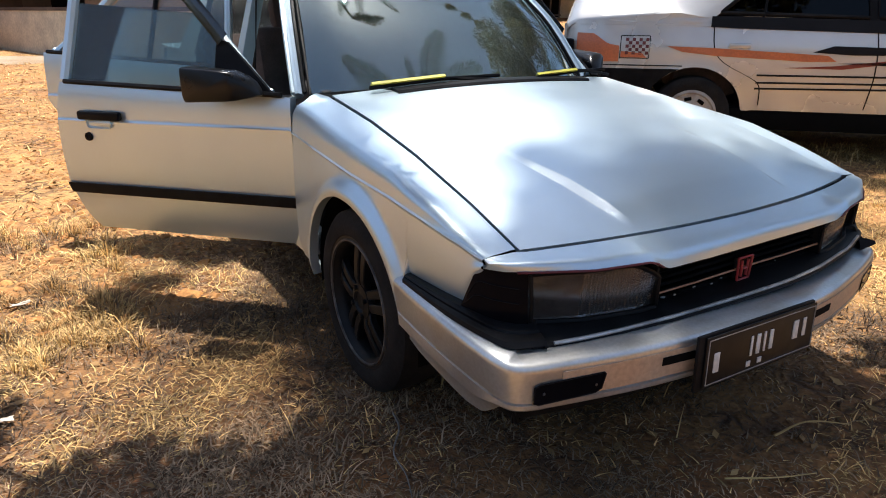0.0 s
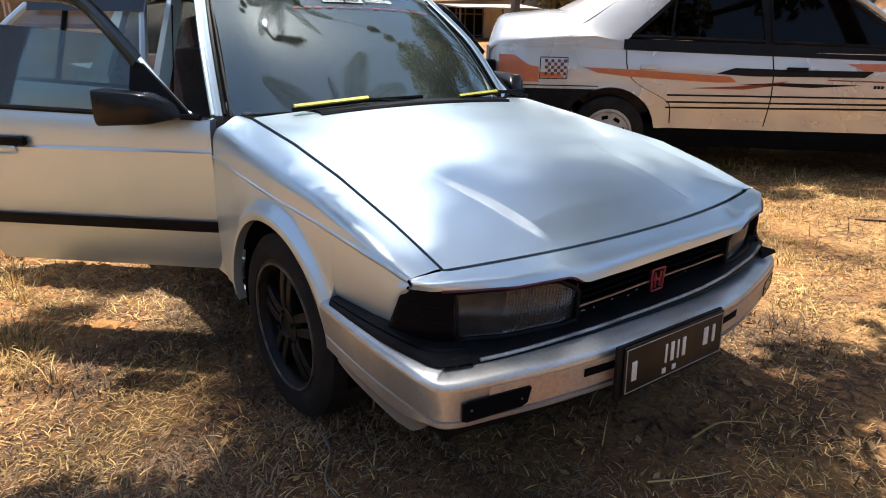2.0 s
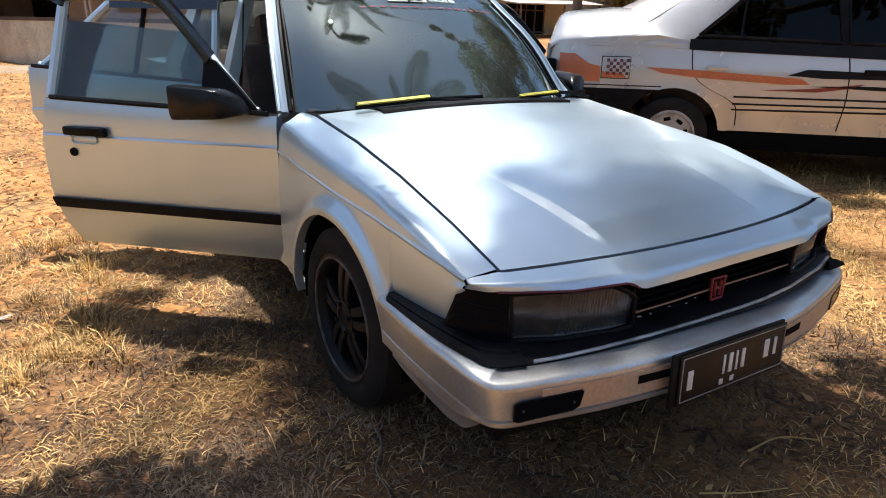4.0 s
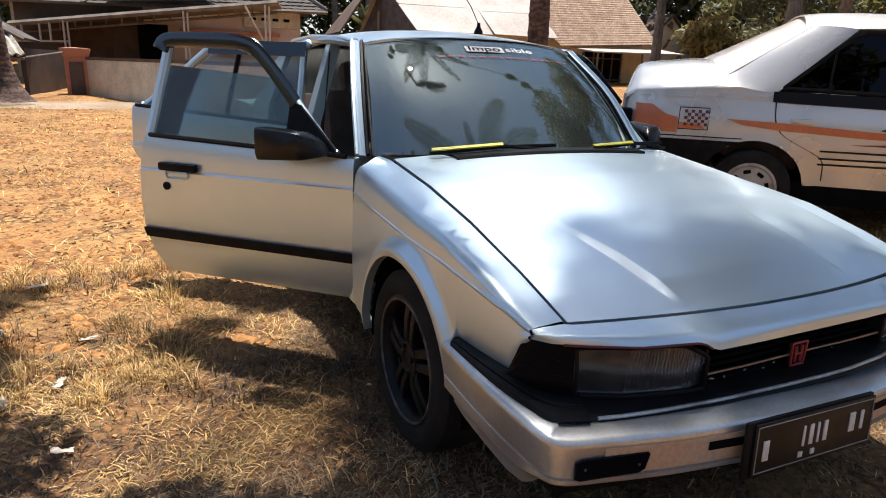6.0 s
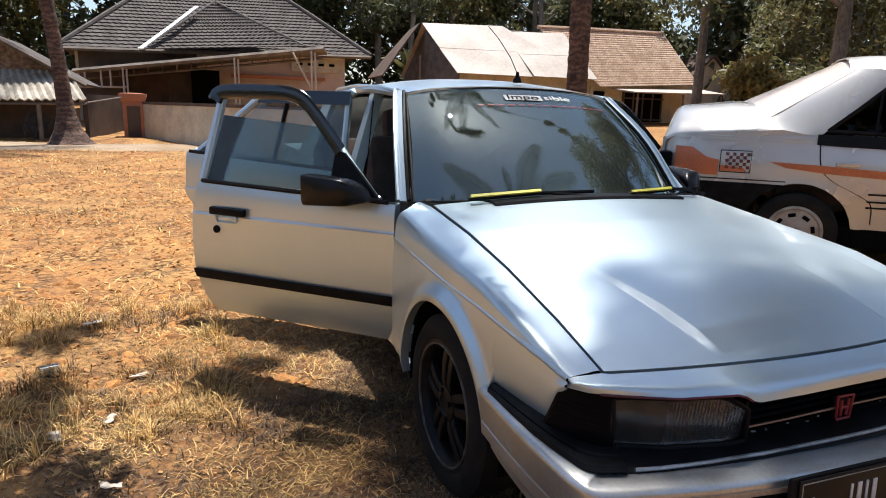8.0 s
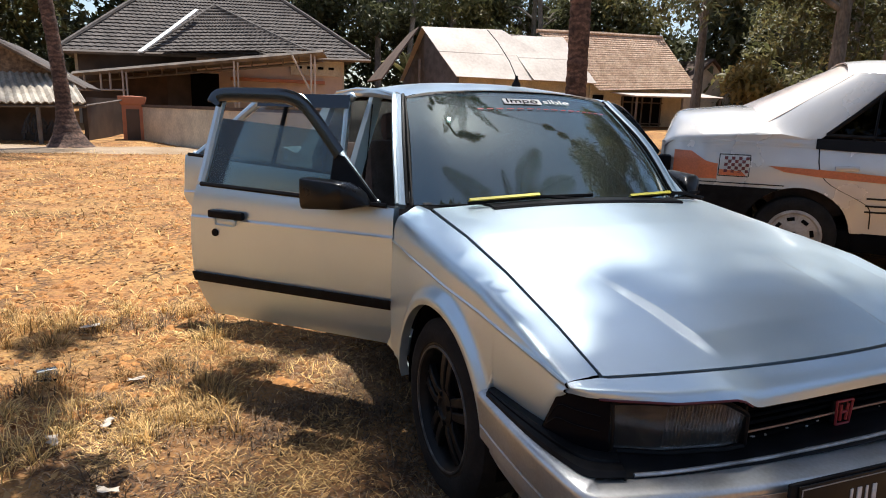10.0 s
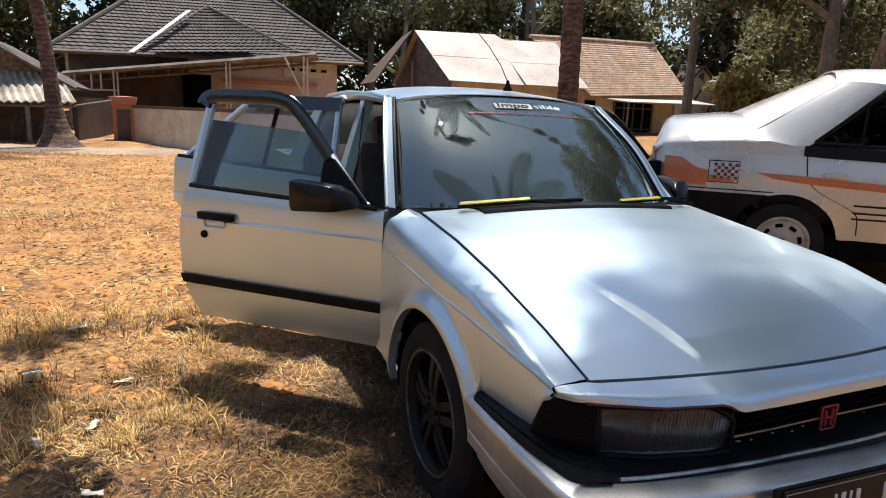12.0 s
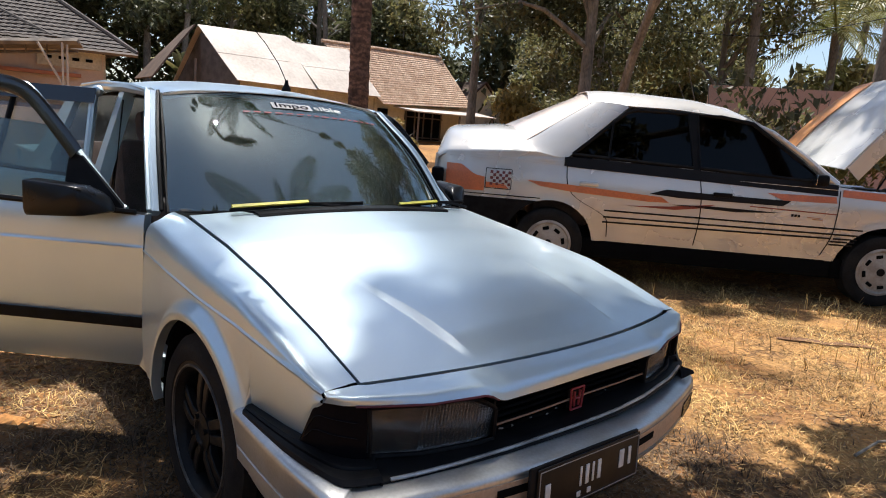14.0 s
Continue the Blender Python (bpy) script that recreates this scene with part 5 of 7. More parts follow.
    ws = part("windscreen", sheet([[(2.30 - 0.76 * k, y, 0.985 + 0.44 * k + (0.03 + 0.05 * k) * math.sin(math.pi * (y - 0.1) / 1.5)) for y in np.linspace(0.11 + 0.06 * k, WID - 0.11 - 0.06 * k, 10)] for k in np.linspace(0, 1, 8)], 0.005), M["glass_side"], white, "windscreen")
    ws.visible_shadow = False
    part("cabin_floor", box((2.6, 1.5, 0.05), (1.1, 0.85, 0.35)), M["dark"], white)
    part("dashboard", box((0.35, 1.4, 0.2), (2.0, 0.85, 0.88), 0.05), M["cabin"], white)
    for y in (0.48, 1.22):
        st = part("front_seat", box((0.5, 0.5, 0.16), (1.25, y, 0.52), 0.05), M["seat"], white)
        part("backrest", box((0.14, 0.48, 0.62), (0.98, y, 0.86), 0.05), M["seat"], st)
    part("rear_bench", box((0.5, 1.3, 0.6), (0.1, 0.85, 0.72), 0.06), M["seat"], white)
    # engine bay and raised bonnet
    part("wing_top", box((0.95, 0.16, 0.05), (2.82, 0.12, 0.90), 0.02), M["white"], white)
    part("wing_top", box((0.95, 0.16, 0.05), (2.82, WID - 0.12, 0.90), 0.02), M["white"], white)
    eng = bmesh.new()
    rg = random.Random(3)
    for i in range(16):
        box((rg.uniform(0.12, 0.3), rg.uniform(0.1, 0.35), rg.uniform(0.1, 0.3)), (rg.uniform(2.5, 3.25), rg.uniform(0.3, 1.4), rg.uniform(0.62, 0.80)), 0.02, bm=eng)
    part("engine", eng, M["trim"], white, "dark engine parts under the raised bonnet", kind="stuff")
    part("engine_tray", box((1.0, 1.4, 0.04), (2.9, 0.85, 0.55)), M["dark"], white)
    a = radians(48)
    def lid(u, y, o=0.0):
        x, z = u * math.cos(a), u * math.sin(a)
        bow = 0.045 * (1 - ((y - 0.85) / 0.75) ** 2) + 0.035 * math.sin(math.pi * u / 1.1)
        return (2.33 + x - (bow + o) * math.sin(a), y, 1.075 + z + (bow + o) * math.cos(a))
    bonnet = part("bonnet", sheet([[lid(u, y) for y in np.linspace(0.14, WID - 0.14, 18)] for u in np.linspace(0, 1.08, 16)], 0.012), M["white"], white, "raised white bonnet with an orange stripe")
    part("bonnet_stripe", sheet([[lid(u, y, 0.020) for y in np.linspace(1.20, WID - 0.145, 8)] for u in np.linspace(0.0, 1.08, 16)], 0.002), M["orange_faded"], bonnet, "faded orange stripe")
    part("bonnet_flange", sheet([[lid(u, 0.14), tuple(np.array(lid(u, 0.14)) + np.array((0.10, 0.004, -0.09)))] for u in np.linspace(0.02, 1.05, 14)], 0.01), M["white"], bonnet)
    part("bonnet_stay", tube([(2.65, 0.25, 0.90), (2.95, 0.30, 1.50)], 0.008, 6), M["trim"], bonnet)


def side_y(s, z):
    return lin(s, (-0.97, -0.90, -0.7, 3.0), (0.16, 0.07, 0.0, 0.0)) + 0.035 * sm(z, 0.75, 1.0) + 0.055 * sm(z, 0.62, 0.30)


def shift(s, z):
    return s * 1.012 + 0.112, z + 0.022


def decal(poly, m, name="decal", lift=0.004):
    """A film on the body side, cut to an outline in (x, z)."""
    poly = [shift(a, z) for a, z in poly]
    bm = prism(poly, 0.0, 0.002, lambda a, y, z: (a, side_y(a, z) - lift - y, z))
    return part(name, bm, m, white, smooth=False)


def ribbon(a, b, w, m, name="stripe", lift=0.004):
    n = 14
    a, b = shift(*a), shift(*b)
    pts = [(a[0] + (b[0] - a[0]) * k / n, a[1] + (b[1] - a[1]) * k / n) for k in range(n + 1)]
    return part(name, sheet([[(s, side_y(s, z) - lift, z + w / 2), (s, side_y(s, z) - lift, z - w / 2)] for s, z in pts], 0.002), m, white)


def make_white_decals():
    part("decal", sheet([[(s, side_y(s, z) - 0.005, z) for z in np.linspace(0.68, lin(s, (-0.90, -0.76, -0.65, -0.57), (0.885, 0.882, 0.81, 0.795)), 6)] for s in np.linspace(-0.885, -0.565, 14)], 0.002), M["orange"], white, "orange film block")
    part("fuel_flap", sheet([[(s, side_y(s, z) - 0.003, z) for z in (0.712, 0.787, 0.862)] for s in (-0.552, -0.50, -0.44, -0.345)], 0.002), M["white"], white, "fuel flap with chequered film")
    decal([(-0.655, 0.69), (-0.47, 0.69), (-0.50, 0.72), (-0.655, 0.735)], M["orange"], lift=0.007)
    for i in range(7):
        for j in range(5):
            s, z = -0.625 + i * 0.024, 0.830 - j * 0.024
            if (i + j) % 2 == 0 and z - 0.12 * (-0.47 - s) > 0.70:
                decal([(s, z), (s + 0.023, z), (s + 0.023, z - 0.023), (s, z - 0.023)], M["checker"], "checker", 0.007)
    for a, b in (((-0.66, 0.845), (-0.455, 0.845)), ((-0.66, 0.685), (-0.455, 0.685))):
        ribbon(a, b, 0.006, M["black_film"], "flap_gap")
    for x in (-0.66, -0.452):
        decal([(x - 0.003, 0.845), (x + 0.003, 0.845), (x + 0.003, 0.685), (x - 0.003, 0.685)], M["black_film"], "flap_gap")
    for poly, m in (
        ([(-0.33, 0.775), (0.01, 0.765), (0.75, 0.725), (0.81, 0.685), (0.64, 0.68), (0.02, 0.71), (-0.22, 0.735)], "orange"),
        ([(0.65, 0.745), (0.78, 0.79), (1.15, 0.782), (1.75, 0.78), (1.69, 0.735), (0.89, 0.73)], "black_film"),
        ([(0.48, 0.635), (0.81, 0.655), (1.17, 0.70), (1.08, 0.665), (0.86, 0.632)], "dull_red"),
        ([(0.81, 0.672), (1.16, 0.685), (1.69, 0.68), (1.34, 0.655)], "black_film"),
        ([(1.56, 0.83), (2.09, 0.84), (2.10, 0.79), (1.69, 0.78)], "orange"),
        ([(2.14, 0.90), (2.50, 0.895), (2.95, 0.84), (2.95, 0.80), (2.50, 0.835), (2.14, 0.845)], "orange"),
    ):
        decal(poly, M[m])
    ribbon((1.44, 0.712), (2.11, 0.702), 0.008, M["dull_red"])
    for a, b in (((0.31, 0.58), (2.33, 0.59)), ((0.31, 0.527), (2.32, 0.545)), ((0.31, 0.484), (2.10, 0.508)), ((2.12, 0.508), (2.30, 0.512)), ((2.10, 0.483), (2.29, 0.487)), ((2.10, 0.458), (2.28, 0.46))):
        ribbon(a, b, 0.013, M["black_film"])
    for pts in ([(1.02, 0.97), (1.05, 0.80), (1.065, 0.60), (1.06, 0.35)], [(2.12, 0.89), (2.115, 0.69), (2.10, 0.51), (2.06, 0.36)], [(-0.02, 0.95), (0.0, 0.76), (0.08, 0.66), (0.27, 0.56), (0.34, 0.50), (0.36, 0.36)]):
        line = crom([shift(*p) for p in pts], 16)
        part("door_gap", sheet([[(s - 0.004, side_y(s, z) - 0.003, z), (s + 0.004, side_y(s, z) - 0.003, z)] for s, z in line], 0.0015), M["black_film"], white)
    ribbon((-0.97, 0.925), (2.1, 0.895), 0.004, M["white"], "crease", 0.006)
    for s, m in ((0.28, "white"), (1.345, "trim")):
        part("handle", box((0.15, 0.022, 0.035), (s, side_y(s, 0.80) - 0.008, 0.805), 0.008), M[m], white, "flush door handle")
    for i, (s, z, w, h) in enumerate(((1.765, 0.668, 0.018, 0.02), (1.79, 0.668, 0.018, 0.02), (1.815, 0.667, 0.018, 0.02), (1.89, 0.662, 0.10, 0.006), (1.93, 0.650, 0.08, 0.006))):
        decal([(s, z + h / 2), (s + w, z + h / 2), (s + w, z - h / 2), (s, z - h / 2)], M["black_film"] if i < 3 else M["copper"], "mark")


M["checker"] = mat("dark_checker", (0.16, 0.03, 0.03), 0.4)
M["dull_red"] = mat("dull_red_film", (0.28, 0.05, 0.03), 0.4, scale=9)
make_white_sides()
make_white_top()
make_white_decals()

# ---------------------------------------------------------------- houses and walls
M["dark_tile"] = mat("dark_roof_tile", (0.092, 0.076, 0.068), 0.85, col2=(0.06, 0.05, 0.045), scale=2.5, fine=0.25, fscale=12, bump=0.3, bscale=40)
M["clay_tile"] = mat("clay_tile", (0.56, 0.40, 0.29), 0.9, col2=(0.44, 0.29, 0.20), scale=3.0, fine=0.35, fscale=14, bump=0.5, bscale=30)
M["zinc"] = mat("pale_metal_sheet", (0.49, 0.43, 0.38), 0.6, 0.1, col2=(0.40, 0.345, 0.30), scale=0.8, fine=0.1, fscale=8)
M["cream"] = mat("cream_plaster", (0.62, 0.56, 0.44), 0.9, col2=(0.46, 0.42, 0.34), scale=1.6, fine=0.15, fscale=20, bump=0.1)
M["cream_pink"] = mat("pale_pink_plaster", (0.60, 0.47, 0.38), 0.9, col2=(0.52, 0.40, 0.33), scale=2)
M["brick_orange"] = mat("orange_paint", (0.50, 0.20, 0.11), 0.8, col2=(0.42, 0.17, 0.10), scale=4)
M["beam"] = mat("weathered_beam", (0.11, 0.088, 0.074), 0.85, col2=(0.17, 0.14, 0.12), scale=4)
M["brown_board"] = mat("brown_board", (0.10, 0.062, 0.045), 0.85, col2=(0.07, 0.045, 0.034), scale=3)
M["bamboo"] = mat("woven_bamboo", (0.30, 0.20, 0.12), 0.9, col2=(0.13, 0.085, 0.055), scale=9, fine=0.3, fscale=25)
M["asbestos"] = mat("corrugated_sheet", (0.48, 0.43, 0.36), 0.85, col2=(0.30, 0.26, 0.21), scale=2.5, fine=0.2, fscale=12)
M["grey_wall"] = mat("bare_block_wall", (0.15, 0.13, 0.12), 0.95, col2=(0.10, 0.088, 0.08), scale=3, bump=0.3)
M["pink_wall"] = mat("pink_plaster", (0.56, 0.34, 0.27), 0.9, col2=(0.48, 0.31, 0.26), scale=1.2)
M["dark_wall"] = mat("dark_brown_wall", (0.11, 0.08, 0.063), 0.9, col2=(0.075, 0.055, 0.045), scale=2)
M["beam_pale"] = mat("weathered_board", (0.20, 0.165, 0.135), 0.85, col2=(0.12, 0.10, 0.085), scale=3)
M["paint_white"] = mat("white_flashing", (0.82, 0.82, 0.80), 0.6)


def slope(p00, p10, p01, p11, courses, step, waves=0, amp=0.0, thick=0.03):
    """A roof slope between eave p00-p10 and ridge p01-p11, in stepped courses with rolls along them."""
    A, B, C, D = (np.array(p, float) for p in (p00, p10, p01, p11))
    up = np.cross(B - A, (C + D) / 2 - A)
    up /= np.linalg.norm(up)
    if up[2] < 0:
        up = -up
    n = max(waves * 4, 2)
    rows = []
    for i in range(courses):
        for f, lift in ((i / courses, step), ((i + 1) / courses, 0.0)):
            row = []
            for j in range(n + 1):
                u = j / n
                p = (A + (B - A) * u) * (1 - f) + (C + (D - C) * u) * f
                row.append(tuple(p + up * (lift + amp * math.cos(2 * math.pi * u * waves))))
            rows.append(row)
    return sheet(rows, 0.0 if waves > 30 else thick)


def wall_between(a, b, z0, z1, t=0.15):
    """An upright wall from a to b in plan."""
    a, b = Vector((*a, 0)), Vector((*b, 0))
    d = b - a
    rot = Matrix.Rotation(math.atan2(d.y, d.x), 3, "Z")
    return box((d.length, t, z1 - z0), ((a + b) / 2) + Vector((0, 0, (z0 + z1) / 2)), 0.0, rot=rot)


def make_tiled_house():
    h = tagged(empty("house", pose(0, 24, 0.4)), "single-storey house with dark tiled hip roof and carport", "house")
    inv = Matrix.Translation((0, -24, -0.4))

    def put(name, bm, m, label="", parent=None, smooth=False):
        ob = part(name, bm, m, parent or h, label, smooth=smooth)
        if parent is None:
            ob.matrix_local = inv
        return ob
    L, R, RL, RR = (-4.85, 22.6, 2.86), (5.5, 22.3, 3.12), (-1.3, 26.6, 6.0), (1.9, 26.4, 6.1)
    put("roof_slope", slope(L, R, RL, RR, 24, 0.035, 40, 0.012), M["dark_tile"], "dark grey ribbed tile roof")
    put("roof_slope", slope(R, (5.6, 31, 3.1), RR, RR, 14, 0.05, 20, 0.02), M["dark_tile"])
    put("roof_slope", slope(L, (-5.0, 31, 2.9), RL, RL, 14, 0.05, 20, 0.02), M["dark_tile"])
    put("roof_slope", slope((-5.0, 31, 2.9), (5.6, 31, 3.1), RL, RR, 12, 0.05), M["dark_tile"])
    for a, b in ((L, RL), (R, RR), (RL, RR)):
        put("ridge_cap", tube([a, tuple((np.array(a) + np.array(b)) / 2 + np.array((0, 0, 0.03))), b], 0.09, 8), M["dark_tile"])
    # small front hip
    ap, fl, fr = (0.12, 23.75, 4.74), (-2.35, 21.9, 2.83), (2.95, 21.65, 3.22)
    put("front_hip_slope", slope(fl, fr, ap, ap, 15, 0.035, 22, 0.012), M["dark_tile"])
    put("ridge_cap", tube([ap, fr], 0.07, 8), M["dark_tile"])
    put("ridge_cap", tube([ap, fl], 0.07, 8), M["dark_tile"])
    put("valley_flashing", sheet([[(-0.58, 23.10, 4.44), (-0.44, 23.05, 4.44)], [(-1.45, 22.4, 3.66), (-1.31, 22.35, 3.66)], [(-2.42, 21.70, 2.83), (-2.26, 21.65, 2.83)]], 0.05), M["paint_white"], "bright white flashing")
    put("fascia", tube([(-4.85, 22.55, 2.80), (5.5, 22.25, 3.05)], 0.07, 4), M["beam"])
    # front wall under the canopy: its shade is put into a darker colour
    put("wall", wall_between((-4.3, 23.3), (-0.6, 23.3), 0.3, 2.9, 0.2), M["dark_wall"], "plaster wall with its deep shade put into a dark colour")
    put("wall", wall_between((-0.6, 23.3), (4.6, 23.1), 0.3, 3.0, 0.2), M["cream_pink"], "peach plaster wall")
    put("wall", wall_between((4.6, 23.1), (4.7, 30), 0.3, 3.0, 0.2), M["cream"])
    put("wall", wall_between((-4.3, 23.3), (-4.3, 30), 0.3, 2.9, 0.2), M["cream"])
    put("upper_band", box((1.9, 0.1, 0.55), (3.6, 22.97, 2.72)), M["cream"], "cream wall band with dark vents")
    for x in (2.95, 3.35, 3.75, 4.15):
        put("vent", box((0.20, 0.06, 0.09), (x, 22.90, 2.72)), M["dark"])
    put("door", box((0.95, 0.08, 2.0), (-0.35, 23.17, 1.35)), M["dark"])
    put("window", box((1.2, 0.08, 1.1), (-2.2, 23.18, 1.7)), M["brown_board"])
    put("dado", box((3.4, 0.12, 0.12), (2.2, 22.95, 2.20)), M["brick_orange"], "orange moulding")
    # carport canopy
    cl, cr = np.array((-4.3, 21.6, 2.13)), np.array((2.55, 16.9, 2.86))
    cb = np.array((0.9, 3.6, 0.12))
    put("canopy", sheet([[tuple(cl + (cr - cl) * k), tuple(cl + (cr - cl) * k + cb)] for k in np.linspace(0, 1, 8)], 0.06), M["beam"], "low carport canopy")
    put("canopy_beam", tube([tuple(cl - (0, 0, 0.06)), tuple(cr - (0, 0, 0.06))], 0.075, 4), M["beam_pale"], "pale front beam")
    put("canopy_beam", tube([tuple(cl + (0.1, 0.6, -0.28)), tuple(cr + (0.1, 0.6, -0.28))], 0.04, 4), M["beam"])
    for k in np.linspace(0.18, 0.97, 14):
        p = cl + (cr - cl) * k
        put("strut", tube([tuple(p + (0.1, 0.5, -0.05)), tuple(p + (0.1, 0.55, -0.30))], 0.022, 4), M["beam"])
    for k, o in ((0.22, 0), (0.67, 0), (0.96, 0)):
        p = cl + (cr - cl) * k
        for dx in (-0.045, 0.06):
            put("post", tube([(p[0] + dx, p[1], 0.2), (p[0] + dx, p[1], p[2] - 0.04)], 0.028, 6), M["zinc"])
    p = cl + (cr - cl) * 0.93
    put("brace", tube([(p[0] - 0.35, p[1], p[2] - 0.12), (p[0] + 0.15, p[1], 1.75)], 0.03, 4), M["zinc"])
    put("rail", tube([(-4.2, 21.5, 1.60), (-2.75, 20.6, 1.62)], 0.03, 4), M["zinc"])
    for k in (0.05, 0.12, 0.16):
        p = cl + (cr - cl) * k
        put("post", tube([(p[0], p[1], 1.6), (p[0], p[1], p[2])], 0.03, 4), M["zinc"])
    return h


def make_gate_and_fence():
    g = tagged(empty("gate_pillar", pose(-2.5, 18.15, 0.22)), "orange-framed gate pillar with wide cap beside the wall", "pillar")
    part("shaft", box((0.53, 0.42, 1.06), (0, 0, 0.45)), M["brick_orange"], g, smooth=False)
    part("panel", box((0.33, 0.05, 0.86), (0.0, -0.215, 0.42)), M["dark_wall"], g, "dark recessed panel", smooth=False)
    rows = [[(x * w, y * w, z) for x, y in ((-0.27, -0.22), (0.27, -0.22), (0.27, 0.22), (-0.27, 0.22))] for w, z in ((1.0, 0.96), (1.12, 1.0), (1.28, 1.13), (1.28, 1.19), (0.1, 1.21))]
    part("cap", sheet(rows, close_v=True), M["brick_orange"], g, smooth=False)
    f = part("fence_wall", wall_between((-2.2, 18.0), (0.9, 9.7), 0.0, 1.13, 0.14), M["cream"], None, smooth=False)
    tagged(f, "stained cream plaster garden wall", "wall", kind="structure")
    f2 = part("fence_coping", wall_between((-2.2, 18.0), (0.9, 9.7), 1.13, 1.20, 0.18), M["dark_wall"], None, smooth=False)
    tagged(f2, "dark coping along the garden wall", "coping", kind="structure")


def make_hut():
    h = tagged(empty("hut", pose(-6, 17, 0.3)), "bamboo hut with corrugated awning in shade", "hut")
    inv = Matrix.Translation((6, -17, -0.3))

    def put(name, bm, m, label="", smooth=False):
        ob = part(name, bm, m, h, label, smooth=smooth)
        ob.matrix_local = inv
        return ob
    put("wall", wall_between((-9, 17.3), (-3.9, 17.3), 0.2, 2.0, 0.12), M["dark_wall"])
    put("gable", prism([(-9, 1.85), (-4.1, 1.85), (-5.6, 2.75), (-7.2, 3.4)], 17.2, 17.3), M["bamboo"], "woven bamboo gable")
    put("roof_edge", tube([(-7.6, 16.9, 3.45), (-5.3, 16.8, 2.62), (-3.45, 16.7, 1.55)], 0.055, 4), M["beam"], "dark eave board")
    put("roof", sheet([[(-7.6, 16.9, 3.5), (-7.6, 20, 3.5)], [(-5.3, 16.8, 2.68), (-5.3, 20, 2.68)], [(-3.4, 16.7, 1.58), (-3.4, 20, 1.58)]], 0.06), M["dark_tile"])
    put("awning", slope((-8.5, 15.9, 1.05), (-3.38, 15.9, 1.19), (-8.5, 17.2, 1.85), (-3.86, 17.2, 1.87), 1, 0.0, 30, 0.03), M["asbestos"], "pale corrugated awning", smooth=True)
    put("awning_beam", tube([(-8.5, 15.95, 1.0), (-3.40, 15.95, 1.12)], 0.03, 4), M["beam"])
    put("awning_pole", tube([(-3.40, 16.0, 1.14), (-2.75, 17.9, 1.30)], 0.025, 6), M["beam"])
    for x in (-6.5, -4.4):
        put("post", tube([(x, 15.95, 0.2), (x, 15.95, 1.08)], 0.05, 6), M["beam"])
    put("side_wall", wall_between((-3.6, 17.5), (-2.8, 20.5), 0.2, 1.35, 0.1), M["dark_wall"])
    rg = random.Random(8)
    bm = bmesh.new()
    for i in range(26):
        x = rg.uniform(-4.75, -4.1)
        z = rg.uniform(0.5, 0.95)
        tube([(x, 16.2, z), (x + rg.uniform(-0.12, 0.12), 16.15, z - rg.uniform(0.15, 0.3))], 0.03, 5, bm=bm)
    ob = put("hanging_cloth", bm, M["cabin"], "dark bundled cloths hanging")
    tagged(ob, kind="stuff")


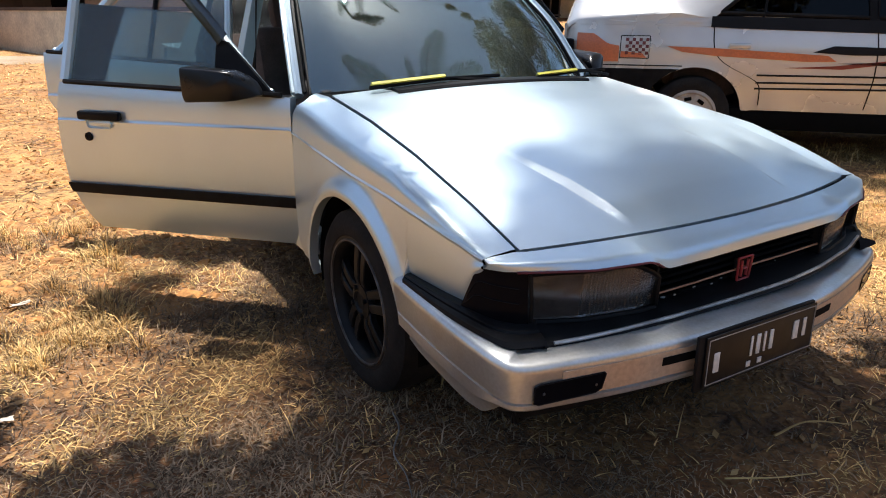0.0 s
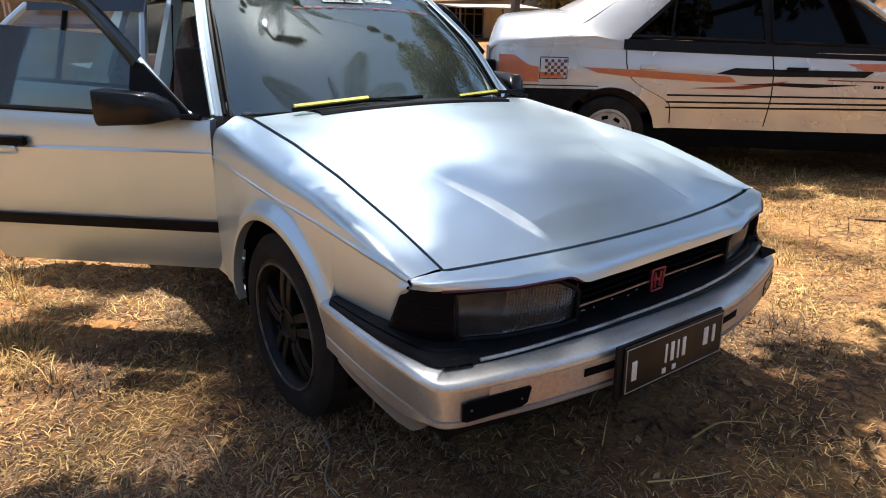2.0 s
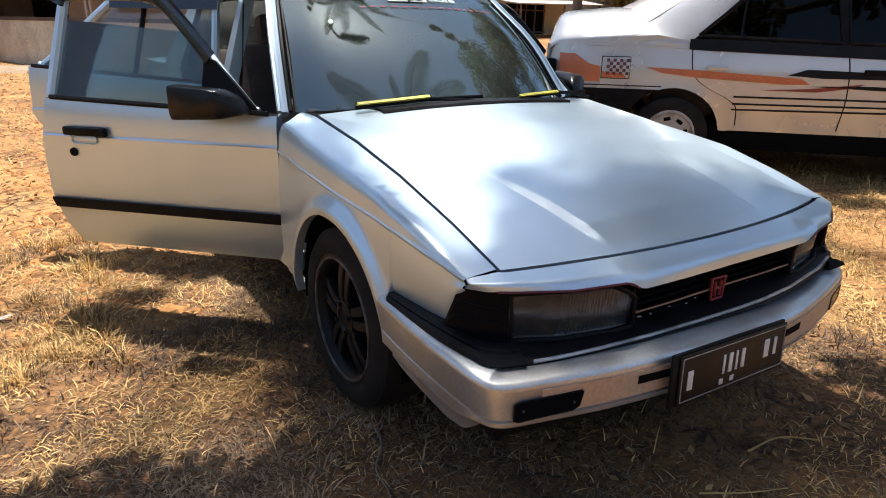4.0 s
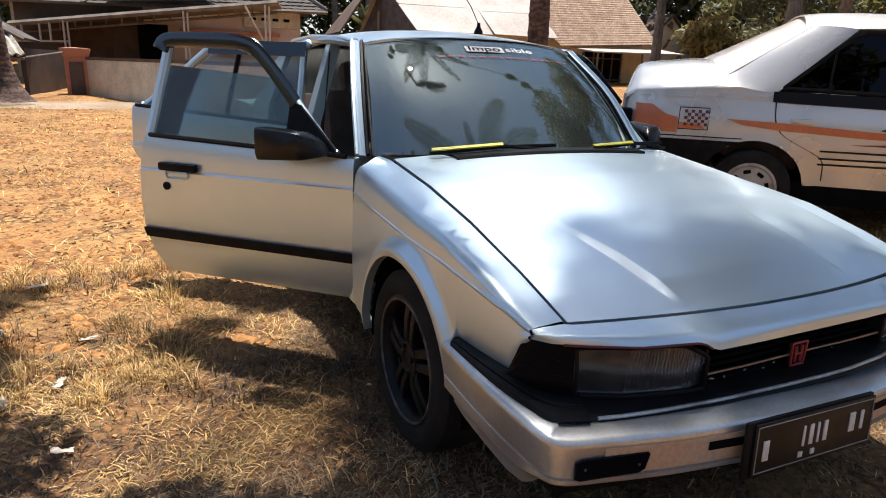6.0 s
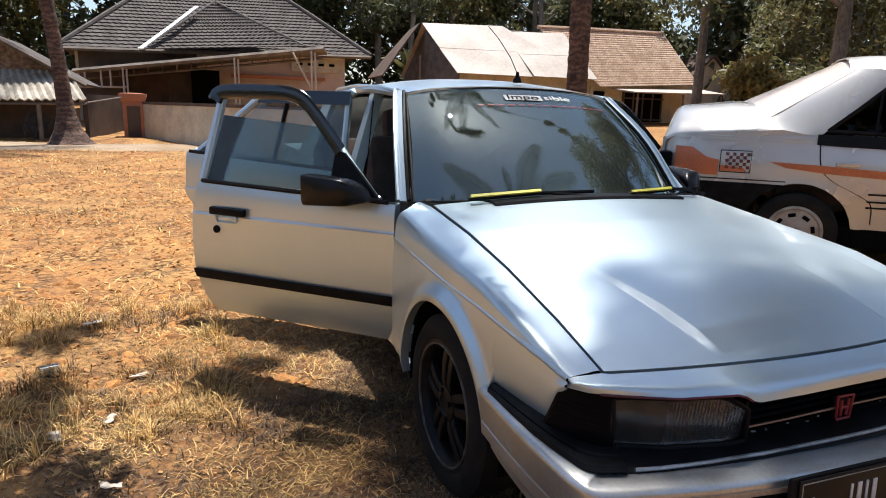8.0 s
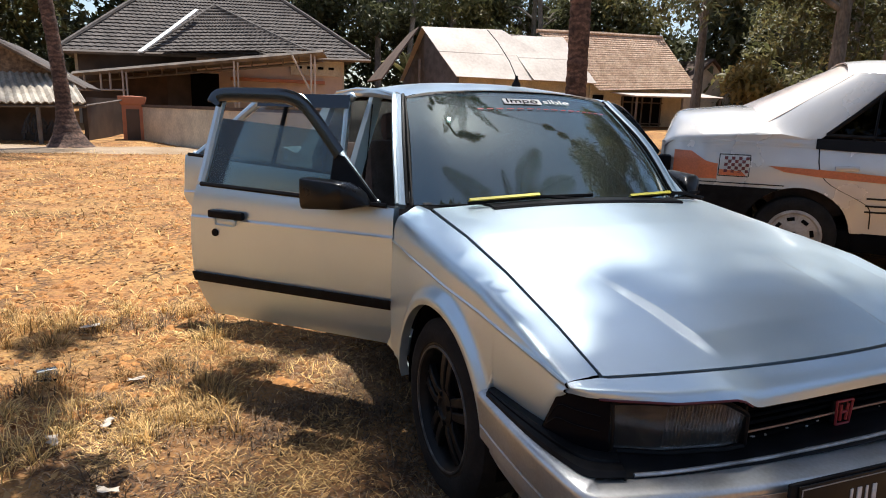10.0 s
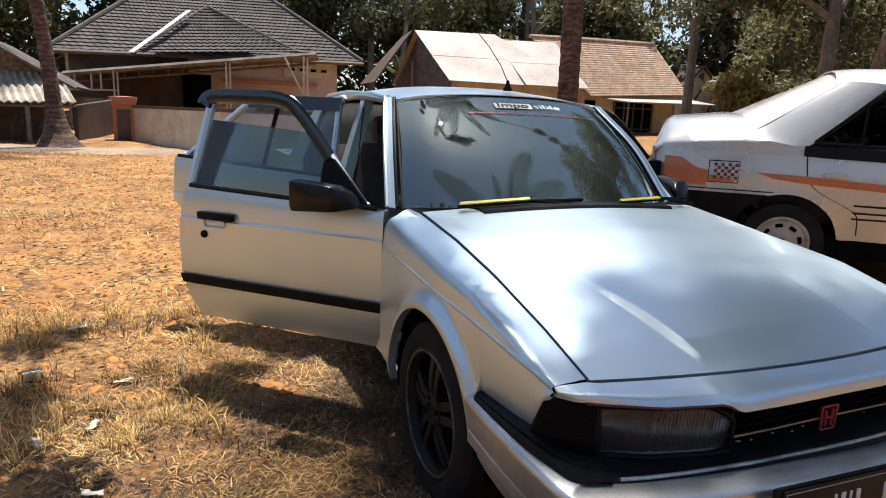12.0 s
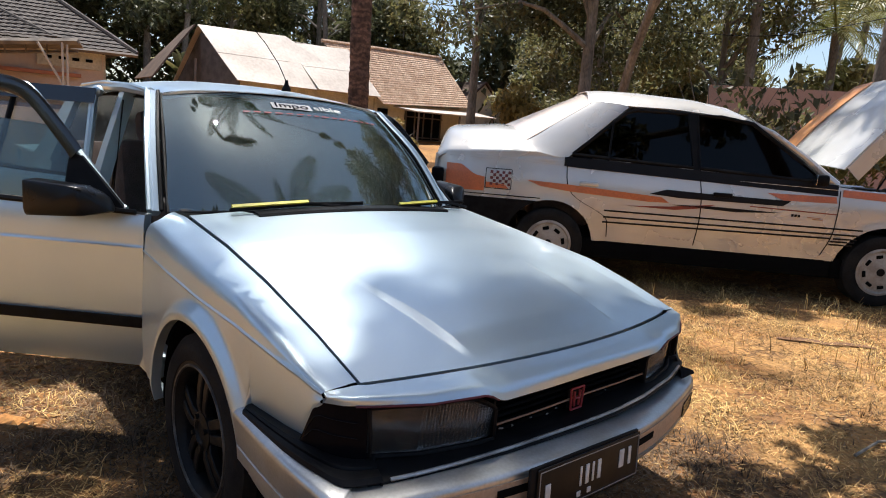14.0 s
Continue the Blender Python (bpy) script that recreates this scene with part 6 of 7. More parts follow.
def make_white_roof_house():
    h = tagged(empty("house", pose(14, 24, 0.8)), "low house with pale metal and clay tile roofs", "house")
    inv = Matrix.Translation((-14, -24, -0.8))

    def put(name, bm, m, label="", smooth=False):
        ob = part(name, bm, m, h, label, smooth=smooth)
        ob.matrix_local = inv
        return ob
    put("metal_roof", slope((8.95, 22.0, 2.62), (15.45, 22.0, 2.62), (8.25, 24.2, 4.68), (12.0, 24.2, 4.82), 2, 0.008), M["zinc"], "pale sunlit metal sheet roof")
    put("metal_roof", slope((12.4, 21.9, 2.64), (15.55, 21.9, 2.64), (12.0, 24.1, 4.58), (15.1, 24.1, 4.72), 2, 0.008), M["zinc"])
    put("back_slope", slope((8.3, 27, 2.6), (15.2, 27, 2.6), (8.25, 24.2, 4.66), (15.1, 24.2, 4.70), 2, 0.02), M["zinc"])
    put("gable_wall", sheet([[(9.10, 22.1, 0.8), (9.10, 22.1, 2.6)], [(8.5, 24.2, 0.8), (8.5, 24.2, 4.45)], [(8.5, 26.8, 0.8), (8.5, 26.8, 2.6)]], 0.1), M["grey_wall"])
    put("lean_to_roof", sheet([[(8.2, 24.2, 4.66), (8.2, 25.5, 4.5)], [(7.2, 23.8, 3.5), (7.2, 25.5, 3.4)], [(6.35, 23.4, 2.45), (6.35, 25.5, 2.4)]], 0.06), M["brown_board"], "brown lean-to sheet")
    put("lean_to_post", tube([(7.75, 23.0, 0.7), (7.75, 23.0, 3.3)], 0.05, 6), M["beam"])
    put("tile_roof", slope((15.7, 21.9, 2.36), (21.5, 22.2, 2.68), (13.9, 24.4, 4.92), (21.2, 24.6, 5.15), 24, 0.03, 40, 0.018), M["clay_tile"], "weathered clay tile roof")
    put("tile_roof", slope((21.5, 22.2, 2.68), (22.4, 27.4, 2.7), (21.2, 24.6, 5.15), (21.2, 24.6, 5.15), 14, 0.03, 20, 0.018), M["clay_tile"])
    put("tile_ridge", tube([(13.9, 24.4, 4.97), (17.5, 24.5, 5.10), (21.2, 24.6, 5.20)], 0.09, 6), M["clay_tile"])
    put("wall", wall_between((9.2, 22.6), (15.8, 22.6), 0.6, 2.7, 0.15), M["cream"])
    put("wall", wall_between((15.6, 22.5), (21.3, 22.9), 0.6, 2.6, 0.15), M["cream"], "cream plaster wall")
    put("wall", wall_between((21.3, 22.9), (21.6, 27), 0.6, 2.7, 0.15), M["cream"])
    put("door", box((0.55, 0.06, 1.2), (16.05, 22.40, 1.6)), M["dark"])
    # porch
    put("porch_awning", sheet([[(16.6, 22.3, 2.30), (22.0, 22.6, 2.45)], [(16.6, 20.6, 2.12), (21.9, 20.8, 2.20)]], 0.05), M["zinc"], "pale porch awning")
    w = put("window", box((2.3, 0.05, 1.3), (18.6, 22.55, 1.55)), M["dark"], "dark window with pale bars")
    for i in range(5):
        ob = part("bar", box((0.06, 0.05, 1.35), (17.5 + i * 0.55, 22.50, 1.55)), M["beam"], w, smooth=False)
    for z in (1.0, 1.95):
        part("bar", box((2.4, 0.05, 0.06), (18.6, 22.50, z)), M["beam"], w, smooth=False)
    for x in (16.9, 19.4, 21.6):
        put("porch_post", tube([(x, 20.8, 0.5), (x, 20.8, 2.15)], 0.05, 6), M["beam"])


def make_far_walls():
    w = part("pink_house", wall_between((16.3, 7.2), (19.8, 1.8), 0.2, 3.2, 0.2), M["pink_wall"], None, smooth=False)
    tagged(w, "pink plaster house wall behind the bushes", "house")
    h = tagged(empty("house", pose(24, 24, 0.9)), "far grey gabled house half hidden by trees", "house")
    part("wall", prism([(-1.6, 0), (1.6, 0), (1.6, 2.1), (0, 3.3), (-1.6, 2.1)], 0, 3), M["cream"], h, smooth=False)
    part("roof", sheet([[(-1.9, -0.2, 1.9), (-1.9, 3.2, 1.9)], [(0, -0.2, 3.4), (0, 3.2, 3.4)], [(1.9, -0.2, 1.9), (1.9, 3.2, 1.9)]], 0.1), M["brown_board"], h, smooth=False)


make_tiled_house()
make_gate_and_fence()
make_hut()
make_white_roof_house()
make_far_walls()

# ---------------------------------------------------------------- plants
M["leaf_dark"] = leaf_mat("dark_leaves", (0.062, 0.072, 0.036), (0.105, 0.104, 0.05), 0.4, 0.45)
M["leaf_mid"] = leaf_mat("green_leaves", (0.112, 0.12, 0.048), (0.19, 0.165, 0.07), 0.45, 0.45)
M["leaf_light"] = leaf_mat("light_leaves", (0.165, 0.165, 0.06), (0.25, 0.21, 0.085), 0.4, 0.45)
M["leaf_dry"] = leaf_mat("yellowing_leaves", (0.30, 0.22, 0.08), (0.22, 0.17, 0.06), 0.4)
M["palm_leaf"] = leaf_mat("palm_leaves", (0.055, 0.085, 0.025), (0.10, 0.11, 0.035), 0.3, 0.4)
# paler copy of palm_leaf: sunlight on the fronds is put into the colour
M["palm_light"] = leaf_mat("sunlit_palm_leaves", (0.14, 0.16, 0.045), (0.22, 0.20, 0.07), 0.4, 0.35)
M["palm_bark"] = mat("ringed_palm_bark", (0.15, 0.088, 0.064), 0.95, col2=(0.07, 0.042, 0.033), scale=5, fine=0.4, fscale=22, bump=0.8, bscale=25)
M["bark_grey"] = mat("grey_bark", (0.22, 0.19, 0.16), 0.95, col2=(0.13, 0.11, 0.09), scale=4, fine=0.3, fscale=25, bump=0.7, bscale=22, stretch=(1, 1, 0.4))
M["straw"] = leaf_mat("dry_straw", (0.64, 0.44, 0.18), (0.37, 0.22, 0.09), 0.2, 0.8, 0.75)
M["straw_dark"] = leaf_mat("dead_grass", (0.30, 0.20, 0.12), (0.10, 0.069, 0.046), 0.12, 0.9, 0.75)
M["clod"] = mat("soil_crumbs", (0.37, 0.172, 0.05), 0.95, col2=(0.24, 0.10, 0.03), scale=3, fine=0.35, fscale=60, hue_random=0.4)
M["litter_leaf"] = leaf_mat("fallen_leaves", (0.44, 0.27, 0.11), (0.28, 0.15, 0.06), 0.15, 0.8)


def add_rings(m):
    """Leaf scars round a palm trunk: dark uneven rings over the bark colour."""
    t = m.node_tree
    n, link = t.nodes, t.links.new
    b = n["Principled BSDF"]
    src = b.inputs["Base Color"].links[0].from_socket
    co, wave, mr, vm = n.new("ShaderNodeTexCoord"), n.new("ShaderNodeTexWave"), n.new("ShaderNodeMapRange"), n.new("ShaderNodeVectorMath")
    wave.bands_direction = "Z"
    wave.inputs["Scale"].default_value, wave.inputs["Distortion"].default_value, wave.inputs["Detail"].default_value = 2.9, 7.0, 4.0
    wave.inputs["Detail Scale"].default_value = 2.6
    link(co.outputs["Object"], wave.inputs["Vector"])
    mr.inputs[1].default_value, mr.inputs[2].default_value = 0.15, 0.75
    mr.inputs[3].default_value, mr.inputs[4].default_value = 0.60, 1.15
    link(wave.outputs[1], mr.inputs[0])
    vm.operation = "SCALE"
    link(src, vm.inputs[0])
    link(mr.outputs[0], vm.inputs["Scale"])
    link(vm.outputs[0], b.inputs["Base Color"])


add_rings(M["palm_bark"])


def raw(name, verts, faces, material, parent=None, label="", category="", kind=""):
    me = bpy.data.meshes.new(name)
    me.from_pydata(verts.tolist() if hasattr(verts, "tolist") else verts, [], faces.tolist() if hasattr(faces, "tolist") else faces)
    me.materials.append(material)
    ob = new(name, me)
    if parent is not None:
        ob.parent = parent
    return tagged(ob, label, category, kind=kind)


def leaf_quads(centres, size, rg, droop=0.5, slim=0.42):
    """Leaves as folded rhombs at the centres, turned at random."""
    n = len(centres)
    a = rg.uniform(0, 2 * np.pi, n)
    tilt = rg.normal(-droop, 0.5, n)
    d = np.stack([np.cos(a) * np.cos(tilt), np.sin(a) * np.cos(tilt), np.sin(tilt)], 1)
    side = np.stack([-np.sin(a), np.cos(a), np.zeros(n)], 1)
    roll = rg.normal(0, 0.6, n)[:, None]
    nrm = np.cross(d, side)
    side = side * np.cos(roll) + nrm * np.sin(roll)
    ln = (size * rg.uniform(0.6, 1.4, n))[:, None]
    p0 = centres - d * ln * 0.5
    p2 = centres + d * ln * 0.5
    mid = centres + nrm * ln * 0.06
    p1, p3 = mid + side * ln * slim * 0.5, mid - side * ln * slim * 0.5
    v = np.stack([p0, p1, p2, p3], 1).reshape(-1, 3)
    f = np.arange(n * 4).reshape(-1, 4)
    return v, f


def blob_points(blobs, n, rg, hollow=0.55):
    """Points thick towards the skin of uneven clumps (x, y, z, rx, ry, rz)."""
    B = np.array(blobs, float)
    wgt = B[:, 3] * B[:, 4] * B[:, 5]
    k = rg.choice(len(B), n, p=wgt / wgt.sum())
    u = rg.normal(size=(n, 3))
    u /= np.linalg.norm(u, axis=1)[:, None]
    r = rg.uniform(hollow, 1.08, n)[:, None]
    return B[k, :3] + u * r * B[k, 3:]


def clumps(centre, radius, n, seed, flat=0.75):
    """Uneven sub-clumps that make up a crown."""
    rg = np.random.default_rng(seed)
    out = []
    for i in range(n):
        u = rg.normal(size=3)
        u /= np.linalg.norm(u)
        c = np.array(centre) + u * np.array((radius, radius, radius * flat)) * rg.uniform(0.35, 0.95)
        s = radius * rg.uniform(0.22, 0.42)
        out.append((*c, s, s, s * 0.8))
    return out


def make_tree(base, height, radius, n_leaf, size, m, seed, label, trunk_r=0.16, bark="bark_grey", crown_z=None, lean=(0, 0)):
    rg = np.random.default_rng(seed)
    x, y = base
    z = ground_z(x, y)
    t = tagged(empty("tree", pose(x, y, z)), label, "tree")
    top = np.array((lean[0], lean[1], height))
    cz = crown_z if crown_z is not None else height * 0.72
    path = crom([(0, 0, -0.1), (lean[0] * 0.2 + rg.normal() * 0.05, lean[1] * 0.2, height * 0.3), (lean[0] * 0.6, lean[1] * 0.6, height * 0.6), tuple(top)], 12)
    part("trunk", tube([tuple(p) for p in path], list(np.linspace(trunk_r, trunk_r * 0.35, 12)), 8), M[bark], t)
    bl = clumps((lean[0] * 0.7, lean[1] * 0.7, cz), radius, 16, seed + 1)
    for i, b in enumerate(bl[:8]):
        s = path[5 + i % 5]
        e = np.array(b[:3])
        mid = (s + e) / 2 + np.array((0, 0, 0.15 * radius))
        part("limb", tube([tuple(q) for q in crom([s, mid, e], 6)], list(np.linspace(trunk_r * 0.4, 0.02, 6)), 6), M[bark], t)
    pts = blob_points(bl, n_leaf, rg)
    v, f = leaf_quads(pts, size, rg)
    raw("crown", v, f, M[m], t)
    return t


def make_frond(length, n, rg, droop, m, parent, at, az, lift, leaflet=0.45, thin=0.020):
    """A palm leaf: a bent midrib with two rows of hanging leaflets."""
    ks = np.linspace(0, 1, n)
    ca, sa = math.cos(az), math.sin(az)
    rad = length * (ks * math.cos(lift) * (1 - 0.12 * ks))
    zz = length * (ks * math.sin(lift) - droop * ks ** 2.2)
    mid = np.stack([rad * ca, rad * sa, zz], 1) + np.array(at)
    verts, faces = [], []
    side = np.array((-sa, ca, 0))
    for i in range(1, n):
        k = ks[i]
        ln = leaflet * length * 0.42 * (math.sin(math.pi * min(k * 0.9 + 0.08, 1)) ** 0.6 + 0.12)
        tan = mid[i] - mid[i - 1]
        tan /= np.linalg.norm(tan)
        for s in (-1, 1):
            hang = rg.uniform(0.45, 0.85)
            d = side * s * 0.8 + tan * 0.55 + np.array((0, 0, -hang))
            d /= np.linalg.norm(d)
            w = tan * thin * length / 3
            p, q = mid[i], mid[i] + d * ln * 0.55 + np.array((0, 0, 0.03))
            e = mid[i] + d * ln + np.array((0, 0, -0.10 * ln))
            b = len(verts)
            verts += [p - w * 0.6, p + w * 0.6, q + w, q - w, e]
            faces += [(b, b + 1, b + 2, b + 3), (b + 3, b + 2, b + 4)]
    b = len(verts)
    for i in range(n):
        r = 0.03 * (1 - ks[i]) + 0.006
        verts += [mid[i] + side * r, mid[i] - side * r, mid[i] + np.array((0, 0, -r))]
    for i in range(n - 1):
        for j in range(3):
            faces.append((b + 3 * i + j, b + 3 * i + (j + 1) % 3, b + 3 * i + 3 + (j + 1) % 3, b + 3 * i + 3 + j))
    return raw("frond", [tuple(v) for v in verts], faces, m, parent)


def make_palm(base, top, n_frond, length, seed, label, r0=0.17, flare=0.0, bark="palm_bark", m="palm_leaf", n=46, bare=False, clear=None):
    rg = np.random.default_rng(seed)
    x, y = base
    z = ground_z(x, y)
    t = tagged(empty("palm_tree", pose(x, y, z)), label, "palm tree")
    T = np.array(top) - np.array((x, y, z))
    path = crom([(0, 0, -0.15), (T[0] * 0.12, T[1] * 0.12, T[2] * 0.25), (T[0] * 0.45, T[1] * 0.45, T[2] * 0.6), tuple(T)], 200)
    rs = [r0 * (1 - 0.22 * k) * (1 + 0.05 * ((k * T[2] / 0.16) % 1.0) + 0.03 * rg.normal()) + flare * math.exp(-k * T[2] / 0.45) for k in np.linspace(0, 1, 200)]
    part("trunk", tube([tuple(p) for p in path], rs, 14), M[bark], t)
    for i in range(n_frond):
        az = i * 2.39996 + rg.normal() * 0.15
        lift = radians(70 - 95 * (i / n_frond) + rg.normal() * 6)
        if clear and clear[0] < math.degrees(az) % 360 < clear[1]:
            continue
        make_frond(length * rg.uniform(0.85, 1.1), n, rg, rg.uniform(0.35, 0.6), M[m], t, tuple(T), az, lift)
    for i in range(0 if bare else 6):
        a = i * 1.05
        part("coconut", lathe([(-0.13, 0.0), (-0.10, 0.07), (0, 0.10), (0.10, 0.07), (0.14, 0.0)], 10), M["palm_leaf"], t).matrix_local = Matrix.Translation(T + np.array((0.2 * math.cos(a), 0.2 * math.sin(a), -0.25)))
    return t


def make_banana(base, n, length, seed, m="leaf_light"):
    rg = np.random.default_rng(seed)
    x, y = base
    t = tagged(empty("banana_plant", pose(x, y, ground_z(x, y))), "banana plant with long torn light-green leaves", "plant")
    part("stem", tube([(0, 0, -0.1), (0, 0, 1.2), (0.05, 0, 2.0)], [0.14, 0.11, 0.06], 8), M["leaf_light"], t)
    for i in range(n):
        az, lift = i * 2.4 + rg.normal() * 0.2, radians(rg.uniform(35, 80))
        rows = []
        for k in np.linspace(0, 1, 12):
            r = length * k * math.cos(lift)
            z = 1.9 + length * (k * math.sin(lift) - 0.45 * k ** 2.2)
            w = 0.24 * length / 2 * math.sin(math.pi * min(0.08 + k * 0.92, 1)) ** 0.6
            c, s = math.cos(az), math.sin(az)
            rows.append([(r * c - s * w, r * s + c * w, z - 0.05), (r * c, r * s, z), (r * c + s * w, r * s - c * w, z - 0.05)])
        part("leaf", sheet(rows, 0.0), M[m], t)
    return t


# palms: beside the white-roofed house, by the hut, and the one that leans over the cars
pt = make_palm((4.42, 7.0), (3.4, 6.2, 13.0), 13, 3.8, 11, "coconut palm with reddish-brown ringed trunk", 0.165, clear=(195, 300))
rgp = np.random.default_rng(99)
for az, lift, droop, length, leaflet, thin in ((226, 14, 0.32, 6.5, 0.26, 0.010), (243, 16, 0.34, 5.8, 0.20, 0.009), (275, 18, 0.40, 4.6, 0.24, 0.010)):
    make_frond(length, 84, rgp, droop, M["palm_leaf"], pt, (-1.02, -0.8, 13.0 - ground_z(4.42, 7.0)), radians(az), radians(lift), leaflet, thin)
make_palm((-3.66, 14.8), (-4.9, 15.4, 9.5), 14, 3.6, 12, "leaning coconut palm with flared rooted base", 0.15, 0.55)
pf = make_palm((2.8, -5.8), (1.3, -2.6, 8.0), 14, 3.6, 13, "coconut palm leaning over the yard", 0.14, 0.2, clear=(5, 180))
for az, lift, droop, length in ((56, 16, 0.20, 4.8), (147, 14, 0.22, 5.2), (30, 20, 0.34, 5.0), (95, 6, 0.5, 2.4)):
    make_frond(length, 74, rgp, droop, M["palm_leaf"], pf, (-1.5, 3.2, 8.0 - ground_z(2.8, -5.8)), radians(az), radians(lift), 0.36, 0.011)


def make_shade_tree():
    """Unseen tree added to shape the shade: low boughs with leaf clumps up-sun of each shade patch."""
    rg = np.random.default_rng(81)
    x, y = 5.8, -6.2
    z0 = ground_z(x, y)
    t = tagged(empty("tree", pose(x, y, z0)), "unseen tree added to cast shade patches over the parked cars", "tree")
    path = crom([(0, 0, -0.1), (-0.2, 0.4, 1.8), (-0.5, 1.2, 3.4), (-1.0, 2.4, 3.8)], 14)
    part("trunk", tube([tuple(p) for p in path], list(np.linspace(0.26, 0.10, 14)), 10), M["bark_grey"], t)
    lean = (SUN_DIR.x / SUN_DIR.z, SUN_DIR.y / SUN_DIR.z)
    pts = []
    # each clump: the ground point it shades, height, radius
    for chain in (((4.3, -1.6, 2.7, 0.5), (2.6, -1.7, 2.7, 0.42), (1.55, -1.25, 2.6, 0.40), (0.85, -1.04, 2.6, 0.32), (0.45, -0.98, 2.5, 0.26), (0.1, -1.40, 2.5, 0.34), (-0.5, -1.45, 2.4, 0.42), (-1.32, -0.85, 2.2, 0.36), (-1.04, -0.47, 1.9, 0.22), (-0.99, -0.24, 1.75, 0.15), (-1.26, -0.27, 1.75, 0.24), (-1.54, -0.15, 1.75, 0.24), (-2.0, 0.42, 1.85, 0.26), (-2.15, 0.82, 2.6, 0.2), (-2.1, 1.12, 3.5, 0.18), (-2.15, 1.9, 3.6, 0.2)),
                  ((5.2, -1.0, 6.5, 0.3), (4.2, -0.50, 6.5, 0.26), (3.65, -0.05, 6.5, 0.24), (3.2, 0.33, 6.5, 0.22), (2.72, 0.68, 6.5, 0.2), (-0.95, 1.46, 6.5, 0.14), (-1.24, 1.28, 6.5, 0.13))):
        line = [tuple(path[10])]
        for gx, gy, h, r in chain:
            c = np.array((gx + lean[0] * h - x, gy + lean[1] * h - y, h - z0))
            line.append(tuple(c))
            u = rg.normal(size=(int(2600 * r ** 2) + 40, 3)) * 0.52
            u *= np.minimum(1.0, 1.0 / np.linalg.norm(u, axis=1, keepdims=True))
            pts.append(c + u * np.array((r, r, r * 0.5)))
        n = 6 * len(line)
        part("limb", tube([tuple(q) for q in crom(line, n)], list(np.linspace(0.045, 0.008, n)), 6), M["bark_grey"], t)
    v, f = leaf_quads(np.concatenate(pts), 0.13, rg)
    raw("crown", v, f, M["leaf_mid"], t)
    # a high, fine-leaved bough, added to shade the bonnet and near wing softly
    pts, line = [], []
    for gx, gy, gz, r in ((0.50, -0.66, 0.66, 0.20), (0.18, -0.66, 0.66, 0.22), (-0.14, -0.60, 0.68, 0.26), (-0.50, -0.64, 0.64, 0.20), (-0.63, -0.64, 0.64, 0.13), (-0.38, -0.42, 0.70, 0.15), (0.02, -0.85, 0.6, 0.36), (-0.78, -0.56, 0.66, 0.10), (-0.79, -0.36, 0.70, 0.10), (-0.80, -0.16, 0.73, 0.10), (-0.80, 0.04, 0.75, 0.10), (-0.80, 0.24, 0.77, 0.10), (-0.80, 0.44, 0.78, 0.10)):
        h = 9.5
        c = np.array((gx + lean[0] * (h - gz) - x, gy + lean[1] * (h - gz) - y, h - z0))
        pts.append(c + rg.normal(size=(int(6500 * r ** 2) + 30, 3)) * 0.55 * np.array((r, r, r * 0.5)))
        line.append(tuple(c))
    part("limb", tube([tuple(q) for q in crom(line, 30)], list(np.linspace(0.012, 0.004, 30)), 6), M["bark_grey"], t)
    v, f = leaf_quads(np.concatenate(pts), 0.085, rg)
    raw("crown", v, f, M["leaf_mid"], t)


make_shade_tree()
make_tree((11.6, 7.2), 9.0, 2.3, 6000, 0.2, "leaf_light", 83, "leaning tree whose crown hangs above the white car", 0.13, "bark_grey", 8.0, (-3.4, -4.4))
# unseen palm, added only for the car to reflect
make_palm((-5.5, -4.5), (-4.2, -3.4, 8.2), 16, 3.4, 14, "unseen coconut palm added behind the viewpoint for reflections", 0.16, 0.2)
make_tree((8.4, -1.8), 9.5, 2.7, 9000, 0.18, "leaf_light", 85, "broad tree beside the yard whose crown hangs above the white car", 0.16, "bark_grey", 7.2, (-1.7, 4.1))
make_tree((13.4, 13.8), 9.0, 2.6, 5000, 0.22, "leaf_mid", 21, "slim grey-trunked tree with light crown", 0.17, "bark_grey", 8.0)
for i, (x, y, h, r, n, s, m) in enumerate((
    (8.2, 30, 10, 3.4, 5200, 0.34, "leaf_dark"), (4.0, 33, 11, 4.0, 5600, 0.36, "leaf_dark"), (12.5, 31, 10, 3.6, 5200, 0.34, "leaf_mid"),
    (17.0, 30, 11, 3.8, 5600, 0.34, "leaf_dark"), (22.0, 29, 11, 4.0, 5600, 0.34, "leaf_mid"), (19.6, 35, 13, 4.2, 5600, 0.40, "leaf_dark"), (27.5, 26, 11, 4.2, 5800, 0.32, "leaf_dark"),
    (25.0, 18, 9, 3.8, 6500, 0.26, "leaf_dark"), (20.5, 14.0, 8, 3.2, 7000, 0.22, "leaf_mid"), (-2.5, 36, 11, 4.2, 5600, 0.38, "leaf_dark"), (-8.5, 33, 11, 4.2, 5600, 0.38, "leaf_mid"), (-13, 28, 11, 4.2, 5000, 0.38, "leaf_dark"),
)):
    make_tree((x, y), h, r, n, s, m, 40 + i, "tall leafy tree behind the houses" if y > 20 else "leafy tree beside the yard", 0.2, "bark_grey", h * 0.55)
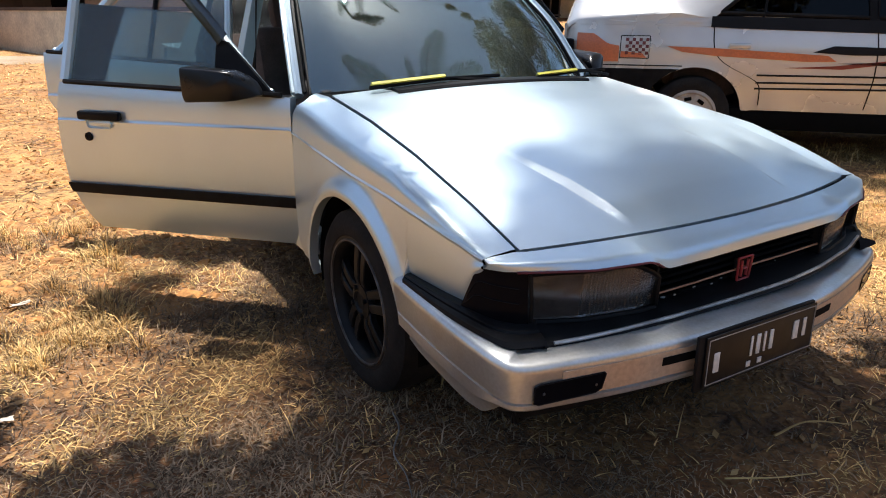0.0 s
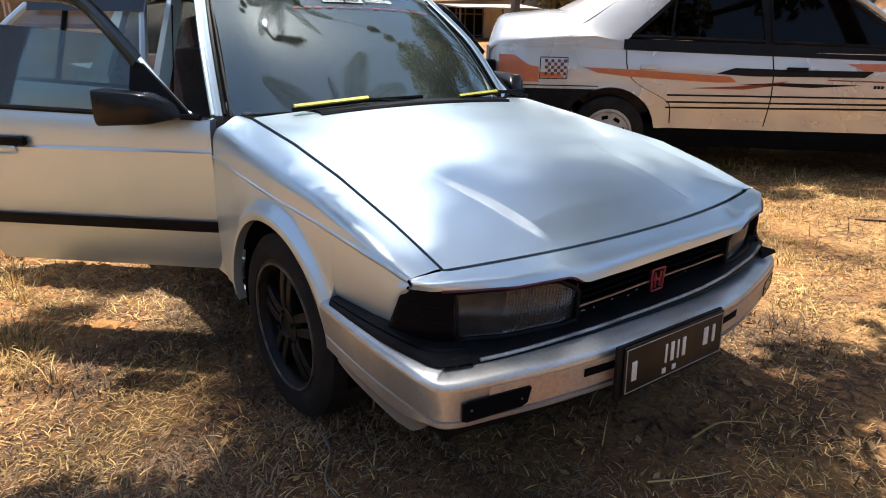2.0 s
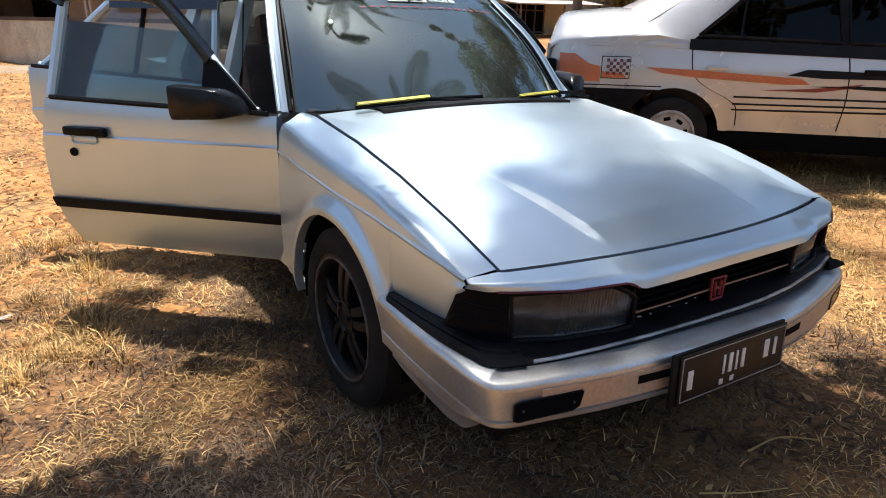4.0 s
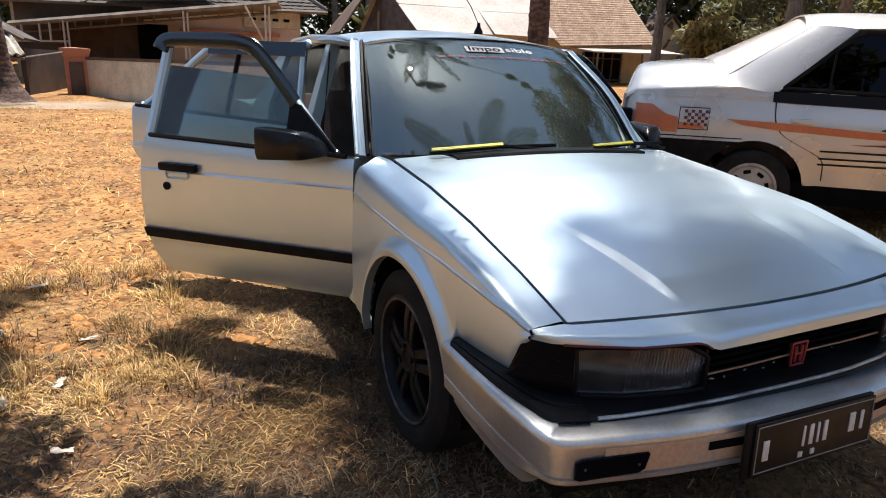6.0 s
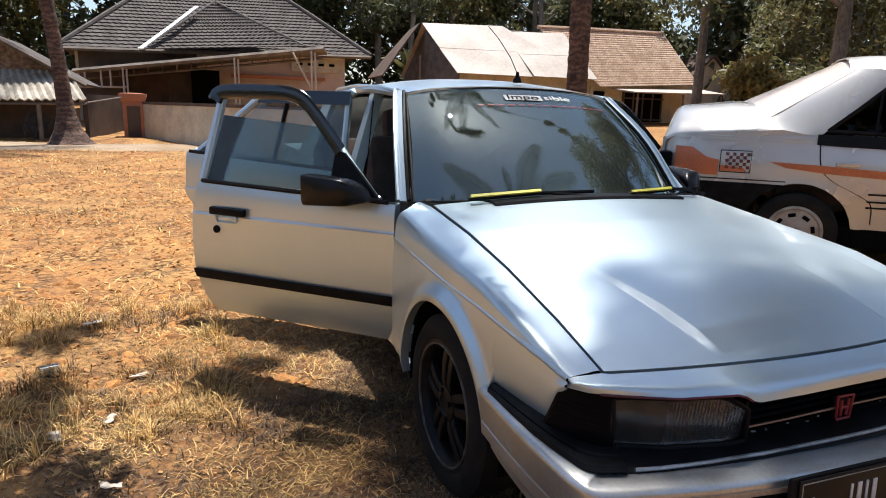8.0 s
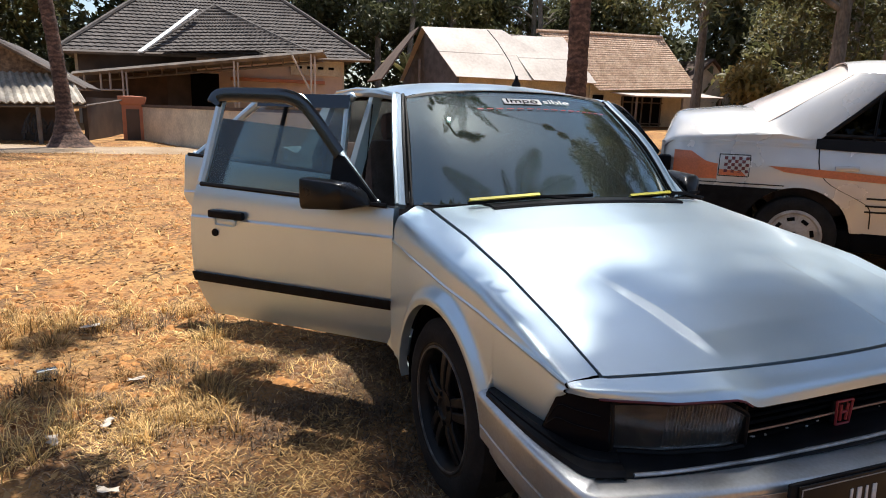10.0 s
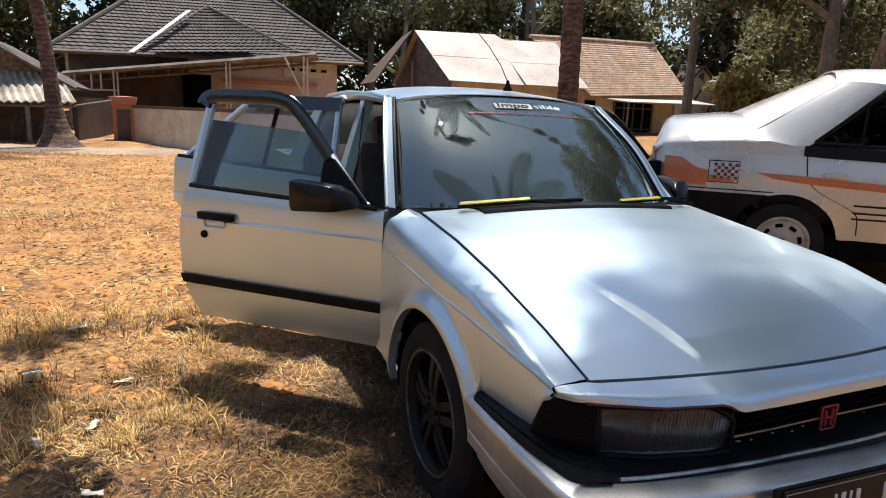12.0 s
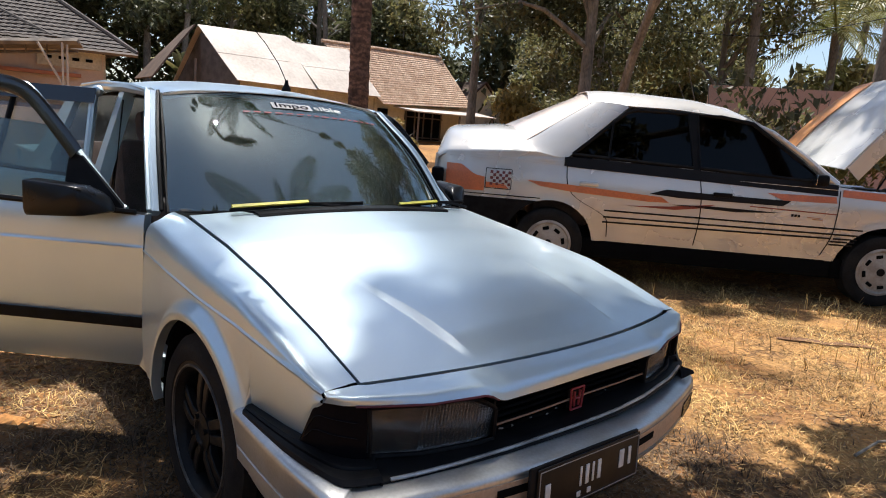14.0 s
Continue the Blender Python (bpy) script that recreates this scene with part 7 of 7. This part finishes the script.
# spreading tree over the white car
make_tree((12.4, 8.6), 8.5, 4.2, 16000, 0.19, "leaf_dark", 77, "spreading dark-leaved tree with low boughs behind the white car", 0.2, "bark_grey", 5.2)
make_tree((17.5, 7.5), 7.0, 2.8, 7000, 0.2, "leaf_mid", 78, "leafy tree behind the white car", 0.14, "bark_grey", 4.4)
for i, (x, y) in enumerate(((9.3, 29), (16.5, 28), (26, 21), (31, 14), (1.5, 30), (17.0, 6.4), (15.1, 2.8))):
    make_palm((x, y), (x + (-1) ** i * 0.8, y, 9.5 + i % 3), 14, 3.4, 90 + i, "tall coconut palm among the trees", 0.14, 0.05, "bark_grey", n=26, bare=True)
for i, (x, y, z) in enumerate(((26, 6.6, 7.2), (23, 4.4, 6.6), (30, 8.6, 8.0), (21, 5.6, 5.2))):
    make_palm((x, y), (x + (-1) ** i * 0.5, y, z), 16, 3.2, 130 + i, "low coconut palm with hanging fronds", 0.14, 0.05, "bark_grey", m="palm_light", n=30, bare=True)
for i, (x, y) in enumerate(((9.0, 27.5), (11.3, 28), (16.0, 27.6), (22.5, 16.5), (19.0, 10.8), (21, 4.2))):
    make_banana((x, y), 8, 2.4, 60 + i)


def make_shrub(x, y, r, h, n, size, m, seed, label):
    rg = np.random.default_rng(seed)
    t = tagged(empty("shrub", pose(x, y, ground_z(x, y))), label, "shrub")
    for i in range(7):
        a = i * 0.9
        part("stem", tube([(0, 0, 0), (0.3 * r * math.cos(a), 0.3 * r * math.sin(a), h * 0.45), (0.75 * r * math.cos(a), 0.75 * r * math.sin(a), h * rg.uniform(0.7, 1.0))], [0.02, 0.014, 0.005], 5), M["bark_grey"], t)
    v, f = leaf_quads(blob_points(clumps((0, 0, h * 0.62), r, 9, seed, 0.7), n, rg), size, rg)
    raw("foliage", v, f, M[m], t)


make_shrub(14.6, 12.2, 1.5, 2.9, 1500, 0.26, "leaf_dry", 31, "yellowing shrub with long leaves")
make_shrub(16.4, 13.4, 1.7, 3.0, 1700, 0.26, "leaf_mid", 32, "green shrub with long leaves")
make_shrub(12.3, 5.6, 1.2, 2.3, 1300, 0.22, "leaf_dark", 33, "dark shrub before the pink wall")
make_shrub(11.5, 3.5, 1.5, 1.5, 1500, 0.20, "leaf_mid", 34, "green shrub beyond the white car")
make_shrub(13.2, 2.0, 1.6, 1.7, 1800, 0.22, "leaf_light", 35, "light green shrub beyond the white car")
for i, (x, y, r, h, m) in enumerate(((20.5, 9.6, 2.0, 4.6, "leaf_mid"), (21.5, 7.2, 2.0, 4.4, "leaf_light"), (22.5, 5.0, 2.0, 4.6, "leaf_light"), (23.0, 3.0, 1.8, 4.0, "leaf_mid"), (18.0, 9.5, 1.6, 3.6, "leaf_dark"))):
    make_shrub(x, y, r, h, 1500, 0.34, m, 200 + i, "tall leafy bush beyond the pink wall")
make_shrub(9.4, 3.4, 1.1, 2.75, 230, 0.19, "leaf_dark", 210, "sparse bush with hanging dark leaves before the pink wall")
make_shrub(9.9, 2.2, 1.0, 2.6, 180, 0.19, "leaf_dark", 211, "sparse bush with hanging dark leaves before the pink wall")
make_shrub(12.0, 16.0, 1.0, 1.1, 900, 0.22, "leaf_dry", 36, "dry yellow weeds by the porch")
make_shrub(9.2, 14.5, 1.0, 0.9, 900, 0.20, "leaf_dry", 37, "dry yellow weeds by the porch")


def make_far_woods():
    rg = np.random.default_rng(5)
    n = 54000
    a = rg.uniform(radians(-30), radians(85), n)
    r = rg.uniform(36, 44, n)
    z = rg.beta(1.2, 1.3, n) * (9.0 + 3.0 * np.sin(a * 9) + 1.5 * np.sin(a * 23)) + 0.3
    gap = ((np.sin(a * 31 + 1.0) > 0.93) & (z > 9.5)) | ((a > radians(67)) & (z > 4.2)) | ((a > radians(39)) & (a < radians(44)) & (z > 5.5))
    c = np.stack([-1.5 + r * np.sin(a), -1.7 + r * np.cos(a), z], 1)[~gap]
    v, f = leaf_quads(c, 0.62, rg)
    raw("far_woods", v, f, M["leaf_dark"], None, "dense dark green woodland beyond the houses", "woods", "stuff")
    # unseen ring added behind the viewpoint, so paint and glass reflect leaves
    n = 15000
    a = rg.uniform(radians(85), radians(330), n)
    r = rg.uniform(24, 32, n)
    c = np.stack([-1.5 + r * np.sin(a), -1.7 + r * np.cos(a), rg.uniform(0.3, 1, n) ** 1.3 * (6.5 + 1.8 * np.sin(a * 7) + np.sin(a * 17))], 1)
    v, f = leaf_quads(c, 1.0, rg)
    raw("far_woods", v, f, M["leaf_mid"], None, "unseen ring of green trees added round the yard for reflections", "woods", "stuff")


make_far_woods()


# ---------------------------------------------------------------- grass and litter
def make_grass(name, n, box2, hgt, m, seed, keep, lay, label, wide=1.0):
    rg = np.random.default_rng(seed)
    x = rg.uniform(box2[0], box2[1], n)
    y = rg.uniform(box2[2], box2[3], n)
    dens = np.array([keep(a, b) for a, b in zip(x, y)])
    ok = rg.uniform(0, 1, n) < dens
    x, y = x[ok], y[ok]
    n = len(x)
    z = np.array([relief(a, b) for a, b in zip(x, y)]) - 0.003
    az = rg.uniform(0, 2 * np.pi, n)
    h = hgt * rg.uniform(0.35, 1.3, n)
    tilt = np.clip(rg.normal(lay, 0.3, n), 0.0, 1.52)
    d = np.stack([np.cos(az) * np.sin(tilt), np.sin(az) * np.sin(tilt), np.cos(tilt)], 1)
    s = np.stack([-np.sin(az), np.cos(az), np.zeros(n)], 1) * ((0.0011 + 0.0020 * rg.uniform(0, 1, n)) * wide)[:, None]
    p = np.stack([x, y, z], 1)
    mid = p + d * (h * 0.55)[:, None]
    end = p + d * h[:, None] + np.stack([np.cos(az) * h * 0.25, np.sin(az) * h * 0.25, -0.12 * h * (tilt > 0.3)], 1)
    v = np.stack([p - s, p + s, mid + s * 0.8, mid - s * 0.8, end], 1).reshape(-1, 3)
    i = np.arange(n)[:, None] * 5
    faces = np.concatenate([i + np.array([0, 1, 2, 3])], 1).tolist() + np.concatenate([i + np.array([3, 2, 4])], 1).tolist()
    raw(name, v, faces, M[m], None, label, "grass", "stuff")


def tuft(x, y, f, k):
    return sm(noise.noise((x * f, y * f, k)), -0.25, 0.35)


def shaded_humus(x, y):
    """How far the trampled earth round the silver car reaches, darkened also for the car's shade."""
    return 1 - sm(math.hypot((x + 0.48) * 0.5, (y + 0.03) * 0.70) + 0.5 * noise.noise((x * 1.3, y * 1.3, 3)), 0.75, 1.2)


def sunlit_patch(x, y):
    """Sunlit patch between the open door and the near wheel, its light put in as paler straw."""
    return sm(-x, 0.82, 1.0) * sm(y + 0.1 * noise.noise((x * 5, y * 5, 1)), -0.05, 0.12) * (1 - sm(y, 0.9, 1.3))


def bare_front(x, y):
    """Bare cracked soil before the silver car's bumper."""
    return sm(-y, 0.42, 0.66) * sm(x, -1.15, -0.8) * (1 - sm(x, 0.5, 1.0)) * (0.65 + 0.35 * tuft(x, y, 2.3, 44))


def near_keep(x, y):
    left = 1 - sm(y - 0.35 * x, 1.9, 3.4)
    base = left if x < 1.2 else 0.95
    bare = sm(noise.noise((x * 1.7, y * 1.7, 2)) + 0.6 * noise.noise((x * 4.1, y * 4.1, 8)), -0.30, 0.25)
    return base * (0.06 + 0.94 * bare) * (1 - 0.75 * shaded_humus(x, y) * (1 - sunlit_patch(x, y))) * (1 - 0.75 * bare_front(x, y))


def dead_keep(x, y):
    left = 1 - sm(y - 0.35 * x, 1.6, 3.0)
    base = left if x < 1.2 else 0.5
    return base * (0.15 + 0.85 * tuft(x, y, 1.9, 11)) * (0.5 + 0.5 * shaded_humus(x, y)) * (1.5 if x < -1.2 else 1.0) * (1 - 0.65 * sunlit_patch(x, y)) * (1 - 0.7 * bare_front(x, y))


make_grass("grass", 560000, (-3.8, 4.6, -1.6, 3.9), 0.042, "straw", 1, near_keep, 1.28, "matted dry straw-coloured grass", 0.9)
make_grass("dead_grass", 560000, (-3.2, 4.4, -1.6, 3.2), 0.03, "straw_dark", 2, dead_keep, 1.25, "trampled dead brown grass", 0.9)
make_grass("grass", 40000, (-3.8, 4.6, -1.6, 3.6), 0.09, "straw", 6, lambda x, y: near_keep(x, y) * sm(noise.noise((x * 2.6, y * 2.6, 15)), 0.05, 0.4), 0.75, "upright tufts of dry yellow grass")
make_grass("grass", 110000, (-9.0, 9.0, 2.6, 17.0), 0.09, "straw", 3, lambda x, y: 0.15 + 0.75 * tuft(x, y * 2.2, 0.6, 4) ** 2, 1.25, "sparse dry grass on bare soil", 2.2)
# dead tufts; their dark colour also deepens the shade at the left
make_grass("dead_grass", 30000, (-3.2, 1.2, -1.4, 1.3), 0.055, "straw_dark", 9, lambda x, y: sm(noise.noise((x * 2.1 + 4, y * 2.1, 31)), -0.05, 0.35) * (1 - 0.85 * bare_front(x, y)), 0.8, "upright tufts of dead brown grass")
# extra dark blades put part of the shade by the car into colour
make_grass("dead_grass", 200000, (-2.0, 1.0, -1.5, 1.7), 0.034, "straw_dark", 12, lambda x, y: shaded_humus(x, y) * (0.35 + 0.65 * tuft(x, y, 3.0, 21)) * (1 - 0.75 * sunlit_patch(x, y)) * (1 - 0.7 * bare_front(x, y)), 1.2, "dense dead grey-brown grass, massed to deepen the shade by its colour", 0.9)
make_grass("weeds", 500, (2.4, 4.2, -0.9, 1.2), 0.13, "straw", 4, lambda x, y: tuft(x, y, 1.8, 4), 0.35, "tall dry weeds beside the white car")


def make_leaf_litter():
    rg = np.random.default_rng(17)
    xy = np.concatenate([np.stack([rg.uniform(-9, 6, 15000), 1.2 + 15 * rg.beta(1.0, 1.8, 15000)], 1), np.stack([rg.uniform(-3.6, 4.4, 1500), rg.uniform(-1.6, 2, 1500)], 1)])
    z = np.array([relief(a, b) for a, b in xy]) + 0.006
    n = len(xy)
    c = np.concatenate([xy, z[:, None]], 1)
    a = rg.uniform(0, 6.283, n)
    t = rg.normal(0, 0.22, n)
    d = np.stack([np.cos(a), np.sin(a), t], 1)
    s = np.stack([-np.sin(a), np.cos(a), rg.normal(0, 0.25, n)], 1)
    ln = rg.uniform(0.008, 0.030, n)[:, None]
    v = np.stack([c - d * ln, c + s * ln * 0.45, c + d * ln, c - s * ln * 0.45], 1).reshape(-1, 3)
    raw("leaf_litter", v, np.arange(n * 4).reshape(-1, 4), M["litter_leaf"], None, "small dry fallen leaves strewn over the soil", "leaves", "stuff")


make_leaf_litter()


def make_clods():
    """Low crumbs of dry soil all over the bare yard."""
    rg = np.random.default_rng(23)
    n = 26000
    x, y = rg.uniform(-8, 5, n), 0.9 + 14 * rg.beta(1.0, 2.2, n)
    ok = ((x < -0.85) | (y > 4.2)) & (rg.uniform(0, 1, n) < np.array([0.25 + 0.75 * sm(noise.noise((a * 1.1, b * 1.1, 40)), -0.2, 0.3) for a, b in zip(x, y)]))
    x, y = x[ok], y[ok]
    n = len(x)
    z = np.array([relief(a, b) for a, b in zip(x, y)])
    r = rg.uniform(0.3, 1.0, n) ** 2.2 * 0.045 + 0.006
    turn = rg.uniform(0, 6.283, n)
    ring = []
    for k in range(6):
        a = turn + k * 1.0472 + rg.normal(0, 0.2, n)
        q = r * rg.uniform(0.65, 1.25, n)
        ring.append(np.stack([x + q * np.cos(a), y + q * np.sin(a), z - 0.004], 1))
    for k in range(3):
        a = turn + k * 2.0944 + rg.normal(0, 0.2, n)
        q = r * rg.uniform(0.35, 0.65, n)
        ring.append(np.stack([x + q * np.cos(a), y + q * np.sin(a), z + r * rg.uniform(0.18, 0.42, n)], 1))
    v = np.stack(ring, 1).reshape(-1, 3)
    i = np.arange(n)[:, None] * 9
    faces = []
    for f in ((0, 1, 6), (1, 2, 7, 6), (2, 3, 7), (3, 4, 8, 7), (4, 5, 8), (5, 0, 6, 8), (6, 7, 8)):
        faces += (i + np.array(f)).tolist()
    raw("soil_clods", v, faces, M["clod"], None, "crumbs of dry orange soil lying on the yard", "soil", "stuff")


def make_tufts(name, n, box2, hgt, m, seed, label, blades=60):
    """Clumps of standing dry blades that fan out from one root."""
    rg = np.random.default_rng(seed)
    cx, cy = rg.uniform(box2[0], box2[1], n), rg.uniform(box2[2], box2[3], n)
    ok = np.array([noise.noise((a * 1.5, b * 1.5, 51)) > -0.15 for a, b in zip(cx, cy)])
    cx, cy = cx[ok], cy[ok]
    big = rg.uniform(0.5, 1.3, len(cx))
    cx, cy, big = np.repeat(cx, blades), np.repeat(cy, blades), np.repeat(big, blades)
    k = len(cx)
    az = rg.uniform(0, 2 * np.pi, k)
    off = np.abs(rg.normal(0, 0.045, k)) * big
    x, y = cx + off * np.cos(az), cy + off * np.sin(az)
    z = np.array([relief(a, b) for a, b in zip(x, y)]) - 0.004
    az = az + rg.normal(0, 0.7, k)
    h = hgt * big * rg.uniform(0.4, 1.25, k)
    tilt = np.clip(rg.normal(0.55, 0.35, k), 0.05, 1.4)
    d = np.stack([np.cos(az) * np.sin(tilt), np.sin(az) * np.sin(tilt), np.cos(tilt)], 1)
    out = np.stack([np.cos(az), np.sin(az), np.zeros(k)], 1)
    s = np.stack([-np.sin(az), np.cos(az), np.zeros(k)], 1) * rg.uniform(0.0011, 0.0026, k)[:, None]
    p = np.stack([x, y, z], 1)
    q = p + d * (h * 0.5)[:, None]
    e = q + d * (h * 0.30)[:, None] + out * (h * 0.28)[:, None] - np.array((0, 0, 1)) * (h * 0.10)[:, None]
    v = np.stack([p - s, p + s, q + s * 0.8, q - s * 0.8, e], 1).reshape(-1, 3)
    i = np.arange(k)[:, None] * 5
    raw(name, v, (i + np.array([0, 1, 2, 3])).tolist() + (i + np.array([3, 2, 4])).tolist(), M[m], None, label, "grass", "stuff")


make_clods()
make_tufts("grass_tufts", 330, (-3.4, -1.35, 0.1, 2.5), 0.10, "straw", 61, "standing tufts of dry yellow grass")
make_tufts("grass_tufts", 90, (-3.4, -1.25, -0.2, 2.3), 0.085, "straw_dark", 62, "standing tufts of dead brown grass")
make_tufts("grass_tufts", 60, (1.3, 4.6, -1.4, 0.6), 0.07, "straw", 63, "short tufts of dry grass before the white car", 40)

rgl = random.Random(21)


def make_scrap(name, x, y, size, label, m="scrap"):
    rows = []
    for i in range(5):
        rows.append([(size * (i / 4 - 0.5) + rgl.uniform(-0.01, 0.01), size * 0.45 * (j / 3 - 0.5) + rgl.uniform(-0.01, 0.01), 0.006 + rgl.uniform(0, 0.25) * size * 0.4) for j in range(4)])
    ob = part(name, sheet(rows, 0.0015), M[m])
    ob.matrix_world = pose(x, y, ground_z(x, y) + 0.002, 0, 0, rgl.uniform(0, 360))
    return tagged(ob, label, "litter")


make_scrap("plastic_scrap", -1.995, 2.05, 0.10, "pale dry leaf-like paper scrap on dry grass")
make_scrap("plastic_scrap", -1.99, 0.76, 0.085, "torn strip of white plastic on dry grass")
make_scrap("plastic_scrap", -1.78, 0.35, 0.07, "crumpled white plastic bag on dry grass")
make_scrap("plastic_scrap", -1.74, 1.25, 0.06, "small pale paper scrap on dry grass")
make_scrap("plastic_scrap", -1.82, 0.85, 0.07, "flat pale paper scrap on dry grass")
cup = part("plastic_cup", lathe([(0, 0.0), (0, 0.026), (0.08, 0.034), (0.078, 0.033), (0.003, 0.024), (0.003, 0)], 20), M["glass_side"])
cup.matrix_world = pose(-2.14, 1.34, 0.04, 0, 10, 30)
tagged(cup, "clear plastic drinking cup lying on dry grass", "cup")


def make_twig(pts, r, m, label):
    """A dry stalk or twig that follows the ground."""
    line = [(x, y, relief(x, y) + z) for x, y, z in crom(pts, 18)]
    return tagged(part("stick", tube(line, list(np.linspace(r, 0.45 * r, 18)), 5), M[m]), label, "stick")


make_twig([(-0.77, -0.20, 0.016), (-0.80, -0.30, 0.030), (-0.86, -0.38, 0.024), (-0.87, -0.47, 0.018), (-0.90, -0.56, 0.022)], 0.0035, "bark_grey", "thin curved dark twig lying on the trodden soil")
make_twig([(0.10, -0.88, 0.018), (0.22, -0.90, 0.03), (0.33, -0.97, 0.02)], 0.004, "straw", "dry straw stalk on dark soil before the bumper")
make_twig([(-0.18, -0.92, 0.02), (-0.08, -0.99, 0.028), (0.05, -1.03, 0.016)], 0.003, "straw", "dry straw stalk on dark soil before the bumper")


def make_bark_flake(x, y, length, wide, turn, label):
    """A curled strip of palm sheath."""
    rows = []
    for u in np.linspace(0, 1, 14):
        w = wide * math.sin(math.pi * (0.06 + 0.88 * u)) ** 0.6
        row = []
        for v in np.linspace(-1, 1, 7):
            row.append((length * (u - 0.5), w * v + 0.03 * math.sin(3 * u), 0.004 + 0.014 * abs(v) * w / wide + 0.010 * u * u))
        rows.append(row)
    ob = part("bark_flake", sheet(rows, 0.004), M["flake"])
    ob.matrix_world = pose(x, y, relief(x, y) - 0.012, 0, 0, turn)
    return tagged(ob, label, "bark")


M["flake"] = mat("dry_palm_sheath", (0.30, 0.15, 0.075), 0.8, col2=(0.16, 0.08, 0.045), scale=9, fine=0.3, fscale=60, bump=0.4, bscale=60, stretch=(0.3, 2, 1))
make_bark_flake(2.98, -0.42, 0.36, 0.045, -62, "curled reddish-brown palm sheath on straw-strewn soil")
make_bark_flake(3.12, -0.62, 0.34, 0.03, -48, "narrow strip of dry palm sheath on soil")
make_bark_flake(1.66, -0.10, 0.13, 0.018, 40, "small dark curled leaf sheath on soil")

cb = part("power_cable", tube([tuple(p) for p in crom([(9.5, 14.2, 5.0), (13.43, 10.08, 4.61), (14.59, 8.44, 4.51), (15.88, 6.05, 4.39), (16.41, 4.75, 4.52), (16.86, 3.35, 4.8), (17.4, 0.5, 5.4)], 40)], 0.012, 5), M["trim"])
tagged(cb, "thin dark power cable strung between the trees", "cable")
q = [(x, y, relief(x, y) + 0.4 * z) for x, y, z in ((1.55, -1.10, 0.03), (1.75, -1.13, 0.05), (1.92, -1.22, 0.035))]
sk = part("stick", tube(q, [0.007, 0.006, 0.004], 6), M["bark_grey"])
tagged(sk, "short brown stick lying on the soil", "stick")
